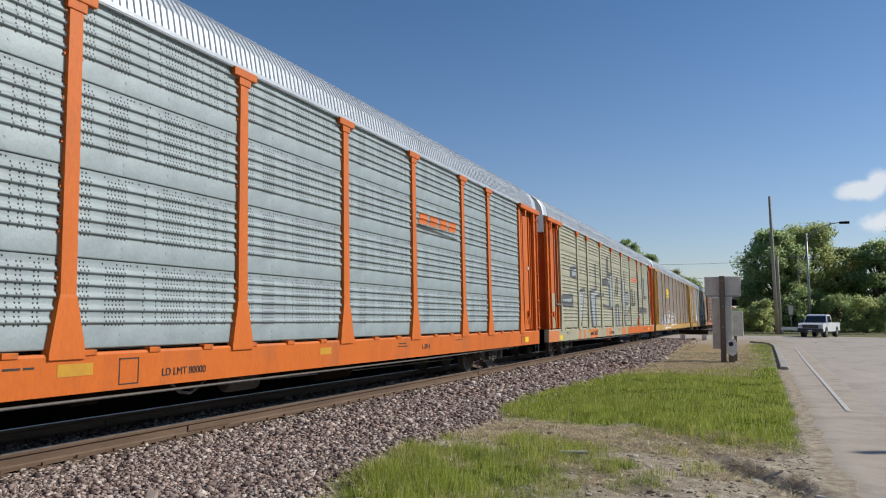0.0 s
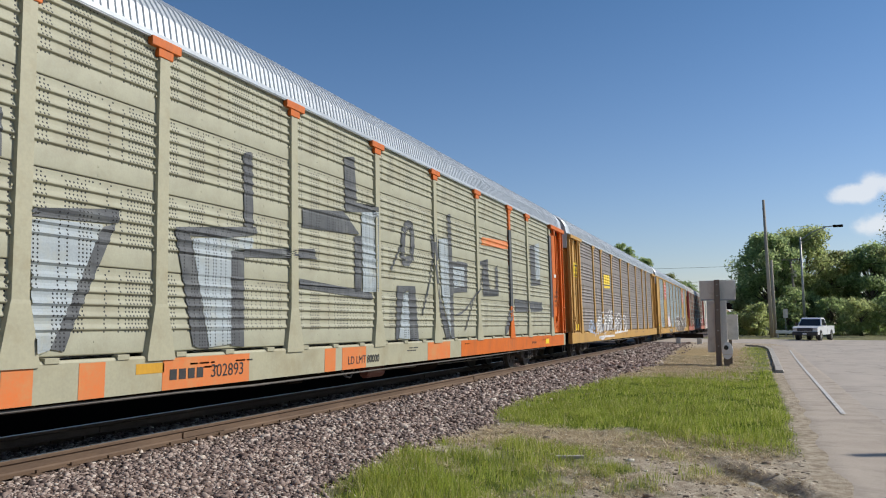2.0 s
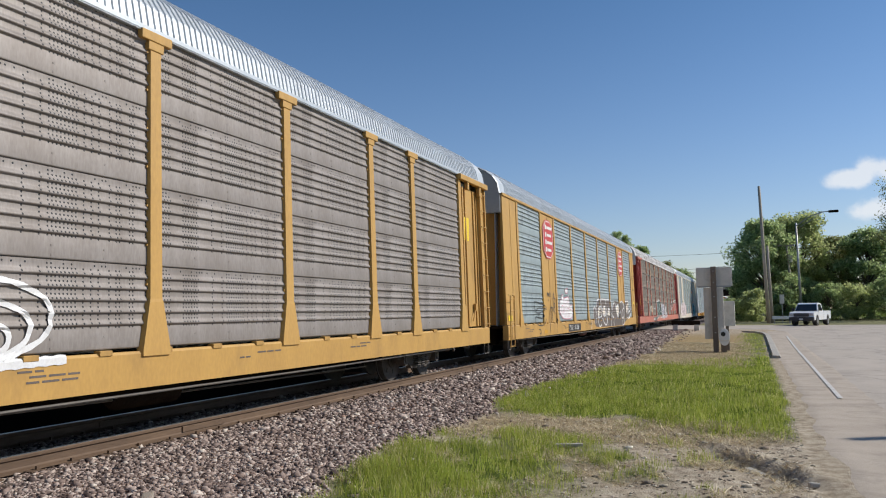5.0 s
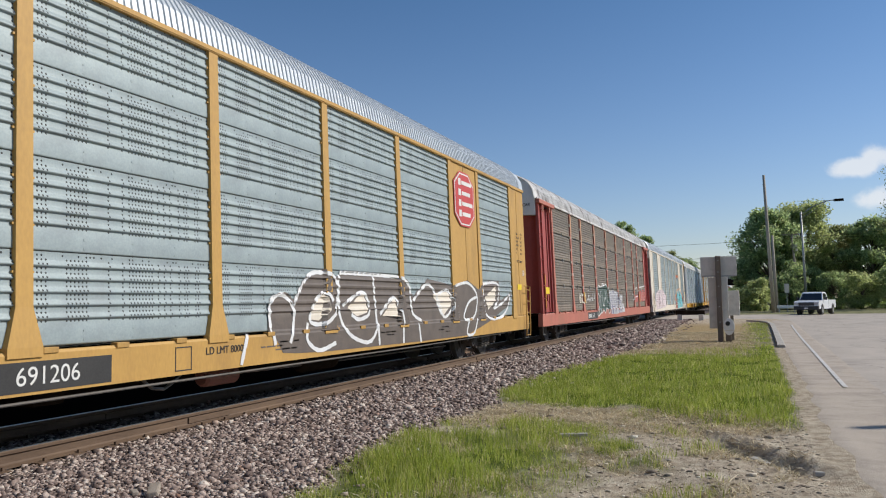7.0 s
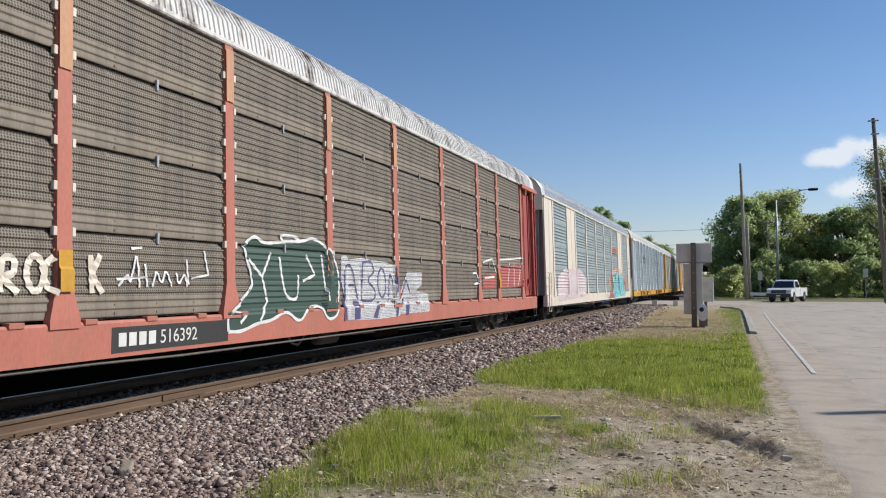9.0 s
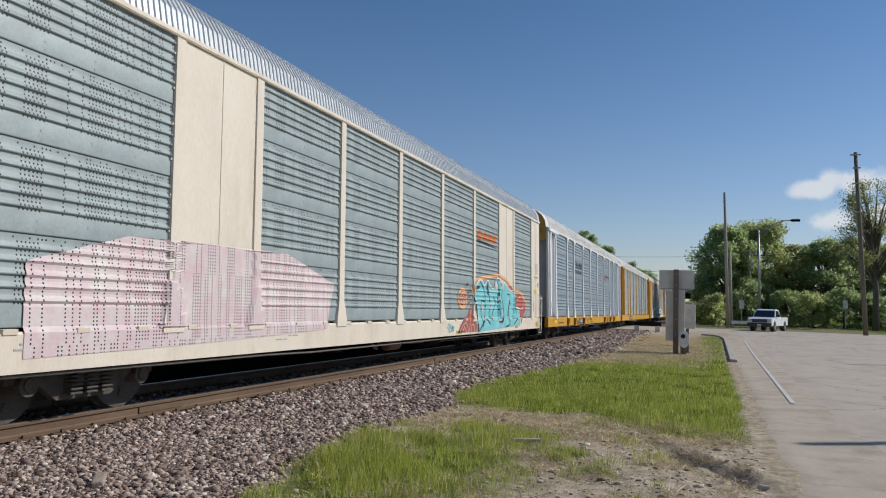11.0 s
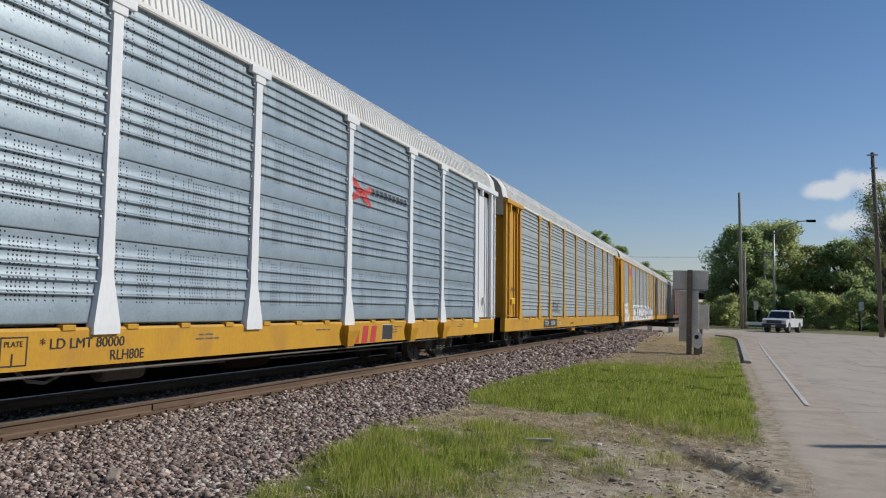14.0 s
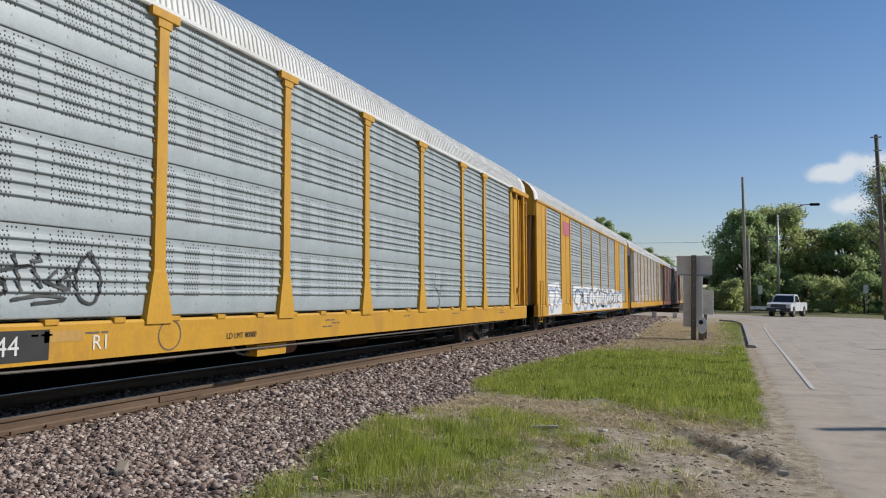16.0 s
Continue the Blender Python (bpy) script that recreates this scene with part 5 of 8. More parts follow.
paint(car2, "graffiti_letters", WHITE_SPRAY, strokes=[[(7.42, 1.12), (7.49, 1.53), (7.84, 1.78), (8.37, 1.82), (8.81, 1.6), (8.77, 1.23), (8.37, 1.06)], [(7.62, 1.11), (7.66, 1.41), (7.92, 1.59), (8.3, 1.61), (8.62, 1.46), (8.59, 1.19), (8.31, 1.06)], [(7.81, 1.11), (7.84, 1.3), (8.0, 1.41), (8.24, 1.42), (8.43, 1.32), (8.42, 1.16), (8.24, 1.06)], [(8.48, 1.17), (8.54, 1.72), (8.86, 2.05), (9.33, 2.11), (9.72, 1.83), (9.69, 1.34), (9.33, 1.12)], [(8.66, 1.17), (8.7, 1.56), (8.94, 1.81), (9.28, 1.84), (9.55, 1.64), (9.53, 1.29), (9.27, 1.12)], [(8.83, 1.17), (8.86, 1.41), (9.01, 1.56), (9.22, 1.58), (9.39, 1.45), (9.37, 1.24), (9.22, 1.12)]], width=0.06, lift=0.004, label="white outlined bubble-letter graffiti")
paint(car2, "graffiti_letters", WHITE_SPRAY, strokes=[[(9.13, 1.16), (9.19, 1.7), (9.48, 2.03), (9.92, 2.08), (10.28, 1.81), (10.24, 1.32), (9.91, 1.1)], [(9.29, 1.15), (9.33, 1.55), (9.55, 1.79), (9.86, 1.82), (10.12, 1.62), (10.09, 1.27), (9.86, 1.1)], [(9.45, 1.15), (9.48, 1.4), (9.62, 1.55), (9.81, 1.56), (9.97, 1.44), (9.95, 1.22), (9.81, 1.11)], [(10.26, 1.08), (10.33, 1.43), (10.67, 1.64), (11.18, 1.67), (11.59, 1.48), (11.55, 1.17), (11.17, 1.02)], [(10.45, 1.08), (10.5, 1.33), (10.75, 1.48), (11.11, 1.5), (11.41, 1.36), (11.38, 1.14), (11.11, 1.02)], [(10.63, 1.07), (10.67, 1.23), (10.83, 1.33), (11.05, 1.33), (11.23, 1.25), (11.22, 1.11), (11.05, 1.02)]], width=0.06, lift=0.004, label="white outlined bubble-letter graffiti")
paint(car2, "graffiti_letters", WHITE_SPRAY, strokes=[[(10.83, 1.12), (10.93, 1.6), (11.43, 1.9), (12.17, 1.95), (12.8, 1.69), (12.73, 1.25), (12.16, 1.04)], [(11.1, 1.11), (11.18, 1.46), (11.54, 1.67), (12.08, 1.7), (12.52, 1.52), (12.47, 1.2), (12.07, 1.05)], [(11.37, 1.11), (11.42, 1.33), (11.65, 1.46), (11.99, 1.47), (12.25, 1.36), (12.23, 1.16), (11.98, 1.05)], [(12.67, 1.13), (12.76, 1.56), (13.22, 1.83), (13.89, 1.87), (14.44, 1.64), (14.38, 1.25), (13.87, 1.06)], [(12.91, 1.12), (12.99, 1.44), (13.32, 1.63), (13.8, 1.65), (14.19, 1.49), (14.15, 1.21), (13.79, 1.06)], [(13.16, 1.12), (13.21, 1.32), (13.42, 1.43), (13.72, 1.45), (13.96, 1.34), (13.93, 1.17), (13.71, 1.06)]], width=0.06, lift=0.004, label="white outlined bubble-letter graffiti")
paint(car2, "graffiti_letters", WHITE_SPRAY, strokes=[[(5.2, 0.85), (5.69, 1.31), (6.18, 1.37)], [(6.06, 0.77), (7.28, 0.81), (7.42, 1.76)], [(7.43, 0.8), (10.15, 0.8)], [(7.97, 1.6), (7.73, 0.79)], [(8.57, 1.09), (9.13, 1.79), (9.94, 1.61)], [(10.37, 0.94), (14.58, 1.03)], [(6.31, 0.79), (6.85, 0.68), (7.43, 0.76)]], width=0.1, lift=0.005)
paint(car2, "graffiti_patch", BLUE_SPRAY, strokes=[[(4.13, 1.46), (4.18, 1.16), (4.45, 1.11)], [(4.35, 1.49), (4.73, 1.55), (4.84, 1.2), (4.45, 1.27)], [(4.93, 1.55), (5.14, 1.19), (5.35, 1.45)], [(3.84, 1.11), (5.15, 1.02)]], width=0.13, label="faded blue graffiti")
paint(car2, "logo_block", LABEL_YELLOW, fills=[[(7.99, 3.81), (8.44, 3.85), (8.44, 3.34), (7.99, 3.32)], [(8.51, 3.83), (8.99, 3.86), (8.99, 3.36), (8.51, 3.34)], [(9.07, 3.85), (9.59, 3.88), (9.59, 3.38), (9.07, 3.36)], [(7.96, 3.26), (9.63, 3.32), (9.63, 3.2), (7.96, 3.16)]], label="yellow emblem block")
for far in (0, 1):
    plate_on(car2, "quality_sign", 1.62 if not far else 26.5, 2.25 if not far else 27.1, 3.35, 3.95, LABEL_YELLOW, SIDE - 0.155, 0.004, "yellow notice plate")
text_bars(car2, 1.68, 3.8, [0.12, 0.3], 0.06, BLACK_PAINT, SIDE - 0.125)
lettering(car2, "Quality", 1.68, 3.6, 0.14, BLACK_PAINT, SIDE - 0.125, squeeze=0.9)
lettering(car2, "Auto Rack", 1.64, 3.4, 0.14, BLACK_PAINT, SIDE - 0.125, squeeze=0.75)
plate_on(car2, "notice_plate", 1.68, 2.25, 1.16, 1.4, LABEL_YELLOW, SIDE - 0.09, 0.004)
lettering(car2, "B-1676", 1.66, 2.6, 0.14, BLACK_PAINT, SIDE - 0.11, squeeze=0.9)
lettering(car2, "996327", -0.0, 4.2, 0.2, BLACK_PAINT, name="end_number", turn=pose(0.15, 0.38, 4.0, 90, 0, 0))
small_print(car2, BROWN_SPRAY, 2)

# ---- car 3


def octagon(car, y, z, w, h):
    pts = [(y + w * a, z + h * b) for a, b in ((0.28, 0), (0.72, 0), (1, 0.2), (1, 0.8), (0.72, 1), (0.28, 1), (0, 0.8), (0, 0.2))]
    cx, cz = y + w / 2, z + h / 2

    def shrink(k):
        return [(cx + (p[0] - cx) * k, cz + (p[1] - cz) * k) for p in pts]

    def slab(k, x0, name, m):
        b = Build()
        q = shrink(k)
        v = [(SIDE + 0.0 - LEAN * (p[1] - 0.85) + x0, *p) for p in q]
        b.add(v, [tuple(range(8))])
        return part(name, link_mesh(name, b.v, b.f, m), car)
    o = slab(1.0, 0.004, "sign_plate", RED_SIGN)
    tagged(o, "red octagonal railway emblem with white rim")
    slab(0.94, 0.007, "sign_rim", WHITE_LETTER)
    slab(0.89, 0.01, "sign_face", RED_SIGN)
    b = Build()
    for i, (n, w2) in enumerate(((4, 0.5), (3, 0.42), (5, 0.52), (4, 0.4))):
        zz = z + h * (0.76 - 0.19 * i)
        b.box(SIDE + 0.011 - LEAN * (zz - 0.85), SIDE + 0.014 - LEAN * (zz - 0.85), y + w * 0.2, y + w * 0.32, zz - 0.02 * h, zz + 0.1 * h)
        b.box(SIDE + 0.011 - LEAN * (zz - 0.85), SIDE + 0.014 - LEAN * (zz - 0.85), y + w * 0.36, y + w * (0.36 + w2), zz, zz + 0.07 * h)
    part("sign_bar", b.mesh("sign_bar", WHITE_LETTER), car)


paint(car3, "graffiti_fill", BROWN_SPRAY, fills=[[(14.14, 1.35), (14.31, 1.65), (14.59, 1.69), (14.85, 1.55), (15.2, 1.97), (15.73, 2.06), (16.08, 1.96), (16.61, 2.08), (18.98, 1.99), (19.19, 1.62), (20.0, 2.02), (20.62, 1.98), (21.41, 1.89), (22.45, 2.05), (23.24, 1.81), (23.59, 2.04), (24.99, 2.07), (25.03, 1.51), (26.08, 1.77), (25.84, 1.38), (23.88, 0.95), (22.23, 0.67), (19.38, 0.67), (16.91, 0.68), (15.19, 0.71), (14.47, 0.75), (14.31, 0.96), (14.14, 1.09)]], label="dark brown graffiti fill")
paint(car3, "graffiti_letters", WHITE_SPRAY, strokes=[[(14.27, 0.89), (14.17, 1.22), (14.17, 1.55), (14.48, 1.68), (14.8, 1.48), (14.8, 1.2), (14.65, 0.9)], [(14.8, 1.48), (15.07, 1.83), (15.33, 2.03), (16.01, 2.01), (16.18, 1.81), (16.08, 1.39), (15.65, 1.14), (15.19, 1.19), (15.39, 1.54), (15.73, 1.73), (15.89, 1.54)], [(15.19, 1.19), (15.07, 0.92), (15.45, 0.7), (16.0, 0.83)], [(16.19, 2.0), (16.15, 1.31), (16.44, 0.92), (17.24, 0.72), (17.6, 1.12)], [(16.3, 1.46), (17.09, 1.78), (17.34, 1.29), (16.84, 1.18), (16.6, 1.3)], [(17.44, 2.04), (17.59, 0.7)], [(17.69, 1.28), (18.36, 1.71), (18.65, 1.13), (18.64, 0.68)], [(16.23, 2.04), (17.44, 2.04), (19.09, 2.01), (19.07, 1.26), (19.62, 1.1)]], width=0.07, lift=0.006, label="white outlined wild-style graffiti")
paint(car3, "graffiti_letters", WHITE_SPRAY, strokes=[[(19.19, 1.53), (20.0, 2.0), (20.6, 1.53), (20.84, 1.07), (21.53, 1.42), (21.14, 1.84), (20.35, 1.63), (20.71, 1.22)], [(21.55, 1.89), (22.45, 2.02), (23.16, 1.69), (22.87, 1.07), (21.95, 1.04), (22.42, 1.52), (23.06, 1.63)], [(23.59, 1.98), (24.99, 2.06), (24.84, 1.51), (24.26, 1.27), (25.22, 1.45), (26.08, 1.77), (25.4, 1.07), (23.7, 0.99), (23.59, 1.98)], [(22.4, 1.03), (22.17, 0.67), (22.78, 0.67), (23.03, 1.07)], [(13.61, 1.08), (13.47, 0.66)], [(19.39, 1.06), (19.49, 0.65)]], width=0.07, lift=0.006, label="white outlined wild-style graffiti")
paint(car3, "graffiti_glow", CREAM, fills=[[(15.19, 1.23), (15.43, 1.54), (15.73, 1.69), (15.83, 1.39), (15.52, 1.22)], [(16.45, 1.42), (17.06, 1.72), (17.22, 1.33), (16.79, 1.26)], [(17.78, 1.24), (18.32, 1.62), (18.51, 1.22)], [(20.23, 1.68), (21.08, 1.78), (21.39, 1.47), (20.79, 1.17)], [(23.74, 1.63), (24.67, 1.94), (24.57, 1.51), (23.97, 1.28)]], lift=0.004, label="pale cream graffiti middles")
paint(car3, "graffiti_fill", WHITE_SPRAY, fills=[[(7.73, 1.41), (7.76, 1.76), (7.86, 1.9), (8.08, 1.93), (8.11, 2.1), (8.37, 2.11), (8.48, 1.95), (9.3, 2.08), (9.43, 1.68), (9.79, 1.75), (9.9, 1.38), (9.71, 1.17), (8.25, 1.17), (7.92, 1.31)], [(9.21, 2.29), (9.18, 2.23), (9.08, 2.19), (8.95, 2.17), (8.82, 2.18), (8.73, 2.21), (8.7, 2.26), (8.73, 2.31), (8.83, 2.35), (8.95, 2.37), (9.08, 2.37), (9.18, 2.33), (9.21, 2.29)]], label="white throw-up graffiti fill")
paint(car3, "graffiti_letters", PINK_SPRAY, strokes=[[(7.73, 1.41), (7.76, 1.76), (7.86, 1.9), (8.08, 1.93), (8.11, 2.1), (8.37, 2.11), (8.48, 1.95), (9.3, 2.08), (9.43, 1.68), (9.79, 1.75), (9.9, 1.38), (9.71, 1.17), (8.25, 1.17), (7.92, 1.31), (7.73, 1.41)], [(8.42, 1.98), (8.54, 1.26)], [(8.72, 1.95), (8.84, 1.24)], [(9.04, 2.0), (9.07, 1.23)], [(9.3, 2.08), (9.25, 1.24)], [(8.97, 1.6), (9.57, 1.53)], [(8.33, 1.55), (8.3, 1.47), (8.24, 1.42), (8.16, 1.4), (8.07, 1.42), (8.01, 1.48), (7.99, 1.55), (8.01, 1.62), (8.07, 1.68), (8.16, 1.7), (8.24, 1.68), (8.31, 1.62), (8.33, 1.55)]], width=0.03, lift=0.006, label="dark red outline graffiti")
paint(car3, "graffiti_letters", PINK_SPRAY, strokes=[[(9.21, 2.29), (9.18, 2.23), (9.08, 2.19), (8.95, 2.17), (8.82, 2.18), (8.73, 2.21), (8.7, 2.26), (8.73, 2.31), (8.83, 2.35), (8.95, 2.37), (9.08, 2.37), (9.18, 2.33), (9.21, 2.29)]], width=0.03, lift=0.006, label="dark red outline graffiti")
paint(car3, "graffiti_tag", BLACK_SPRAY, strokes=[[(6.1, 0.7), (6.06, 1.16), (6.21, 1.55), (6.41, 1.65), (6.66, 1.54), (6.84, 1.45), (7.02, 1.36), (7.11, 1.06), (7.04, 0.67)], [(6.88, 1.45), (6.95, 1.75), (7.02, 1.97), (6.88, 1.9), (6.79, 2.2), (6.75, 1.93), (6.64, 1.98), (6.77, 1.78)], [(6.91, 1.69), (6.88, 1.62), (6.79, 1.6), (6.71, 1.62), (6.68, 1.69), (6.71, 1.76), (6.79, 1.79), (6.87, 1.76), (6.91, 1.69)], [(6.62, 1.52), (6.35, 1.43), (6.58, 1.31), (6.37, 1.22)], [(6.45, 1.6), (6.51, 1.14)], [(5.9, 1.98), (5.93, 2.2), (6.01, 1.96), (6.07, 2.16), (6.17, 1.97), (6.2, 2.19), (6.32, 2.08), (6.24, 1.97)], [(5.97, 1.88), (6.05, 1.87)]], width=0.035, lift=0.004, label="black marker tag")
paint(car3, "graffiti_tag", BLACK_SPRAY, strokes=[[(4.24, 1.81), (4.1, 1.67), (4.36, 1.46), (4.47, 1.56), (4.78, 1.6), (5.21, 1.58), (5.54, 1.52), (5.3, 1.73), (4.78, 1.75), (4.25, 1.83)], [(4.31, 1.51), (4.42, 1.42), (4.9, 1.43), (5.24, 1.48), (5.22, 1.22), (4.79, 1.26), (4.21, 1.31), (4.24, 1.11), (4.59, 0.98), (5.25, 1.0), (5.45, 1.22)], [(4.61, 1.37), (4.7, 1.39), (4.73, 1.27), (4.64, 1.25)], [(4.54, 0.86), (4.77, 0.86), (4.83, 0.69), (4.65, 0.73)]], width=0.035, lift=0.004, label="black marker tag")
octagon(car3, 5.82, 3.38, 1.5, 1.42)
octagon(car3, 22.5, 3.4, 1.45, 1.4)
plate_on(car3, "number_panel", 8.95, 11.25, 0.66, 0.96, BLACK_PAINT, label="black number panel")
lettering(car3, "691206", 10.05, 0.73, 0.26, WHITE_LETTER, SIDE + 0.008)
lettering(car3, "TTGX", 9.1, 0.73, 0.26, WHITE_LETTER, SIDE + 0.008)
lettering(car3, "LD LMT 80000", 12.75, 0.85, 0.14, BLACK_PAINT)
frame_mark(car3, 12.2, 0.68, 0.3, 0.3, BLACK_PAINT)
plate_on(car3, "yellow_patch", 5.3, 5.75, 0.7, 0.82, YELLOW)
for rowi, (a, c) in enumerate((("EXH", "19-0"), ("EXH W", "4-7"), ("EXW", "10-7"), ("EXW H", "8-0"), ("EW", "9-10"), ("H", "16-8"))):
    lettering(car3, a, 26.75, 3.55 - rowi * 0.12, 0.1, BLACK_PAINT, SIDE - 0.075)
    lettering(car3, c, 27.2, 3.55 - rowi * 0.12, 0.1, BLACK_PAINT, SIDE - 0.075)
lettering(car3, "DECK CLEARANCE", 26.72, 2.7, 0.095, BLACK_PAINT, SIDE - 0.05, squeeze=0.8)
plate_on(car3, "notice_plate", 26.75, 27.15, 1.85, 2.02, LABEL_YELLOW, SIDE - 0.045, 0.004)
lettering(car3, "BI", 27.3, 2.3, 0.24, WHITE_LETTER, SIDE - 0.05)
plate_on(car3, "notice_plate", 1.2, 1.6, 1.2, 1.36, LABEL_YELLOW, SIDE - 0.02, 0.004)
small_print(car3, BROWN_SPRAY, 3)

# ---- car 4
paint(car4, "graffiti_fill", GREEN_SPRAY, fills=[[(10.07, 0.81), (10.05, 1.06), (10.5, 1.3), (10.72, 1.5), (10.54, 1.89), (10.49, 2.08), (10.76, 2.23), (10.99, 2.11), (11.53, 2.17), (12.06, 2.2), (12.48, 2.3), (13.1, 2.06), (13.35, 1.66), (13.28, 0.94), (12.88, 0.84), (12.65, 1.12), (12.22, 1.09), (11.95, 0.84), (11.55, 1.07), (11.13, 0.92), (10.78, 0.9), (10.36, 0.79)]], fine="screen", label="dark green graffiti fill")
paint(car4, "graffiti_letters", WHITE_SPRAY, strokes=[[(10.07, 0.81), (10.05, 1.06), (10.5, 1.3), (10.72, 1.5), (10.54, 1.89), (10.49, 2.08), (10.76, 2.23), (10.99, 2.11), (11.53, 2.17), (12.06, 2.2), (12.48, 2.3), (13.1, 2.06), (13.35, 1.66), (13.28, 0.94), (12.88, 0.84), (12.65, 1.12), (12.22, 1.09), (11.95, 0.84), (11.55, 1.07), (11.13, 0.92), (10.78, 0.9), (10.36, 0.79), (10.07, 0.81)], [(10.6, 1.86), (10.94, 1.6), (11.17, 1.98)], [(10.94, 1.6), (11.06, 1.22), (10.84, 0.93)], [(11.41, 1.92), (11.55, 1.28), (11.94, 1.21), (11.96, 1.64)], [(12.2, 1.98), (12.49, 1.65), (12.1, 1.54)], [(12.71, 2.04), (12.88, 1.19)], [(10.15, 1.08), (10.51, 1.04), (10.35, 0.92)]], width=0.05, lift=0.006, fine="screen", label="white outline graffiti")
paint(car4, "graffiti_letters", WHITE_SPRAY, strokes=[[(11.53, 2.17), (11.41, 2.27), (11.86, 2.28), (12.06, 2.2)]], width=0.05, lift=0.006, fine="screen", label="white outline graffiti")
paint(car4, "graffiti_fill", WORN_WHITE, fills=[[(13.42, 2.0), (13.67, 2.04), (13.7, 1.95), (14.32, 2.01), (14.63, 1.98), (15.11, 1.97), (15.79, 1.92), (15.85, 1.12), (16.45, 1.76), (17.3, 1.76), (17.27, 1.48), (16.88, 1.34), (17.67, 1.27), (17.64, 0.81), (16.28, 0.82), (14.99, 0.78), (13.62, 0.8), (13.55, 1.19), (13.43, 1.56)]], fine="screen", label="white block-letter graffiti")
paint(car4, "graffiti_letters", VIOLET_SPRAY, strokes=[[(13.55, 1.19), (13.56, 1.85), (13.85, 1.84), (14.05, 1.2)], [(13.69, 1.47), (13.92, 1.47)], [(14.29, 1.93), (14.21, 1.17)], [(14.29, 1.91), (14.66, 1.96), (14.82, 1.74), (14.43, 1.58), (14.86, 1.36), (14.76, 1.15), (14.24, 1.17)], [(15.32, 1.52), (15.29, 1.34), (15.19, 1.22), (15.08, 1.23), (14.98, 1.34), (14.94, 1.52), (14.97, 1.69), (15.06, 1.81), (15.18, 1.81), (15.28, 1.7), (15.32, 1.52)], [(15.42, 1.13), (15.53, 1.85), (15.79, 1.18), (15.8, 1.86)], [(15.99, 1.08), (16.36, 1.6), (16.57, 1.28)]], width=0.045, lift=0.006, fine="screen", label="violet-blue graffiti outlines")
paint(car4, "graffiti_drop", VIOLET_SPRAY, fills=[[(13.4, 1.79), (13.45, 1.19), (13.55, 1.19), (13.58, 0.81), (13.47, 0.8), (13.5, 1.14), (13.38, 1.52)], [(13.87, 1.18), (14.12, 1.17), (14.1, 0.82), (13.88, 0.82)], [(14.66, 0.81), (14.91, 1.15), (15.02, 1.14), (14.84, 0.8)], [(15.76, 1.09), (15.9, 1.08), (15.86, 0.82), (15.77, 0.81)], [(16.25, 1.07), (16.47, 1.1), (16.43, 0.82), (16.28, 0.82)]], lift=0.006, fine="screen", label="dark blue graffiti shadow")
paint(car4, "graffiti_fill", BRICK_SPRAY, fills=[[(21.9, 1.76), (23.16, 1.83), (23.09, 1.38), (21.86, 1.35)], [(23.6, 2.05), (26.37, 2.18), (26.48, 1.44), (23.61, 1.38)]], fine="screen", label="red graffiti block")
paint(car4, "graffiti_letters", WHITE_SPRAY, strokes=[[(21.89, 2.14), (22.83, 2.27), (23.21, 1.84)], [(22.01, 1.67), (23.01, 1.73)], [(23.6, 2.26), (26.27, 2.41)], [(24.45, 1.43), (24.74, 2.2)], [(25.21, 1.43), (25.26, 2.22)], [(25.69, 1.43), (26.2, 2.25)], [(20.96, 1.79), (21.32, 1.84), (21.47, 1.53), (21.06, 1.5)]], width=0.06, lift=0.006, fine="screen")
paint(car4, "graffiti_faded", CREAM, strokes=[[(6.56, 1.4), (6.57, 1.75), (6.72, 1.75), (6.72, 1.58), (6.57, 1.56), (6.76, 1.39)], [(7.06, 1.59), (7.04, 1.48), (6.99, 1.41), (6.93, 1.41), (6.88, 1.48), (6.85, 1.59), (6.87, 1.7), (6.92, 1.77), (6.98, 1.77), (7.04, 1.71), (7.06, 1.59)], [(7.18, 1.77), (7.07, 1.69), (7.08, 1.46), (7.2, 1.39)], [(7.67, 1.81), (7.69, 1.38)], [(7.81, 1.82), (7.69, 1.59), (7.84, 1.38)]], width=0.075, lift=0.004, fine="screen", label="faded cream block-letter graffiti")
paint(car4, "graffiti_tag", WHITE_SPRAY, strokes=[[(8.08, 1.46), (8.22, 1.62), (8.26, 1.46), (8.37, 1.92), (8.41, 1.44)], [(8.28, 1.91), (8.46, 1.93)], [(8.5, 1.73), (8.54, 1.45)], [(8.63, 1.45), (8.69, 1.68), (8.79, 1.46), (8.86, 1.69), (8.97, 1.45)], [(9.05, 1.63), (9.09, 1.46), (9.21, 1.64), (9.26, 1.45)], [(9.25, 1.81), (9.28, 1.48)], [(9.6, 1.94), (9.68, 1.61), (9.34, 1.56)], [(8.05, 1.54), (8.54, 1.57)]], width=0.03, lift=0.004, fine="screen")
plate_on(car4, "number_panel", 7.95, 10.1, 0.68, 0.98, BLACK_PAINT, label="black number panel")
lettering(car4, "516392", 8.72, 0.75, 0.24, WHITE_LETTER, SIDE + 0.008)
text_bars(car4, 8.05, 0.75, [0.12, 0.12, 0.12, 0.12], 0.16, WHITE_LETTER, SIDE + 0.005)
for y in (7.3, 24.25 * 28.8 / L):
    paint(car4, "yellow_patch", YELLOW, fills=[[(y - 0.09, 1.4), (y + 0.09, 1.4), (y + 0.09, 1.85), (y - 0.09, 1.85)]], lift=0.004)
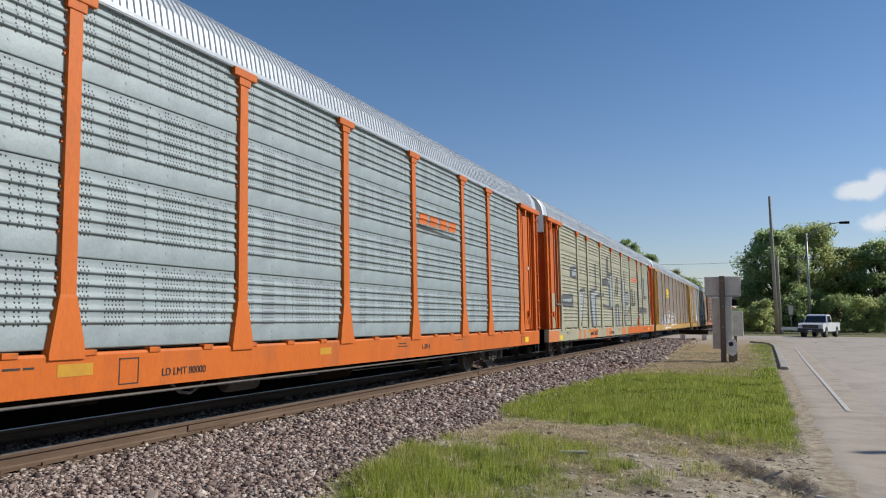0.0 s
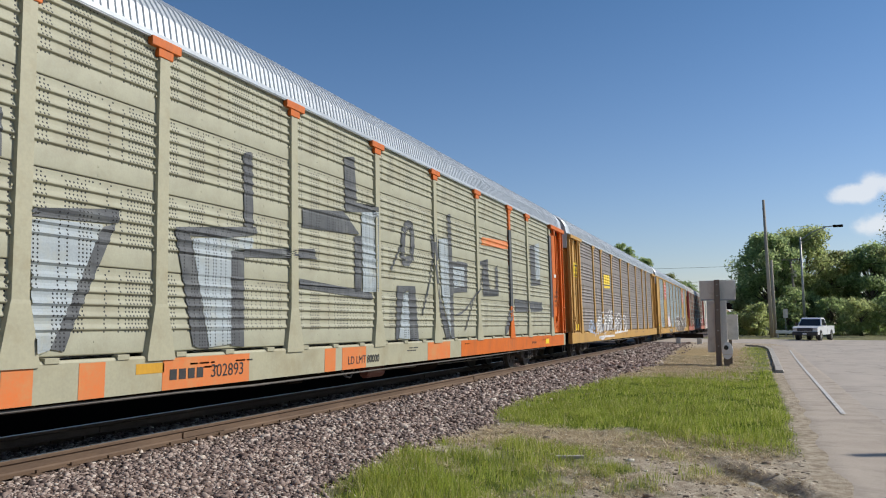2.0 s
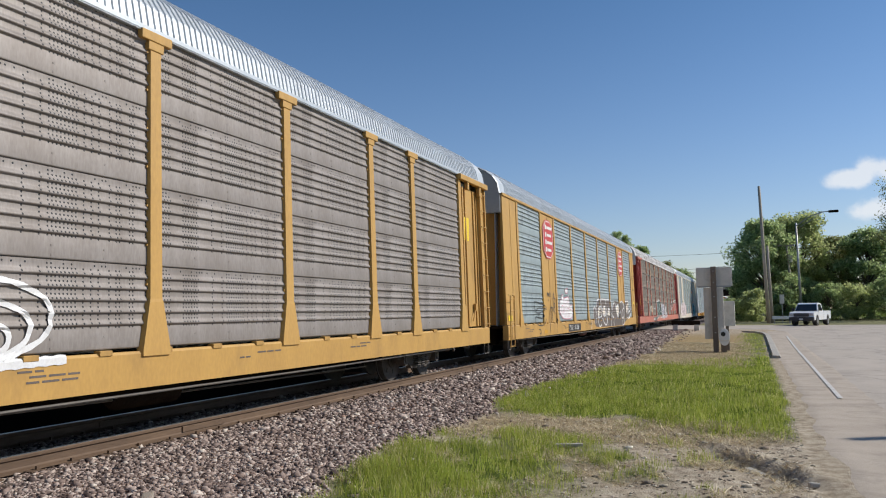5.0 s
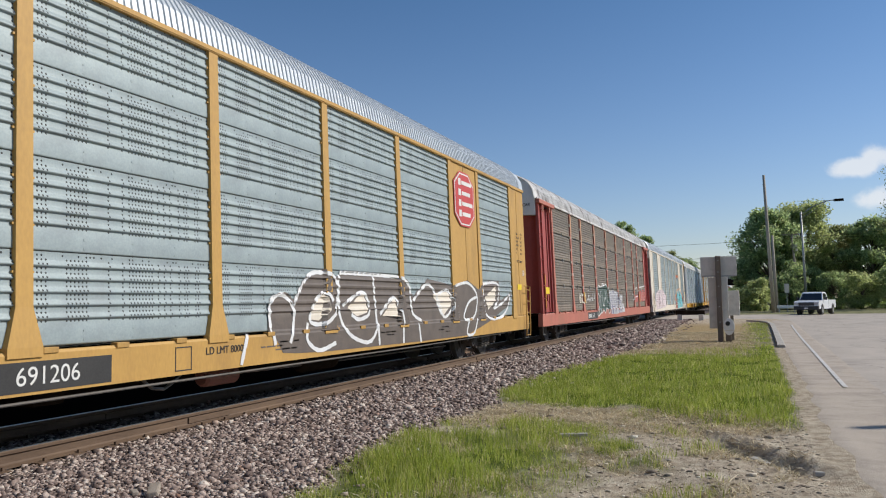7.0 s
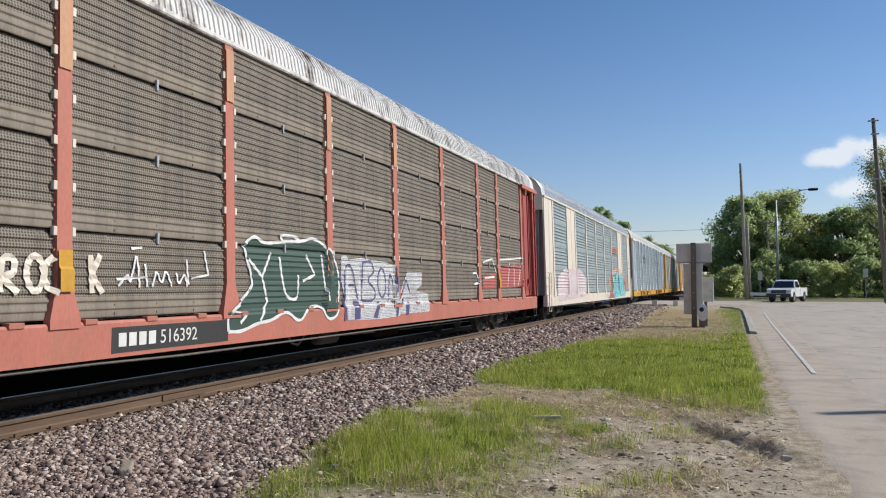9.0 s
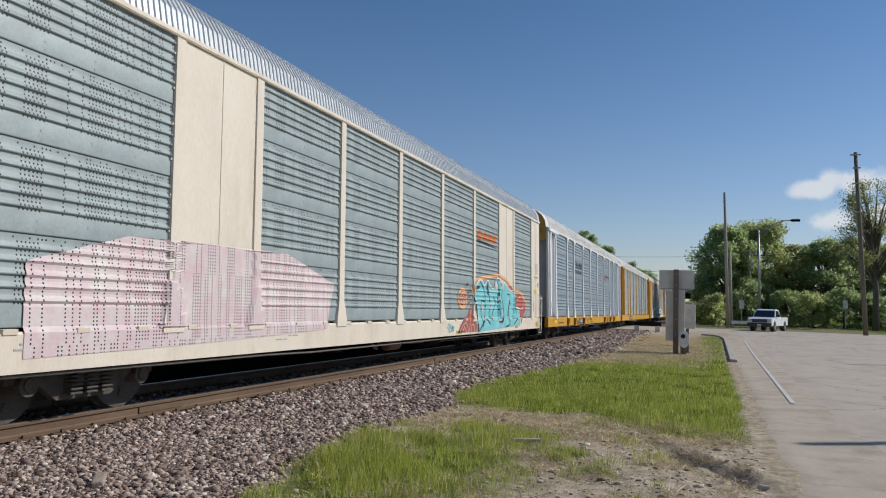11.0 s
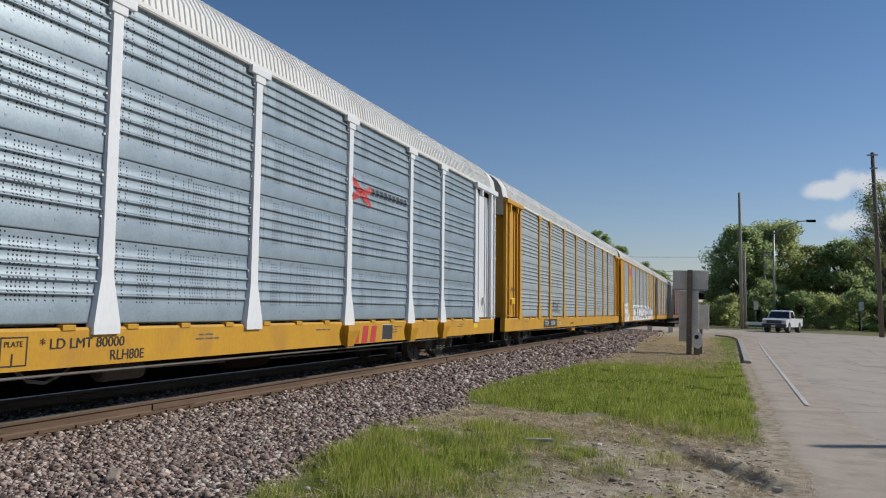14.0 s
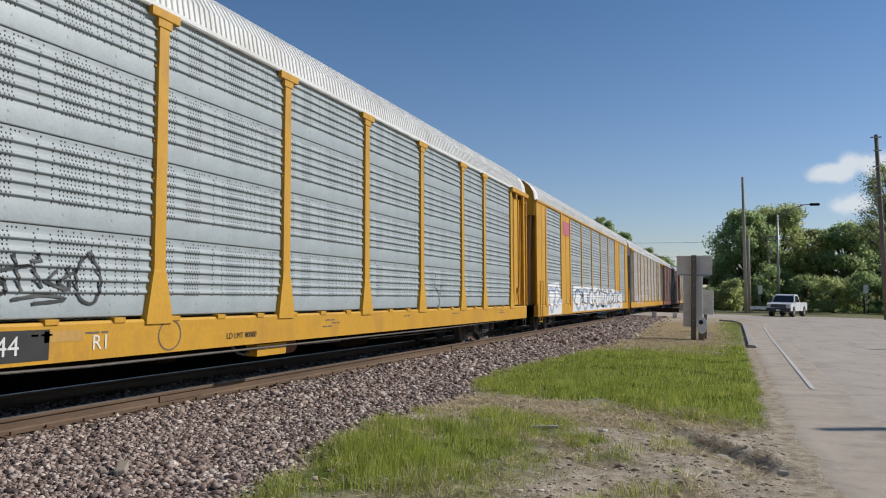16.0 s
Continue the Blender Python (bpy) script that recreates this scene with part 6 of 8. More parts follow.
for y in (p * 28.8 / L for p in POSTS[1:6]):
    paint(car4, "tan_touch_up", SALMON_PALE, fills=[[(y - 0.085, 4.0 - 0.2 * math.sin(y)), (y + 0.085, 4.0 - 0.2 * math.sin(y)), (y + 0.085, 4.9), (y - 0.085, 4.9)]], lift=0.002, label="pale touched-up paint")
for y in ((p + q) / 2 for p, q in zip(POSTS[:-1], POSTS[1:])):
    for k in (1, 2, 3):
        part("sheet_bracket", cached("sheet_bracket", GREY_PAINT, lambda: Build().box(0.0, 0.035, -0.018, 0.018, -0.09, 0.05, 0.006)), car4, at=pose(side_x(SHEET_Z0 + 0.978 * k) + 0.004, y, SHEET_Z0 + 0.978 * k))
for y in POSTS[1:-1]:
    for z in np.arange(2.05, 4.8, 0.49):
        part("post_clip", cached("post_clip", CREAM, lambda: Build().box(0.0, 0.05, -0.15, -0.1, -0.05, 0.05, 0.008).box(0.0, 0.05, 0.1, 0.15, -0.05, 0.05, 0.008)), car4, at=pose(side_x(z) + 0.01, y, float(z)))
part("yellow_strip", upright_strip(1.03, 1.1, 0.06, 0.066, 1.25, 2.4).mesh("yellow_strip", YELLOW), car4, "yellow reflective strip", pose(SIDE - 0.03, 0, 0))
plate_on(car4, "yellow_label", 1.25, 1.95, 1.75, 1.98, LABEL_YELLOW, SIDE - 0.1, 0.01)
lettering(car4, "516392", 0, 0, 0.17, WHITE_LETTER, name="end_number", turn=pose(0.3, 0.36, 4.1, 90, 0, 0))

# ---- car 5
paint(car5, "graffiti_fill", BRICK_SPRAY, fills=[[(17.12, 0.69), (17.33, 0.91), (17.65, 1.08), (18.02, 1.15), (18.42, 1.53), (18.5, 1.1), (18.81, 1.05), (18.85, 0.69)], [(17.92, 1.69), (17.87, 1.55), (17.71, 1.46), (17.51, 1.45), (17.35, 1.53), (17.28, 1.65), (17.32, 1.78), (17.47, 1.87), (17.67, 1.89), (17.84, 1.82), (17.92, 1.69)], [(23.57, 1.87), (24.31, 1.98), (25.28, 1.68), (25.22, 1.34), (24.72, 1.08), (24.45, 0.83), (24.25, 1.41), (23.63, 1.4)], [(22.6, 2.23), (23.09, 2.22), (23.38, 2.0), (22.79, 2.02)]], label="brick red graffiti cloud")
paint(car5, "graffiti_glow", PEACH_SPRAY, strokes=[[(17.97, 1.69), (17.93, 1.55), (17.8, 1.45), (17.62, 1.41), (17.43, 1.44), (17.29, 1.53), (17.23, 1.65), (17.27, 1.78), (17.39, 1.88), (17.56, 1.93), (17.75, 1.91), (17.91, 1.82), (17.97, 1.69)], [(18.51, 1.86), (18.81, 2.24), (19.37, 2.34), (20.16, 2.39), (21.19, 2.52), (22.11, 2.44), (22.84, 2.25)], [(23.38, 2.02), (24.3, 2.07), (25.39, 1.69), (25.23, 1.25)]], width=0.1, lift=0.003, label="orange sprayed halo")
paint(car5, "graffiti_fill", CYAN_SPRAY, fills=[[(18.91, 0.68), (18.8, 1.54), (18.54, 1.56), (18.67, 1.92), (18.83, 2.13), (19.19, 2.25), (19.48, 2.25), (19.71, 2.03), (20.17, 2.33), (20.34, 2.1), (20.86, 1.98), (21.2, 2.4), (21.47, 2.36), (21.65, 2.03), (22.05, 2.32), (22.7, 2.02), (23.38, 1.98), (23.63, 1.4), (24.19, 1.41), (24.26, 0.79), (23.02, 0.77), (22.23, 0.75), (20.35, 0.71), (19.17, 0.67)]], lift=0.005, label="cyan wild-style graffiti fill")
paint(car5, "graffiti_letters", BLACK_SPRAY, strokes=[[(18.84, 2.05), (19.26, 2.05), (19.21, 2.01), (18.76, 1.96), (18.53, 1.59), (19.0, 1.58), (18.61, 1.38), (19.02, 1.34), (18.96, 0.93), (19.08, 0.68)], [(19.29, 2.23), (19.72, 2.0), (19.87, 1.58), (19.57, 1.64), (19.4, 1.63), (19.36, 1.16), (19.58, 0.92)], [(19.87, 1.58), (19.81, 1.19), (19.54, 0.83)], [(20.17, 2.31), (19.98, 2.02), (20.35, 1.79), (20.25, 1.63), (20.54, 1.6), (20.16, 1.16), (20.73, 1.03)], [(20.7, 1.8), (21.03, 1.62), (20.59, 1.16)], [(21.2, 2.37), (21.45, 2.1), (21.22, 1.63), (21.52, 1.02)], [(22.05, 2.3), (21.64, 1.85), (22.05, 1.3), (21.92, 0.95), (21.39, 0.96)], [(22.48, 1.89), (22.91, 1.92), (22.57, 1.16), (22.92, 0.86), (22.23, 0.77)]], width=0.055, lift=0.009, label="black graffiti outlines")
paint(car5, "graffiti_letters", BLACK_SPRAY, strokes=[[(23.48, 1.94), (23.38, 1.32), (24.04, 1.08), (23.35, 0.85)], [(19.17, 0.7), (19.82, 1.1), (20.33, 0.91)], [(22.93, 1.54), (22.74, 1.68), (22.49, 1.16)]], width=0.055, lift=0.009, label="black graffiti outlines")
paint(car5, "graffiti_shadow", BLACK_SPRAY, fills=[[(19.98, 2.05), (20.17, 2.28), (20.29, 1.78), (20.08, 1.84)], [(21.24, 1.83), (21.4, 2.1), (21.48, 1.64), (21.3, 1.53)], [(21.57, 0.99), (21.87, 1.16), (21.99, 0.98), (21.72, 0.88)], [(18.89, 0.93), (19.1, 0.93), (19.15, 0.69), (18.93, 0.68)], [(19.77, 1.52), (19.95, 1.46), (19.81, 1.34)]], lift=0.008)
paint(car5, "graffiti_letters", WHITE_SPRAY, strokes=[[(18.54, 1.56), (18.67, 1.95), (19.18, 2.27), (19.53, 2.28), (19.73, 2.06), (20.17, 2.35), (20.39, 2.11), (20.86, 1.99), (21.17, 2.44), (21.5, 2.41), (21.65, 2.04), (22.12, 2.36), (22.78, 2.04), (23.43, 2.02), (23.66, 1.43), (24.24, 1.44), (24.32, 0.79)], [(18.91, 0.68), (18.8, 1.54), (18.54, 1.56)]], width=0.05, lift=0.011)
paint(car5, "graffiti_block", LINE_PAINT, fills=[[(19.41, 1.54), (19.58, 1.56), (19.62, 1.32), (19.47, 1.3)], [(20.31, 1.58), (20.48, 1.6), (20.5, 1.38), (20.31, 1.4)], [(21.51, 1.5), (21.68, 1.52), (21.69, 1.19), (21.53, 1.17)], [(21.02, 2.23), (21.24, 2.27), (21.24, 2.03), (21.02, 2.03)], [(21.73, 2.28), (21.99, 2.32), (21.96, 2.05), (21.75, 2.03)], [(18.53, 1.83), (18.72, 1.86), (18.73, 1.65), (18.6, 1.63)]], lift=0.012, label="cream graffiti block")
paint(car5, "graffiti_line", CREAM, strokes=[[(17.84, 1.68), (17.8, 1.58), (17.68, 1.51), (17.53, 1.51), (17.41, 1.56), (17.35, 1.66), (17.39, 1.76), (17.5, 1.82), (17.65, 1.83), (17.78, 1.78), (17.84, 1.68)], [(17.73, 1.68), (17.7, 1.59), (17.6, 1.55), (17.5, 1.58), (17.45, 1.66), (17.48, 1.75), (17.58, 1.79), (17.68, 1.76), (17.73, 1.68)], [(17.42, 1.64), (17.58, 1.72), (17.67, 1.58), (17.77, 1.71)], [(17.28, 0.7), (17.53, 0.91), (17.88, 1.0), (18.07, 0.69)], [(17.48, 0.69), (17.68, 0.86), (17.88, 0.7)], [(18.14, 0.71), (18.19, 1.0), (18.39, 1.37)], [(18.34, 0.71), (18.36, 0.94), (18.61, 0.88), (18.63, 0.71)]], width=0.025, lift=0.008)
paint(car5, "graffiti_line", CREAM, strokes=[[(25.03, 1.63), (24.88, 1.45), (24.49, 1.37), (24.09, 1.44), (23.92, 1.6), (24.05, 1.78), (24.43, 1.87), (24.84, 1.81), (25.03, 1.63)]], width=0.025, lift=0.008)
paint(car5, "graffiti_tag", BLACK_SPRAY, strokes=[[(17.96, 2.07), (18.05, 2.13), (18.13, 2.09), (18.04, 2.04), (17.96, 2.07)], [(17.94, 1.82), (18.3, 1.86)], [(18.11, 1.91), (18.15, 1.76)], [(18.0, 1.67), (18.27, 1.74), (18.36, 1.63)], [(18.04, 1.54), (18.41, 1.59)], [(18.24, 2.0), (18.4, 1.69)]], width=0.025, lift=0.004)
paint(car5, "graffiti_small", CYAN_SPRAY, strokes=[[(16.28, 0.92), (16.41, 0.98), (16.35, 0.76), (16.49, 0.74)], [(16.49, 0.95), (16.56, 0.73), (16.64, 0.93), (16.69, 0.75)]], width=0.05, lift=0.004, label="small cyan graffiti letters")
paint(car5, "graffiti_small", CYAN_SPRAY, fills=[[(16.13, 0.88), (16.28, 0.89), (16.32, 0.81)], [(16.61, 0.89), (16.83, 0.89), (16.72, 0.73)]], width=0.05, lift=0.004, label="small cyan graffiti letters")
logo_stripe(car5, 18.9, 3.55)
lettering(car5, "BI", 27.3, 2.3, 0.25, BLACK_PAINT, SIDE - 0.05)
lettering(car5, "DECK CLEARANCE", 26.74, 2.65, 0.09, BLACK_PAINT, SIDE - 0.05, squeeze=0.78)
for rowi in range(5):
    text_bars(car5, 26.9, 3.2 - rowi * 0.09, [0.16, 0.1, 0.14], 0.04, GREY_PAINT, SIDE - 0.065)
plate_on(car5, "notice_plate", 26.85, 27.2, 2.02, 2.2, LABEL_YELLOW, SIDE - 0.035, 0.004)
plate_on(car5, "yellow_patch", 26.9, 27.3, 0.7, 0.9, YELLOW)
plate_on(car5, "yellow_patch", 23.6, 23.95, 0.7, 0.8, YELLOW)
plate_on(car5, "yellow_patch", 17.0, 17.5, 0.66, 0.76, YELLOW)
part("end_tag", (lambda b: ([ribbon(b, s_, 0.03) for s_ in ([(26.95, 1.9), (27.0, 1.7), (27.2, 1.75)], [(27.05, 1.6), (27.25, 1.7), (27.4, 1.5), (27.2, 1.45)], [(27.5, 1.7), (27.45, 1.3), (27.55, 1.45)])], link_mesh("end_tag", [(SIDE - 0.02, v[1], v[2]) for v in b.v], b.f, BLACK_SPRAY))[1])(Build()), car5)
small_print(car5, GREY_PAINT, 5)

paint(car5, "graffiti_faded", PINK_PALE, fills=[[(3.17, 1.8), (4.66, 2.21), (8.21, 2.25), (9.88, 1.79), (9.59, 0.95), (5.62, 0.82), (3.16, 0.78)]], lift=0.003, label="faded pink graffiti cloud")

# ---- car 6
paint(car6, "emblem_bar", NAVY, [[(7.7, 3.95), (8.6, 3.85)], [(7.8, 3.82), (8.6, 3.75)], [(7.95, 3.7), (8.6, 3.66)]], [[(8.75, 3.62), (9.2, 3.62), (9.3, 3.95), (8.85, 3.95)], [(9.35, 3.62), (9.8, 3.62), (9.85, 3.95), (9.4, 3.95)]], 0.07, label="dark emblem bars", fine="ribbed")
paint(car6, "emblem_bar", NAVY, fills=[[(7.75, 3.36), (9.85, 3.36), (9.85, 3.48), (7.75, 3.48)]], label="dark name bar", fine="ribbed")
paint(car6, "red_emblem", RED_SIGN, [[(18.75, 3.85), (19.6, 3.38)], [(18.75, 3.45), (19.65, 3.72)]], width=0.14, label="red crossed emblem", fine="ribbed")
for i in range(9):
    paint(car6, "name_bar", NAVY, fills=[[(19.62 + i * 0.205, 3.62), (19.76 + i * 0.205, 3.62), (19.78 + i * 0.205, 3.76), (19.64 + i * 0.205, 3.76)]], fine="ribbed")
plate_on(car6, "number_panel", 8.0, 10.1 - 0.0, 0.68, 0.96, BLACK_PAINT, SIDE + 0.005, label="black number panel")
lettering(car6, "708276", 9.0, 0.74, 0.25, WHITE_LETTER, SIDE + 0.012)
lettering(car6, "TTGX", 8.1, 0.74, 0.25, WHITE_LETTER, SIDE + 0.012)
for y0, w in ((18.9, 0.3), (19.27, 0.3), (19.64, 0.3)):
    paint(car6, "red_emblem", RED_SIGN, fills=[[(y0, 0.64), (y0 + w * 0.8, 0.64), (y0 + w, 0.97), (y0 + w * 0.2, 0.97)]], label="slanted red emblem block", fine="ribbed")
plate_on(car6, "data_plate", 20.2, 20.7, 0.68, 0.98, BLACK_PAINT, SIDE + 0.005)
frame_mark(car6, 20.19, 0.67, 0.52, 0.32, WHITE_LETTER)
plate_on(car6, "warning_label", 26.2, 26.55, 0.82, 0.95, LABEL_YELLOW)
plate_on(car6, "warning_label", 2.1, 2.5, 0.8, 0.93, LABEL_YELLOW)
frame_mark(car6, 11.5, 0.68, 0.32, 0.3, BLACK_PAINT)
lettering(car6, "PLATE", 11.54, 0.88, 0.08, BLACK_PAINT)
lettering(car6, "J", 11.62, 0.71, 0.15, BLACK_PAINT)
lettering(car6, "* LD LMT 80000", 11.95, 0.84, 0.16, BLACK_PAINT, squeeze=1.1)
lettering(car6, "RLH80E", 12.9, 0.68, 0.17, BLACK_PAINT)
lettering(car6, "INTERMEDIATE TRAINLINE HOSE", 2.9, 0.76, 0.09, BLACK_PAINT)
lettering(car6, "708276", 0, 0, 0.2, BLACK_PAINT, name="end_number", turn=pose(0.15, 0.36, 3.95, 90, 0, 0))
small_print(car6, BROWN_SPRAY, 6)

# ---- car 7
paint(car7, "graffiti_tag", BLACK_SPRAY, [[(7.99, 1.7), (7.76, 1.59), (8.07, 1.49), (8.05, 1.34), (7.78, 1.32)], [(8.14, 1.77), (8.23, 1.38)], [(8.0, 1.59), (8.34, 1.66)], [(8.37, 1.63), (8.48, 1.42)], [(8.41, 1.78), (8.47, 1.7), (8.34, 1.7)], [(8.67, 1.61), (8.51, 1.5), (8.77, 1.4)], [(8.8, 1.67), (8.85, 1.38), (8.64, 1.5), (8.92, 1.61)], [(8.13, 1.3), (8.52, 1.36), (8.86, 1.3), (8.37, 1.26)], [(9.09, 1.84), (8.89, 1.63), (8.94, 1.3), (9.18, 1.23), (9.28, 1.55), (9.09, 1.84)]], width=0.035, lift=0.004, label="black marker tag")
paint(car7, "graffiti_tag", BLACK_SPRAY, [[(19.6, 1.9), (19.5, 1.6), (19.75, 1.5), (19.9, 1.2), (19.7, 1.1)], [(20.0, 1.7), (19.9, 1.4)]], width=0.03)
plate_on(car7, "number_panel", 6.12, 8.6, 0.67, 0.99, BLACK_PAINT, label="black number panel")
lettering(car7, "981744", 7.4, 0.74, 0.28, WHITE_LETTER, SIDE + 0.008)
lettering(car7, "TTGX", 6.28, 0.74, 0.28, WHITE_LETTER, SIDE + 0.008)
lettering(car7, "900456", 1.5, 1.98, 0.17, BLACK_PAINT, SIDE - 0.07, squeeze=0.9)
plate_on(car7, "notice_plate", 1.5, 2.1, 1.55, 1.75, LABEL_YELLOW, SIDE - 0.09, 0.004)
lettering(car7, "R1", 9.12, 0.74, 0.24, WHITE_LETTER)
ring7 = [(10.36 + 0.2 * math.cos(a), 0.85 + 0.19 * math.sin(a)) for a in (2 * math.pi * k / 24 for k in range(25))]
paint(car7, "round_mark", BROWN_SPRAY, [ring7], width=0.02)
lettering(car7, "LD LMT 80000", 11.5, 0.74, 0.12, BLACK_PAINT)
plate_on(car7, "yellow_tank", 12.4, 13.2, 0.42, 0.6, YELLOW, SIDE - 0.3, 0.2)
plate_on(car7, "dark_patch", 8.5, 9.0, 0.85, 0.97, TAN)
small_print(car7, BROWN_SPRAY, 7)

# ---- car 8 and the far ones
paint(car8, "graffiti_fill", WHITE_SPRAY, fills=[[(2.8, 0.66), (2.9, 1.9), (4.8, 2.0), (5.2, 1.6), (5.3, 0.66)], [(7.6, 0.7), (8.0, 1.9), (14, 1.95), (20, 1.9), (24.5, 1.7), (24.5, 0.7)]], label="white graffiti blocks")
paint(car8, "graffiti_letters", BLUE_SPRAY, loops(8, 24, 0.8, 1.8, 8, 81) + loops(3.0, 5.0, 0.9, 1.8, 2, 82), width=0.16, lift=0.006, label="blue graffiti lines")
paint(car8, "graffiti_letters", BLACK_SPRAY, loops(8.2, 24, 0.9, 1.75, 9, 84), width=0.08, lift=0.009)
paint(car8, "pink_sign", PINK_SPRAY, fills=[[(5.8, 4.1), (7.1, 4.1), (7.1, 4.7), (5.8, 4.7)]])
paint(car9, "graffiti_letters", LILAC_SPRAY, loops(4, 9, 0.9, 1.6, 4, 91), width=0.1)

for c, hood_text in ((car1, BLACK_PAINT), (car4, BLACK_PAINT), (car6, BLACK_PAINT)):
    lettering(c, "EXCESS HEIGHT CAR", 0, 0, 0.17, hood_text, name="hood_lettering", turn=pose(-0.25, 0.545, 4.75, 90, 0, 0), squeeze=0.85)
lettering(car1, "302893", 0, 0, 0.2, BLACK_PAINT, name="end_number", turn=pose(0.45, 0.36, 4.12, 90, 0, 0), squeeze=0.9)

# ------------------------------------------------------------------ loose stones and grass
def stone_shape(seed):
    """A crushed chip: a box with knocked corners and one face split to a ridge."""
    r = np.random.default_rng(seed)
    v = np.array([(x, y, z) for z in (-1, 1) for y in (-1, 1) for x in (-1, 1)], dtype=float)
    v *= r.uniform(0.45, 1.2, (8, 3)) * np.array([1.15, 0.8, 0.6])
    v = np.concatenate([v, [[r.uniform(-0.4, 0.4), r.uniform(-0.3, 0.3), r.uniform(0.7, 0.95)], [0, 0, -0.6]]])
    f = [(4, 5, 8), (5, 7, 8), (7, 6, 8), (6, 4, 8), (0, 9, 1), (1, 9, 3), (3, 9, 2), (2, 9, 0)]
    for a, b_, c, d in ((0, 1, 5, 4), (1, 3, 7, 5), (3, 2, 6, 7), (2, 0, 4, 6)):
        f += [(a, b_, c), (a, c, d)]
    return v, np.array(f)


def island_material(name, stops, rough=0.85, fine=70.0):
    """Each loose piece takes its own tone; fine grain over it."""
    m = bpy.data.materials.new(name)
    m.use_nodes = True
    nt = m.node_tree
    bs = nt.nodes["Principled BSDF"]
    geo = nt.nodes.new("ShaderNodeNewGeometry")
    r = nt.nodes.new("ShaderNodeValToRGB")
    while len(r.color_ramp.elements) < len(stops):
        r.color_ramp.elements.new(0.5)
    for e, (p, c) in zip(r.color_ramp.elements, stops):
        e.position, e.color = p, (*c, 1)
    nt.links.new(geo.outputs["Random Per Island"], r.inputs[0])
    n = nt.nodes.new("ShaderNodeTexNoise")
    n.inputs["Scale"].default_value, n.inputs["Detail"].default_value = fine, 4
    tc = nt.nodes.new("ShaderNodeTexCoord")
    nt.links.new(tc.outputs["Object"], n.inputs["Vector"])
    mr = nt.nodes.new("ShaderNodeMapRange")
    mr.inputs["From Min"].default_value, mr.inputs["From Max"].default_value, mr.inputs["To Min"].default_value, mr.inputs["To Max"].default_value = 0.3, 0.7, 0.7, 1.25
    nt.links.new(n.outputs["Fac"], mr.inputs["Value"])
    mx = nt.nodes.new("ShaderNodeMix")
    mx.data_type, mx.blend_type = "RGBA", "MULTIPLY"
    mx.inputs[0].default_value = 1.0
    nt.links.new(r.outputs[0], mx.inputs[6])
    nt.links.new(mr.outputs["Result"], mx.inputs[7])
    nt.links.new(mx.outputs[2], bs.inputs["Base Color"])
    bs.inputs["Roughness"].default_value = rough
    bs.inputs["Specular IOR Level"].default_value = 0.3
    return m


STONES = island_material("crushed_ballast_stone", [(0.0, (0.07, 0.05, 0.045)), (0.25, (0.17, 0.12, 0.1)), (0.55, (0.3, 0.225, 0.19)), (0.82, (0.43, 0.34, 0.29)), (0.97, (0.62, 0.54, 0.46)), (1.0, (0.28, 0.15, 0.1))])


def scatter_stones():
    base = [stone_shape(k) for k in range(9)]
    pts = []
    for y0, y1, dens, size in ((2.5, 9, 2000, 0.0165), (9, 15, 1050, 0.02), (15, 26, 520, 0.026), (26, 58, 170, 0.036)):
        n = int((y1 - y0) * 4.6 * dens)
        x, y = rng.uniform(-8.9, -3.4, n), rng.uniform(y0, y1, n)
        edge = x - ballast_edge(y)
        keep = (rng.uniform(0, 1, n) < smooth01(0.35, -0.25, edge)) | ((rng.uniform(0, 1, n) < 0.02) & (edge < 1.4))
        near_rail = (np.abs(x - (TRACK_X + 0.7525)) < 0.11) | (x < -8.9)
        keep &= ~near_rail
        pts.append(np.stack([x[keep], y[keep], rng.lognormal(math.log(size), 0.32, keep.sum())], 1))
    p = np.concatenate(pts)
    n = len(p)
    out_v, out_f = [], []
    ang = rng.uniform(0, 2 * math.pi, (n, 3))
    for k, (bv, bf) in enumerate(base):
        idx = np.arange(k, n, len(base))
        c, s_ = np.cos(ang[idx]), np.sin(ang[idx])
        v = bv[None] * p[idx, 2][:, None, None]
        x, y, z = v[..., 0], v[..., 1], v[..., 2]
        tilt = (ang[idx, 1] - math.pi) * 0.32
        ct, st = np.cos(tilt)[:, None], np.sin(tilt)[:, None]
        y, z = y * ct - z * st, y * st + z * ct
        cz, sz = c[:, :1], s_[:, :1]
        x, y = x * cz - y * sz, x * sz + y * cz
        g = ground_z(p[idx, 0], p[idx, 1]) + p[idx, 2] * 0.25 + rng.uniform(-0.5, 0.35, len(idx)) * p[idx, 2]
        v = np.stack([x + p[idx, 0][:, None], y + p[idx, 1][:, None], z + g[:, None]], -1)
        o = sum(len(a) for a in out_v)
        out_v.append(v.reshape(-1, 3))
        out_f.append((bf[None] + (np.arange(len(idx)) * 10)[:, None, None] + o).reshape(-1, 3))
    tagged(new("ballast_stones", quads_mesh("ballast_stones", np.concatenate(out_v), np.concatenate(out_f), STONES)), "grey and mauve crushed ballast stones beside the rail", "ballast", kind="stuff")


scatter_stones()


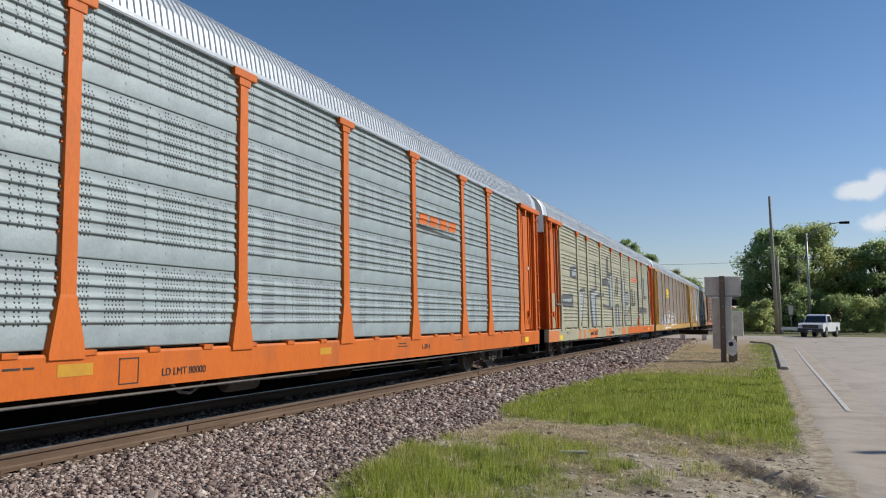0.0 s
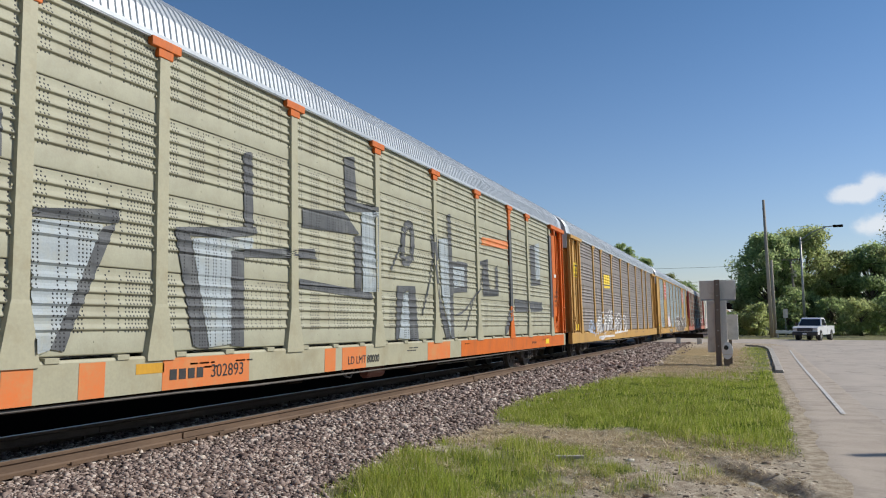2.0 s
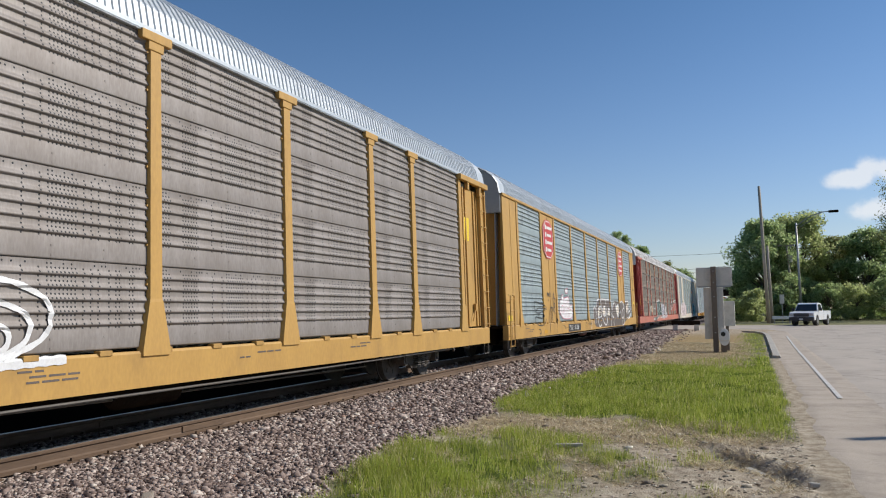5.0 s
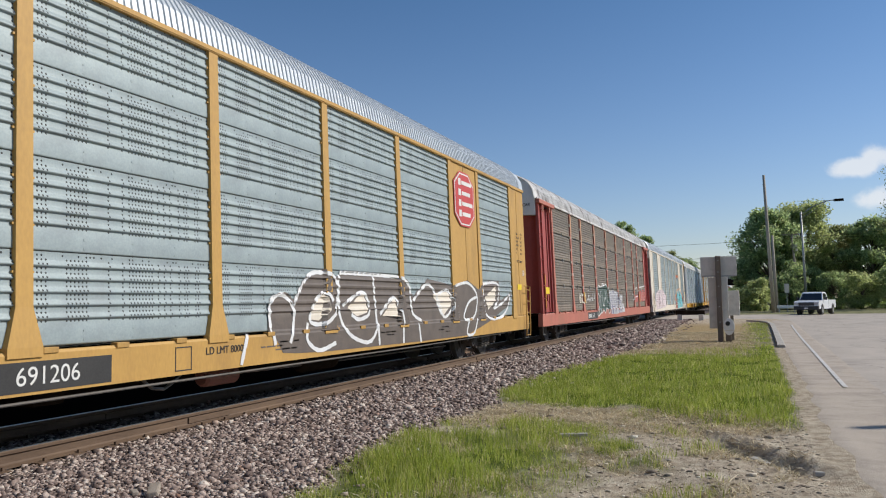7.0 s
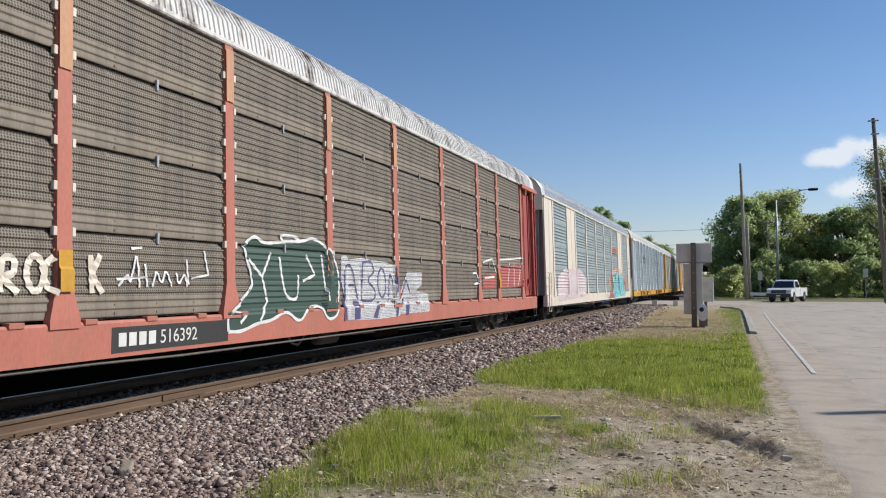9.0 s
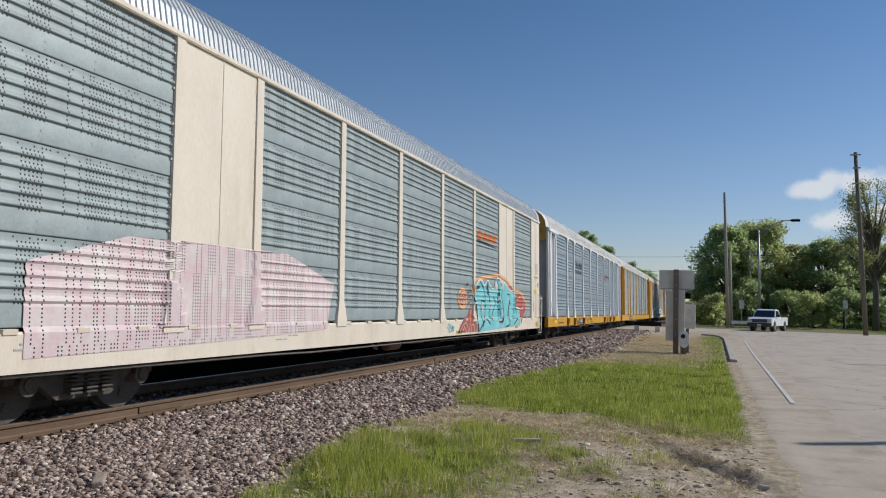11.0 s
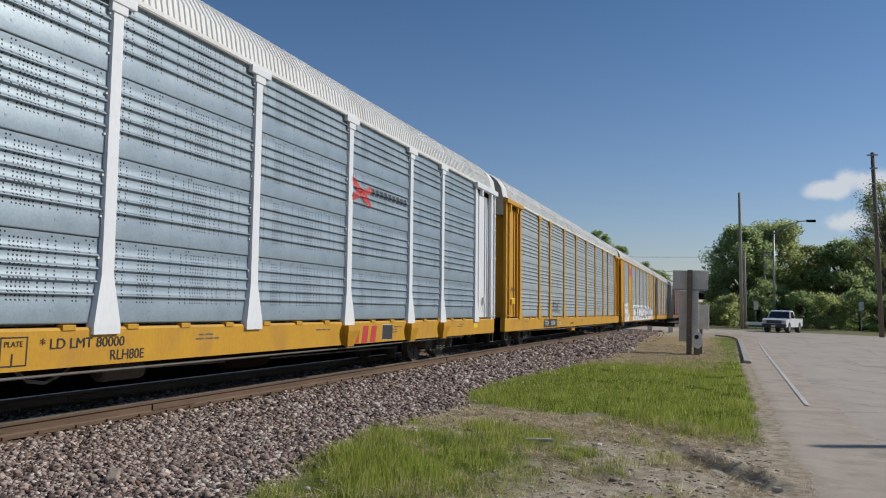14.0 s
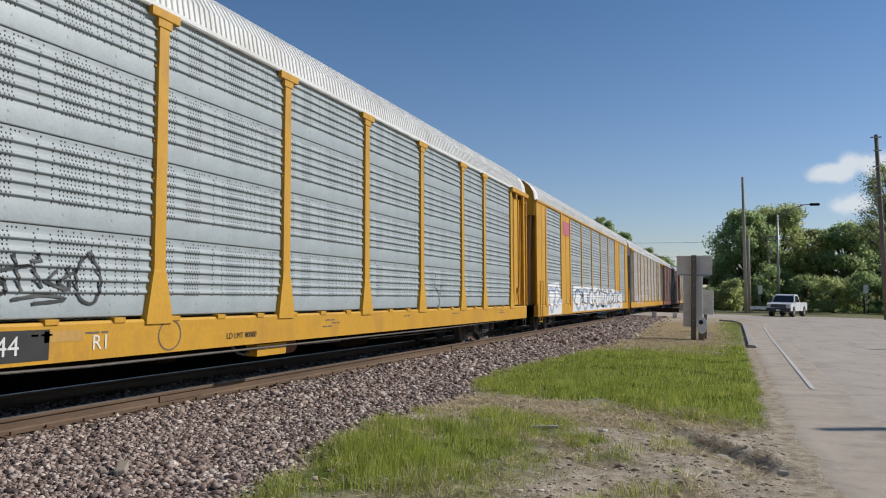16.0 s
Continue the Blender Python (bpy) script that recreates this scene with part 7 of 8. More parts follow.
def blades(name, x, y, h, w, material, lean=0.35, label="", category="grass", bend=True):
    n = len(x)
    a = rng.uniform(0, 2 * math.pi, n)
    lx, ly = rng.normal(0, lean, n) * h, rng.normal(0, lean, n) * h
    g = ground_z(x, y) - 0.01
    dx, dy = np.cos(a) * w, np.sin(a) * w
    base = np.stack([x, y, g], 1)
    side = np.stack([dx, dy, 0 * dx], 1)
    mid = base + np.stack([lx * 0.35, ly * 0.35, h * 0.6], 1)
    top = base + np.stack([lx, ly, h], 1)
    v = np.stack([base - side, base + side, mid + side * 0.7, mid - side * 0.7, top + side * 0.08, top - side * 0.08], 1).reshape(-1, 3)
    i = np.arange(n)[:, None] * 6
    q = np.concatenate([i + np.array([[0, 1, 2, 3]]), i + np.array([[3, 2, 4, 5]])])
    return tagged(new(name, quads_mesh(name, v, q, material)), label, category, kind="stuff")


def leaf_material(name, stops, trans=0.35, rough=0.6):
    m = island_material(name, stops, rough, 3.0)
    nt = m.node_tree
    bs = nt.nodes["Principled BSDF"]
    tr = nt.nodes.new("ShaderNodeBsdfTranslucent")
    nt.links.new(bs.inputs["Base Color"].links[0].from_socket, tr.inputs["Color"])
    ms = nt.nodes.new("ShaderNodeMixShader")
    ms.inputs[0].default_value = trans
    nt.links.new(bs.outputs[0], ms.inputs[1])
    nt.links.new(tr.outputs[0], ms.inputs[2])
    nt.links.new(ms.outputs[0], nt.nodes["Material Output"].inputs["Surface"])
    return m


GRASS = leaf_material("spring_grass", [(0.0, (0.21, 0.26, 0.035)), (0.5, (0.36, 0.43, 0.065)), (0.82, (0.5, 0.52, 0.12)), (1.0, (0.74, 0.66, 0.32))], 0.5)
STRAW = leaf_material("dry_straw", [(0.0, (0.36, 0.27, 0.15)), (0.6, (0.64, 0.53, 0.34)), (1.0, (0.8, 0.71, 0.5))], 0.25)


def plant_grass():
    xs, ys, hs, ws = [], [], [], []
    for y0, y1, dens, hh, w in ((3.5, 10.5, 1900, 0.15, 0.003), (10.5, 16, 1500, 0.115, 0.0036), (16, 24, 700, 0.1, 0.005), (24, 52, 160, 0.11, 0.009)):
        n = int((y1 - y0) * 6.0 * dens)
        x, y = rng.uniform(-5.2, 0.8, n), rng.uniform(y0, y1, n)
        c = grass_cover(x, y)
        tufts = smooth01(0.35, 1.0, wave(x, y, 3.1, 41) + 0.7 * wave(x, y, 7.5, 42)) * smooth01(0.2, 0.9, x - ballast_edge(y)) * smooth01(0.0, -0.5, x) * (y < 12.5)
        c = np.maximum(c, 0.62 * tufts)
        keep = rng.uniform(0, 1, n) < 0.85 * c ** 1.3 * (0.5 + 0.5 * smooth01(-0.5, 0.5, wave(x, y, 1.9, 21) + 0.5 * wave(x, y, 4.5, 22)))
        x, y, c = x[keep], y[keep], c[keep]
        tall = 1 + 0.45 * wave(x, y, 2.2, 11) + 0.3 * wave(x, y, 5.0, 12)
        xs.append(x), ys.append(y), hs.append(hh * (0.35 + 0.65 * c) * np.clip(tall, 0.3, 2) * rng.uniform(0.5, 1.35, len(x))), ws.append(np.full(len(x), w) * rng.uniform(0.7, 1.4, len(x)))
    blades("grass", np.concatenate(xs), np.concatenate(ys), np.concatenate(hs), np.concatenate(ws), GRASS, 0.32, "bright green spring grass in uneven patches on soil")
    n = 560000
    x, y = rng.uniform(-5, 0.7, n), rng.uniform(4, 40, n) ** 1.0
    c = np.maximum(straw_cover(x, y), 0.75 * (y < 12.5) * smooth01(-0.05, 0.7, wave(x, y, 2.4, 31) + 0.6 * wave(x, y, 6.5, 32)) * smooth01(0.1, 0.6, x - ballast_edge(y)) * smooth01(0.5, 0.1, x))
    keep = rng.uniform(0, 1, n) < c
    x, y = x[keep], y[keep]
    blades("dry_straw", x, y, rng.uniform(0.012, 0.06, len(x)), rng.uniform(0.002, 0.005, len(x)) * (1 + (y > 20) * 1.5) * (1 + 0.5 * (y < 12)), STRAW, 2.2, "pale dry straw lying on the soil", "straw")


plant_grass()


def pebbles():
    """Small stones and clods on the bare soil and the shoulder."""
    n = 11000
    x, y = rng.uniform(-3.8, 0.55, n), 4.5 + rng.uniform(0, 1, n) ** 1.3 * 10
    bare = (1 - grass_cover(x, y)) * smooth01(0.0, 0.4, x - ballast_edge(y))
    keep = rng.uniform(0, 1, n) < bare
    x, y = x[keep], y[keep]
    s_ = rng.lognormal(math.log(0.0052), 0.65, len(x))
    bv, bf = stone_shape(9)
    v = bv[None] * s_[:, None, None] * np.array([1.2, 0.9, 0.6])
    v = v + np.stack([x, y, ground_z(x, y) + s_ * 0.25 + 0.008 * (x > 0.7)], 1)[:, None]
    f = bf[None] + (np.arange(len(x)) * 10)[:, None, None]
    m = island_material("soil_pebbles", [(0, (0.2, 0.155, 0.115)), (0.4, (0.4, 0.33, 0.25)), (0.8, (0.6, 0.52, 0.4)), (1.0, (0.8, 0.74, 0.62))])
    tagged(new("pebbles", quads_mesh("pebbles", v.reshape(-1, 3), f.reshape(-1, 3), m)), "small stones and clods on bare soil", "pebbles", kind="stuff")


pebbles()

OLD_WOOD = mat("weathered_grey_wood", (0.36, 0.3, 0.24), (0.24, 0.2, 0.16), 0.85, 0, 5, 60, 0.4, (0.12, 0.1, 0.08), 0.5, 4.0, (1, 1, 0.2))


def scrap(name, x, y, lx, ly, lz, turn, material, label, category):
    z = float(ground_z(x, y))
    b = Build().box(-lx / 2, lx / 2, -ly / 2, ly / 2, 0, lz, min(lz, ly) * 0.25)
    ob = new(name, b.mesh(name, material))
    ob.matrix_basis = pose(x, y, z + 0.01, rng.uniform(-6, 6), rng.uniform(-5, 5), turn)
    return tagged(ob, label, category)


scrap("wood_scrap", -5.05, 5.5, 0.34, 0.1, 0.06, -52, OLD_WOOD, "splintered pale wood scrap lying on ballast", "wood scrap")
scrap("wood_scrap", -5.2, 5.42, 0.16, 0.06, 0.04, -40, OLD_WOOD, "short broken wood scrap lying on ballast", "wood scrap")
scrap("flat_stone", -2.13, 9.42, 0.34, 0.12, 0.035, 18, CONCRETE, "flat pale concrete chip lying on soil", "stone")
scrap("soil_clod", -0.02, 8.95, 0.3, 0.09, 0.07, -55, CONCRETE, "pale dried clod at the edge of a wheel rut", "clod")
scrap("soil_clod", 0.5, 8.35, 0.1, 0.06, 0.05, 20, CONCRETE, "small pale clod beside the wheel rut", "clod")

# ------------------------------------------------------------------ crossing sign, poles
GREY_METAL = mat("dull_aluminium", (0.72, 0.68, 0.61), (0.62, 0.58, 0.52), 0.7, 0.05, 3, 40, 0.06, (0.25, 0.235, 0.21), 0.4, 2.0)
POST_WOOD = mat("grey_brown_treated_wood", (0.2, 0.16, 0.125), (0.13, 0.105, 0.085), 0.85, 0, 4, 50, 0.3, None, 0, 1, (1, 1, 0.1))
POLE_WOOD = mat("bleached_pole_wood", (0.4, 0.35, 0.28), (0.3, 0.26, 0.21), 0.85, 0, 2, 40, 0.3, (0.18, 0.15, 0.12), 0.5, 1.0, (1, 1, 0.08))
STEEL_POST = mat("galvanised_steel_post", (0.4, 0.4, 0.39), (0.32, 0.32, 0.31), 0.5, 0.5, 3, 40, 0.05)
WHITE_PLASTIC = mat("white_enamel", (0.8, 0.8, 0.79), (0.72, 0.72, 0.71), 0.4, 0, 4, 60, 0.03)


def sign_cabinet():
    y = 31.9
    z = float(ground_z(-1.3, y))
    s_ = thing("sign_board_post", pose(-1.3, y, z - 0.03), "grey sign boards seen from behind on a brown wooden post", "sign")
    part("post", Build().box(-0.1, 0.1, -0.1, 0.1, 0, 3.38, 0.012).mesh("post", POST_WOOD), s_)
    part("upper_board", Build().box(-0.66, 0.68, 0.11, 0.15, 2.6, 3.36, 0.012).mesh("upper_board", GREY_METAL), s_)
    part("crossbar", Build().box(-0.62, 0.64, 0.1, 0.115, 2.57, 2.63).mesh("crossbar", STEEL_POST), s_)
    part("lower_board", Build().box(-0.4, 0.33, 0.12, 0.16, 0.55, 2.56, 0.012).mesh("lower_board", GREY_METAL), s_)
    for zz in (3.2, 2.75, 2.2, 1.4, 0.8):
        part("bolt", Build().disc(-0.025, 0.025, -0.115, zz, 0.02, 8, "x").mesh("bolt", STEEL_POST), s_)
    c = thing("signal_box", pose(-0.88, y + 0.6, float(ground_z(-0.88, y + 0.6)) - 0.02), "pale grey equipment box on a short post", "equipment box")
    part("box", Build().box(-0.25, 0.3, -0.16, 0.16, 1.02, 2.0, 0.02).mesh("box", GREY_METAL), c)
    part("leg", Build().box(-0.06, 0.06, -0.05, 0.05, 0, 1.04, 0.008).mesh("leg", POST_WOOD), c)
    mtr = thing("electric_meter", pose(-1.0, y - 0.05, float(ground_z(-1.0, y)) - 0.02), "white enamel meter housing on a dark stake", "meter")
    part("stake", Build().box(-0.12, 0.1, 0.02, 0.1, 0, 0.62, 0.01).mesh("stake", POST_WOOD), mtr)
    part("housing", Build().prism([(0.02 + 0.2 * math.cos(a), 0.62 + 0.33 * math.sin(a)) for a in (2 * math.pi * k / 20 for k in range(20))], "y", -0.12, 0.03).mesh("housing", WHITE_PLASTIC), mtr)
    part("dial", Build().prism([(-0.02 + 0.085 * math.cos(a), 0.74 + 0.09 * math.sin(a)) for a in (2 * math.pi * k / 16 for k in range(16))], "y", -0.16, -0.11).mesh("dial", DARK_GAP), mtr)
    part("band", Build().box(-0.14, 0.2, -0.13, -0.1, 0.46, 0.5, 0.005).mesh("band", GREY_METAL), mtr)


sign_cabinet()


def crossing_guard():
    y, x = 57.5, -4.3
    z = float(ground_z(x, y))
    g = thing("crossing_guard_rail", pose(x, y, z - 0.02), "low dark steel guard on two stout feet by the crossing", "guard rail")
    part("beam", Build().box(-1.0, 0.95, -0.12, 0.12, 0.42, 0.72, 0.03).mesh("beam", UNDER), g)
    for xx in (-0.75, 0.7):
        part("foot", Build().box(xx - 0.17, xx + 0.17, -0.18, 0.18, 0, 0.44, 0.02).mesh("foot", GREY_METAL), g)


crossing_guard()


def pole(x, y, top, r0, r1, label, lean=(0, 0), material=POLE_WOOD, name="utility_pole"):
    z = float(ground_z(x, y))
    p = thing(name, pose(x, y, z - 0.1), label, "pole", "poles by the road")
    part("shaft", Build().tube([(0, 0, 0), (lean[0] * 0.5, lean[1] * 0.5, top / 2), (lean[0], lean[1], top)], [r0, (r0 + r1) / 2, r1], 12).mesh("shaft", material, True), p)
    return p


p1 = pole(1.68, 85.0, 14.2, 0.19, 0.13, "tall bleached bare timber pole", (-0.36, 0))
part("bracket", Build().box(-0.5, -0.22, -0.05, 0.05, 13.2, 13.3).mesh("bracket", STEEL_POST), p1)
p1b = pole(2.05, 86.5, 8.1, 0.16, 0.12, "short grey timber pole beside a taller one", (-0.15, 0))
p2 = pole(5.15, 106.0, 9.6, 0.17, 0.12, "grey timber pole with a crossarm and transformer", (-0.6, 0))
part("crossarm", Build().box(-1.7, 0.3, -0.07, 0.07, 9.45, 9.65, 0.01).mesh("crossarm", POLE_WOOD), p2)
part("transformer", Build().tube([(-0.2, 0, 7.4), (-0.2, 0, 8.3)], 0.25, 12).mesh("transformer", GREY_METAL), p2)
p3 = pole(12.0, 71.0, 15.3, 0.2, 0.15, "tall dark utility pole with steel brackets", (-0.65, 0), POST_WOOD)
for zz, wd in ((15.0, 0.5), (13.9, 0.3), (12.6, 0.35), (10.2, 0.3)):
    part("bracket", Build().box(-wd - 0.6, 0.3 - 0.6, -0.3, -0.18, zz, zz + 0.1, 0.01).mesh("bracket", STEEL_POST), p3)

lp = thing("street_lamp", pose(5.65, 103.0, float(ground_z(5.6, 103)) - 0.05), "grey steel street lamp with a long curved arm", "street lamp")
part("column", Build().tube([(0.1, 0, 0), (-0.05, 0, 12.0)], [0.17, 0.1], 12).mesh("column", STEEL_POST, True), lp)
part("arm", Build().tube([(-0.05, 0, 11.6), (1.3, 0, 12.6), (2.8, 0, 13.15), (3.9, 0, 13.25)], 0.06, 8).mesh("arm", STEEL_POST, True), lp)
part("brace", Build().tube([(-0.05, 0, 11.2), (1.6, 0, 12.2), (2.8, 0, 13.1)], 0.035, 6).mesh("brace", STEEL_POST, True), lp)
part("lamp_head", Build().box(3.6, 4.7, -0.2, 0.2, 13.05, 13.35, 0.1).mesh("lamp_head", UNDER), lp)

for x, y, hh, wd, label in ((3.1, 88.0, 3.0, 0.45, "small road sign on a thin post seen from behind"), (14.5, 98.0, 3.4, 0.5, "small sign on a thin post before bushes")):
    sg = thing("road_sign", pose(x, y, float(ground_z(x, y)) - 0.05), label, "sign")
    part("post", Build().box(-0.035, 0.035, -0.035, 0.035, 0, hh).mesh("post", STEEL_POST), sg)
    part("plate", Build().box(-wd / 2, wd / 2, -0.06, -0.04, hh - 0.95, hh, 0.008).mesh("plate", GREY_METAL), sg)

pole(12.0, 17.4, 9.2, 0.17, 0.12, "timber pole standing beside the road")
pole(15.2, 36.4, 9.0, 0.17, 0.12, "timber pole standing on the far side of the road")
gr = thing("guard_rail", pose(2.9, 84.0, float(ground_z(2.9, 84)) - 0.02), "short white guard rail on two posts", "guard rail")
part("beam", Build().box(-0.9, 0.9, -0.05, 0.05, 0.45, 0.75, 0.03).mesh("beam", WHITE_PLASTIC), gr)
for xx in (-0.7, 0.7):
    part("post", Build().box(xx - 0.06, xx + 0.06, 0.05, 0.15, 0, 0.7).mesh("post", STEEL_POST), gr)

wires = Build()
for x0, y0, z0, x1, y1, z1 in ((-45, 100, 9.8, 12, 106, 9.4), (-60, 130, 8.0, -2, 112, 7.6), (-60, 131, 7.4, -2, 113, 7.1), (5.0, 105.0, 9.6, 30, 96, 9.0)):
    wires.tube([(x0 + (x1 - x0) * k / 10, y0 + (y1 - y0) * k / 10, z0 + (z1 - z0) * k / 10 - 0.9 * math.sin(math.pi * k / 10)) for k in range(11)], 0.022, 4)
tagged(new("overhead_wires", wires.mesh("overhead_wires", UNDER)), "thin dark overhead wires strung between poles", "wires", kind="stuff")

# ------------------------------------------------------------------ trees, bridge, far bank
BARK = mat("grey_brown_bark", (0.16, 0.125, 0.095), (0.1, 0.08, 0.06), 0.9, 0, 4, 40, 0.6, None, 0, 1, (1, 1, 0.2))
LEAVES = leaf_material("deep_green_leaves", [(0.0, (0.24, 0.32, 0.15)), (0.5, (0.4, 0.5, 0.23)), (0.9, (0.54, 0.62, 0.3)), (1.0, (0.66, 0.7, 0.38))], 0.7)
LEAVES_LIGHT = leaf_material("fresh_green_leaves", [(0.0, (0.32, 0.36, 0.16)), (0.5, (0.48, 0.54, 0.23)), (0.9, (0.6, 0.64, 0.3)), (1.0, (0.7, 0.7, 0.38))], 0.7)
LEAVES_OLIVE = leaf_material("olive_young_leaves", [(0.0, (0.215, 0.244, 0.098)), (0.5, (0.332, 0.360, 0.146)), (1.0, (0.507, 0.488, 0.234))], 0.55)


def tree(x, y, height, spread, material, label, leaf=0.32, count=7000, clumps=70, thin=1.0, low=0.12, seed=0, name="tree", category="tree"):
    r = np.random.default_rng(1000 + seed)
    z = float(ground_z(x, y))
    t = thing(name, pose(x, y, z - 0.1), label, category, "trees along the road")
    trunk_h = height * 0.5
    b = Build().tube([(0, 0, 0), (r.normal(0, 0.1), r.normal(0, 0.1), trunk_h * 0.5), (r.normal(0, 0.25), r.normal(0, 0.25), trunk_h), (r.normal(0, 0.4), r.normal(0, 0.4), height * 0.82)], [height * 0.022, height * 0.018, height * 0.012, height * 0.004], 9)
    cl = []
    for i in range(int(clumps * 1.8)):
        h = low + (1 - low) * r.uniform(0, 1) ** 0.85
        reach = spread * math.sqrt(max(0.0, 1 - ((h - 0.48) / 0.56) ** 2)) * (0.82 + 0.25 * math.sin(3 * h * 6 + seed))
        a = r.uniform(0, 2 * math.pi)
        rad = reach * r.uniform(0.25, 1.0) ** 0.5
        cl.append((rad * math.cos(a), rad * math.sin(a), h * height * 0.97, r.uniform(0.4, 1.0) * spread * 0.33))
    for cx, cy, cz, cr in cl[:: max(1, clumps // 22)]:
        start = min(trunk_h * 1.2, cz * 0.6)
        b.tube([(0, 0, start), (cx * 0.5, cy * 0.5, (start + cz) * 0.52), (cx, cy, cz)], [height * 0.008, height * 0.005, height * 0.0015], 5)
    part("trunk", b.mesh("trunk", BARK, True), t)
    count, leaf = int(count * 3.3), leaf * 0.62
    c = np.array(cl)
    k = r.integers(0, len(c), count)
    d = r.normal(0, 1, (count, 3))
    d /= np.linalg.norm(d, axis=1)[:, None]
    p = c[k, :3] + d * (c[k, 3] * r.uniform(0.0, 1.25, count) ** 0.7)[:, None] * np.array([1, 1, 0.72])
    keep = r.uniform(0, 1, count) < thin
    p = p[keep]
    p = p[p[:, 2] > 0.05 * height]
    n = len(p)
    u, w = r.normal(0, 1, (n, 3)), r.normal(0, 1, (n, 3))
    u /= np.linalg.norm(u, axis=1)[:, None]
    w -= u * (u * w).sum(1)[:, None]
    w /= np.linalg.norm(w, axis=1)[:, None]
    sc = leaf * r.uniform(0.5, 1.2, (n, 1))
    v = np.stack([p - u * sc, p + w * sc * 0.5, p + u * sc, p - w * sc * 0.5], 1).reshape(-1, 3)
    crown = part("crown", quads_mesh("crown", v, np.arange(4 * n).reshape(-1, 4), material), t)
    return t


tree(2.0, 108.0, 13.2, 4.8, LEAVES, "large dark green broadleaf tree with a rounded crown", count=11000, seed=1)
tree(6.2, 112.0, 14.0, 5.0, LEAVES_LIGHT, "tall broadleaf tree with fresh green spring leaves", count=11000, seed=2)
tree(-0.6, 112.0, 8.2, 2.6, LEAVES, "small dark green broadleaf tree", count=4500, clumps=40, seed=3)
tree(10.6, 116.0, 11.0, 3.6, LEAVES_OLIVE, "broadleaf tree with olive young leaves", count=6500, seed=4)
for i, (x, y, hh, sp, m) in enumerate(((14.2, 112, 11.6, 3.8, LEAVES), (18.5, 116, 12.2, 4.2, LEAVES), (23, 118, 11.4, 4.4, LEAVES_LIGHT), (28, 120, 12.6, 4.6, LEAVES), (33.5, 122, 12.0, 4.8, LEAVES), (39.5, 124, 12.5, 5, LEAVES_LIGHT), (46, 126, 13, 5, LEAVES))):
    tree(x, y, hh, sp, m, "broadleaf tree in a dense green roadside wood", count=6500, clumps=60, seed=10 + i)
for i, (x, y, hh, sp) in enumerate(((0.2, 96, 3.6, 2.0), (-1.6, 101, 2.8, 1.8), (8.8, 105, 4.6, 2.6), (11.8, 103, 4.4, 2.6), (15.2, 104, 5.0, 2.8), (18.6, 104, 4.4, 2.7), (22.2, 106, 5.0, 3.0), (26.3, 107, 4.8, 3.0), (31, 108, 5.2, 3.3), (36.5, 110, 5.0, 3.3), (3.8, 104, 4.8, 2.5), (6.3, 107, 5.5, 2.6))):
    tree(x, y, hh, sp, LEAVES_LIGHT if i % 3 == 0 else LEAVES, "dense green bush at the foot of the wood", leaf=0.22, count=3200, clumps=34, low=0.0, seed=40 + i, name="bush", category="bush")
tree(17.5, 98.0, 17.2, 4.6, LEAVES_OLIVE, "tall thin tree with sparse olive leaves", leaf=0.2, count=5200, clumps=60, thin=0.75, low=0.45, seed=60)
for i, (x, y, hh, sp) in enumerate(((-23.0, 150, 17.0, 3.6), (-19.2, 152, 14.2, 3.4), (-26.5, 155, 15.0, 3.6), (-15.4, 156, 11.0, 3.2), (-12.6, 160, 9.6, 3.0))):
    tree(x, y, hh, sp, LEAVES_OLIVE if i == 3 else LEAVES, "broadleaf tree standing beyond the track", leaf=0.34, count=3800, clumps=40, seed=70 + i)


def highway_bridge():
    br = thing("road_bridge", pose(-4, 190.0, 0), "pale concrete road bridge with a dark steel girder", "bridge")
    part("deck", Build().box(-34, 12, -4, 4, 6.2, 7.2, 0.05).mesh("deck", CONCRETE), br)
    part("girder", Build().box(-34, 12, -4.2, -3.9, 4.7, 6.2).mesh("girder", UNDER), br)
    part("parapet", Build().box(-34, 12, -4.3, -4.0, 7.2, 8.0, 0.03).mesh("parapet", WHITE_PLASTIC), br)
    part("abutment", Build().prism([(-3.0, 0), (9, 0), (9, 5.4), (1.5, 5.2)], "y", -4.1, 4).mesh("abutment", CONCRETE), br)
    for xx in (-24, -12):
        part("pier", Build().box(xx - 0.5, xx + 0.5, -3, 3, 0, 4.8, 0.05).mesh("pier", CONCRETE), br)


highway_bridge()

# ------------------------------------------------------------------ pickup truck at the junction
CAR_WHITE = mat("white_car_paint", (0.8, 0.81, 0.82), (0.76, 0.77, 0.78), 0.25, 0, 2, 30, 0.0)
GLASS_DARK = mat("dark_window_glass", (0.02, 0.025, 0.03), (0.03, 0.035, 0.04), 0.08, 0, 3, 30, 0.0, spec=0.8)
BLACK_PLASTIC = mat("black_bumper_plastic", (0.03, 0.03, 0.032), (0.045, 0.045, 0.047), 0.6, 0, 6, 60, 0.05)
RUBBER = mat("tyre_rubber", (0.02, 0.02, 0.021), (0.035, 0.034, 0.033), 0.85, 0, 8, 60, 0.2)
CHROME = mat("grey_wheel_metal", (0.5, 0.5, 0.5), (0.4, 0.4, 0.4), 0.35, 0.8, 6, 60, 0.0)
LAMP_GLASS = mat("clear_headlight", (0.6, 0.62, 0.64), (0.5, 0.52, 0.54), 0.15, 0.2, 6, 60, 0.0)
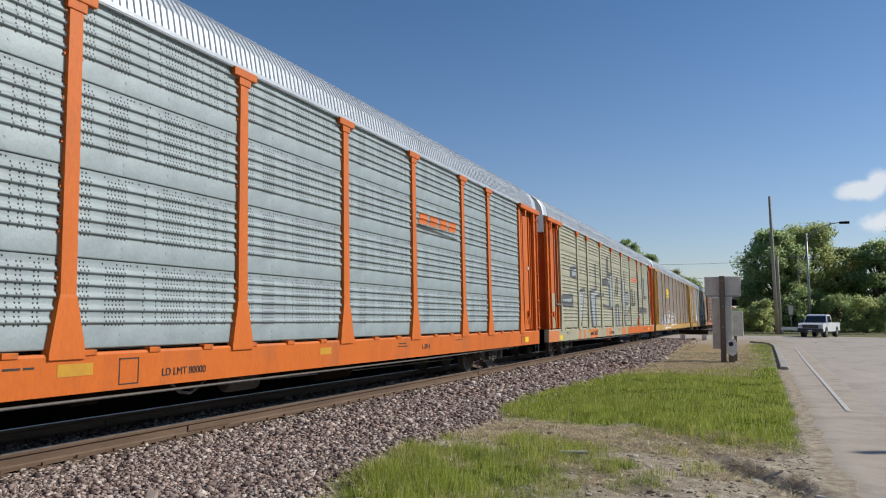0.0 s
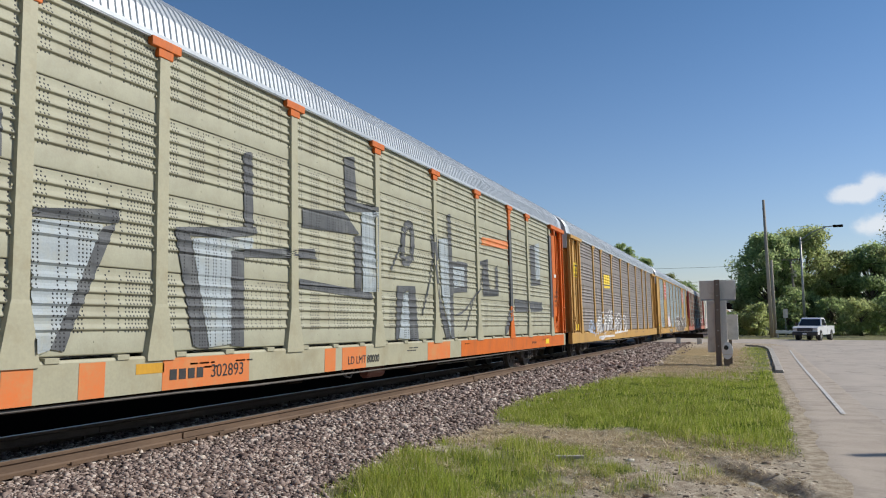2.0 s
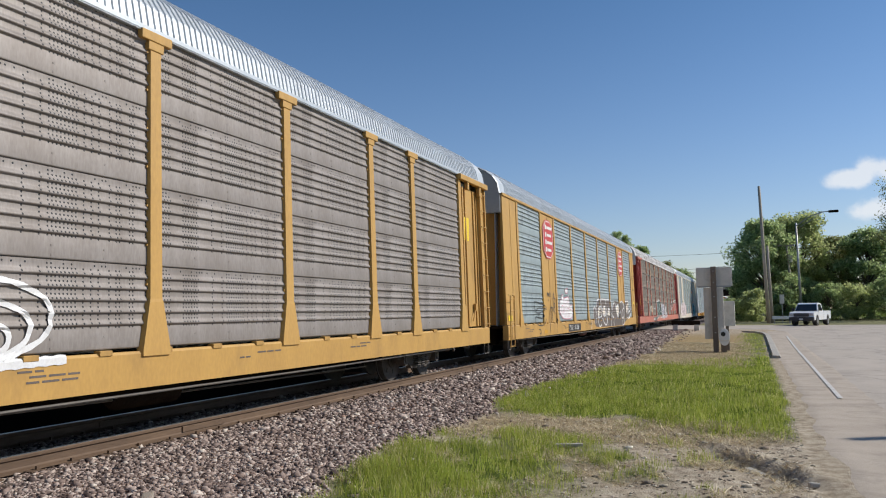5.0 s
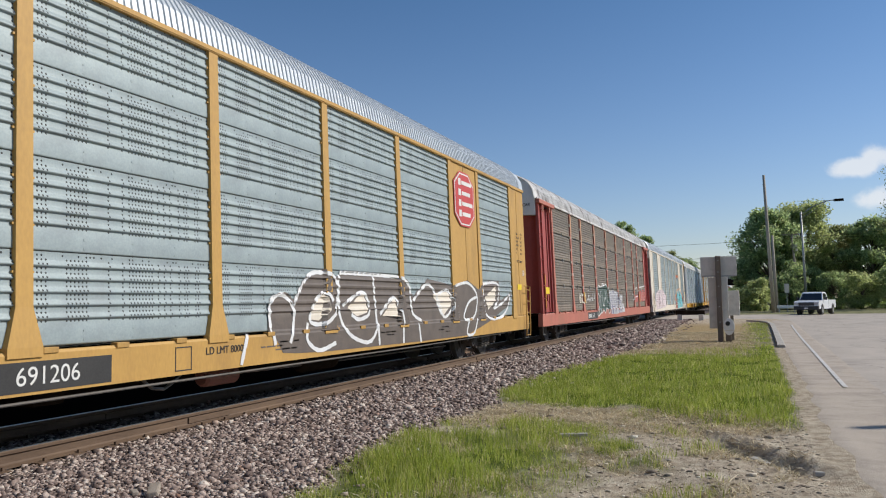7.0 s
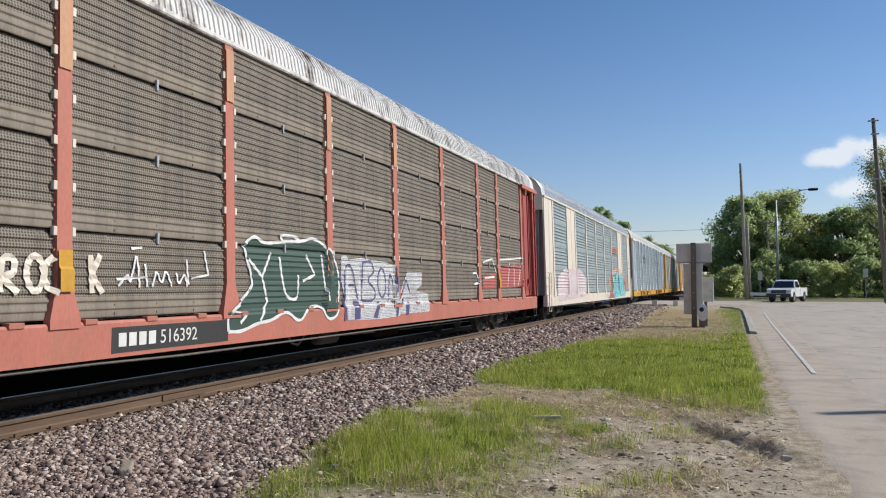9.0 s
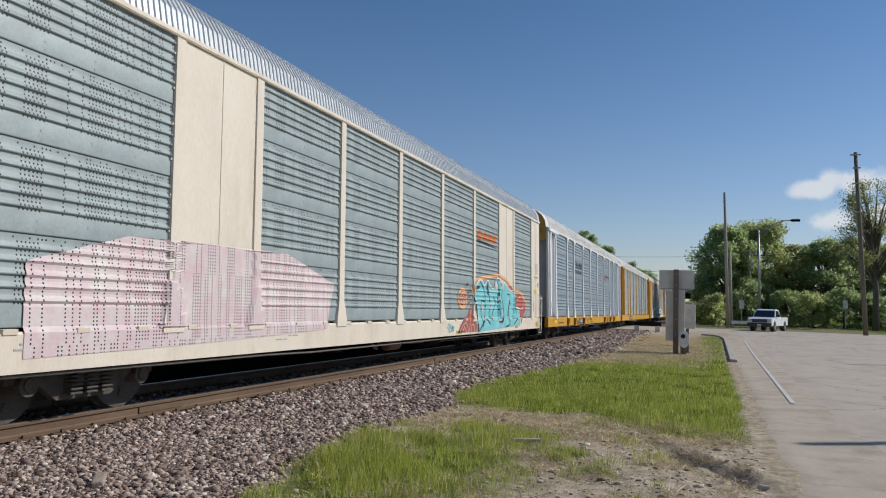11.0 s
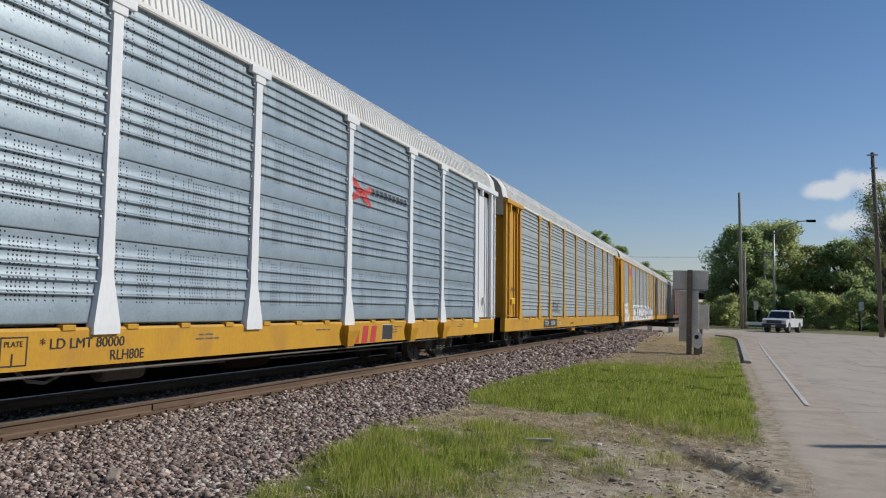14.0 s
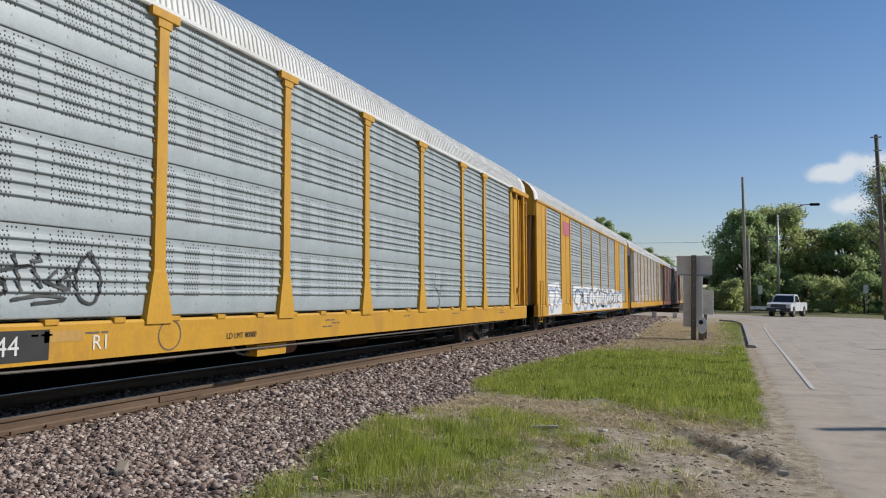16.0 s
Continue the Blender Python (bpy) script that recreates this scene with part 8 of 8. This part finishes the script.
CHROME_DARK = mat("dark_grille", (0.05, 0.05, 0.055), (0.08, 0.08, 0.085), 0.5, 0.3, 8, 60, 0.0)


def pickup(m):
    """A full-size single-cab pickup; its front is at y = 0 and it reaches back along +y."""
    t = thing("pickup_truck", m, "white single-cab pickup truck with a dark grille standing on asphalt", "pickup truck")
    side = [(0.1, 0.5), (0.04, 0.75), (0.1, 1.08), (0.3, 1.16), (1.45, 1.22), (3.25, 1.2), (3.3, 1.25), (5.6, 1.25), (5.65, 0.62), (5.5, 0.55), (5.05, 0.55), (4.95, 0.82), (4.6, 0.95), (4.25, 0.82), (4.12, 0.5), (1.62, 0.48), (1.5, 0.82), (1.15, 0.95), (0.8, 0.82), (0.68, 0.5)]
    part("body", Build().prism(side, "x", -0.98, 0.98).mesh("body", CAR_WHITE), t)
    cab = [(1.45, 1.2), (2.0, 1.86), (2.25, 1.93), (3.05, 1.93), (3.2, 1.85), (3.28, 1.2)]
    b = Build()
    v = []
    for x in (-1, 1):
        v += [(x * (0.94 - 0.17 * max(0, (z - 1.2) / 0.73)), y, z) for y, z in cab]
    n = len(cab)
    b.add(v, [tuple(range(n))[::-1], tuple(range(n, 2 * n))] + [(i, (i + 1) % n, (i + 1) % n + n, i + n) for i in range(n)])
    part("cab", b.mesh("cab", CAR_WHITE), t)
    part("windscreen", link_mesh("windscreen", [(-0.86, 1.465, 1.25), (0.86, 1.465, 1.25), (0.74, 1.925, 1.8), (-0.74, 1.925, 1.8)], [(0, 1, 2, 3)], GLASS_DARK), t)
    for s in (-1, 1):
        part("side_window", link_mesh("side_window", [(s * 0.945, 1.75, 1.27), (s * 0.945, 3.0, 1.27), (s * 0.82, 2.95, 1.8), (s * 0.82, 2.12, 1.8)], [(0, 1, 2, 3)], GLASS_DARK), t)
        part("headlight", Build().box(s * 0.8 - 0.15, s * 0.8 + 0.15, 0.01, 0.12, 0.86, 1.06, 0.03).mesh("headlight", LAMP_GLASS), t, "clear headlight")
        part("mirror", Build().box(s * 1.13 - 0.1, s * 1.13 + 0.1, 1.75, 1.85, 1.25, 1.5, 0.03).mesh("mirror", BLACK_PLASTIC), t)
        for wy in (1.15, 4.6):
            w = part("wheel", Build().disc(s * 0.86 - 0.13, s * 0.86 + 0.13, wy, 0.4, 0.4, 24).mesh("wheel", RUBBER), t, "black rubber tyre")
            part("rim", Build().disc(s * 0.995 - 0.012, s * 0.995 + 0.012, wy, 0.4, 0.23, 16).mesh("rim", CHROME), w)
        part("wheel_well", Build().disc(s * 0.8 - 0.16, s * 0.8 + 0.165, 1.15, 0.5, 0.44, 20).mesh("wheel_well", BLACK_PLASTIC), t)
        part("wheel_well", Build().disc(s * 0.8 - 0.16, s * 0.8 + 0.165, 4.6, 0.5, 0.44, 20).mesh("wheel_well", BLACK_PLASTIC), t)
        part("door_seam", Build().box(s * 0.98, s * 0.983, 3.22, 3.25, 0.6, 1.2).mesh("door_seam", BLACK_PLASTIC), t)
    part("grille", Build().box(-0.62, 0.62, 0.0, 0.08, 0.78, 1.06, 0.03).mesh("grille", CHROME_DARK), t, "dark grille")
    part("bumper", Build().box(-0.99, 0.99, -0.1, 0.2, 0.42, 0.74, 0.05).mesh("bumper", BLACK_PLASTIC), t, "black front bumper")
    part("plate_bar", Build().box(-0.16, 0.16, -0.115, -0.1, 0.5, 0.62).mesh("plate_bar", WHITE_PLASTIC), t)
    part("bed_liner", Build().box(-0.82, 0.82, 3.4, 5.5, 1.2, 1.254).mesh("bed_liner", BLACK_PLASTIC), t)
    return t


pickup(pose(3.95, 71.5, 0.212, 0, 0, -18))


# ------------------------------------------------------------------ what moves
def motions():
    for car, index in CARS:
        y = GAP0 + L * (index - 1)
        walk(car, [(t, pose(TRACK_X, y - SPEED * t + drift, RAIL_Z)) for t, drift in ((0.0, -0.4), (0.5, 0.0), (1.0, 0.02), (1.5, 0.02), (2.5, 0.0), (4.0, 0.02), (6.5, 0.07), (7.5, 0.04), (8.5, -0.12), (9.5, -0.12), (12.0, -0.05), (13.0, -0.06), (14.0, -0.24), (15.0, -0.56), (16.0, -0.68))])
    turn = math.degrees(SPEED / 30 / 0.457)
    for wheel, wy, index in WHEELSETS:
        if index < 10:
            walk(wheel, [(i / 30, pose(0, wy, 0.457, turn * i)) for i in range(481)])


motions()
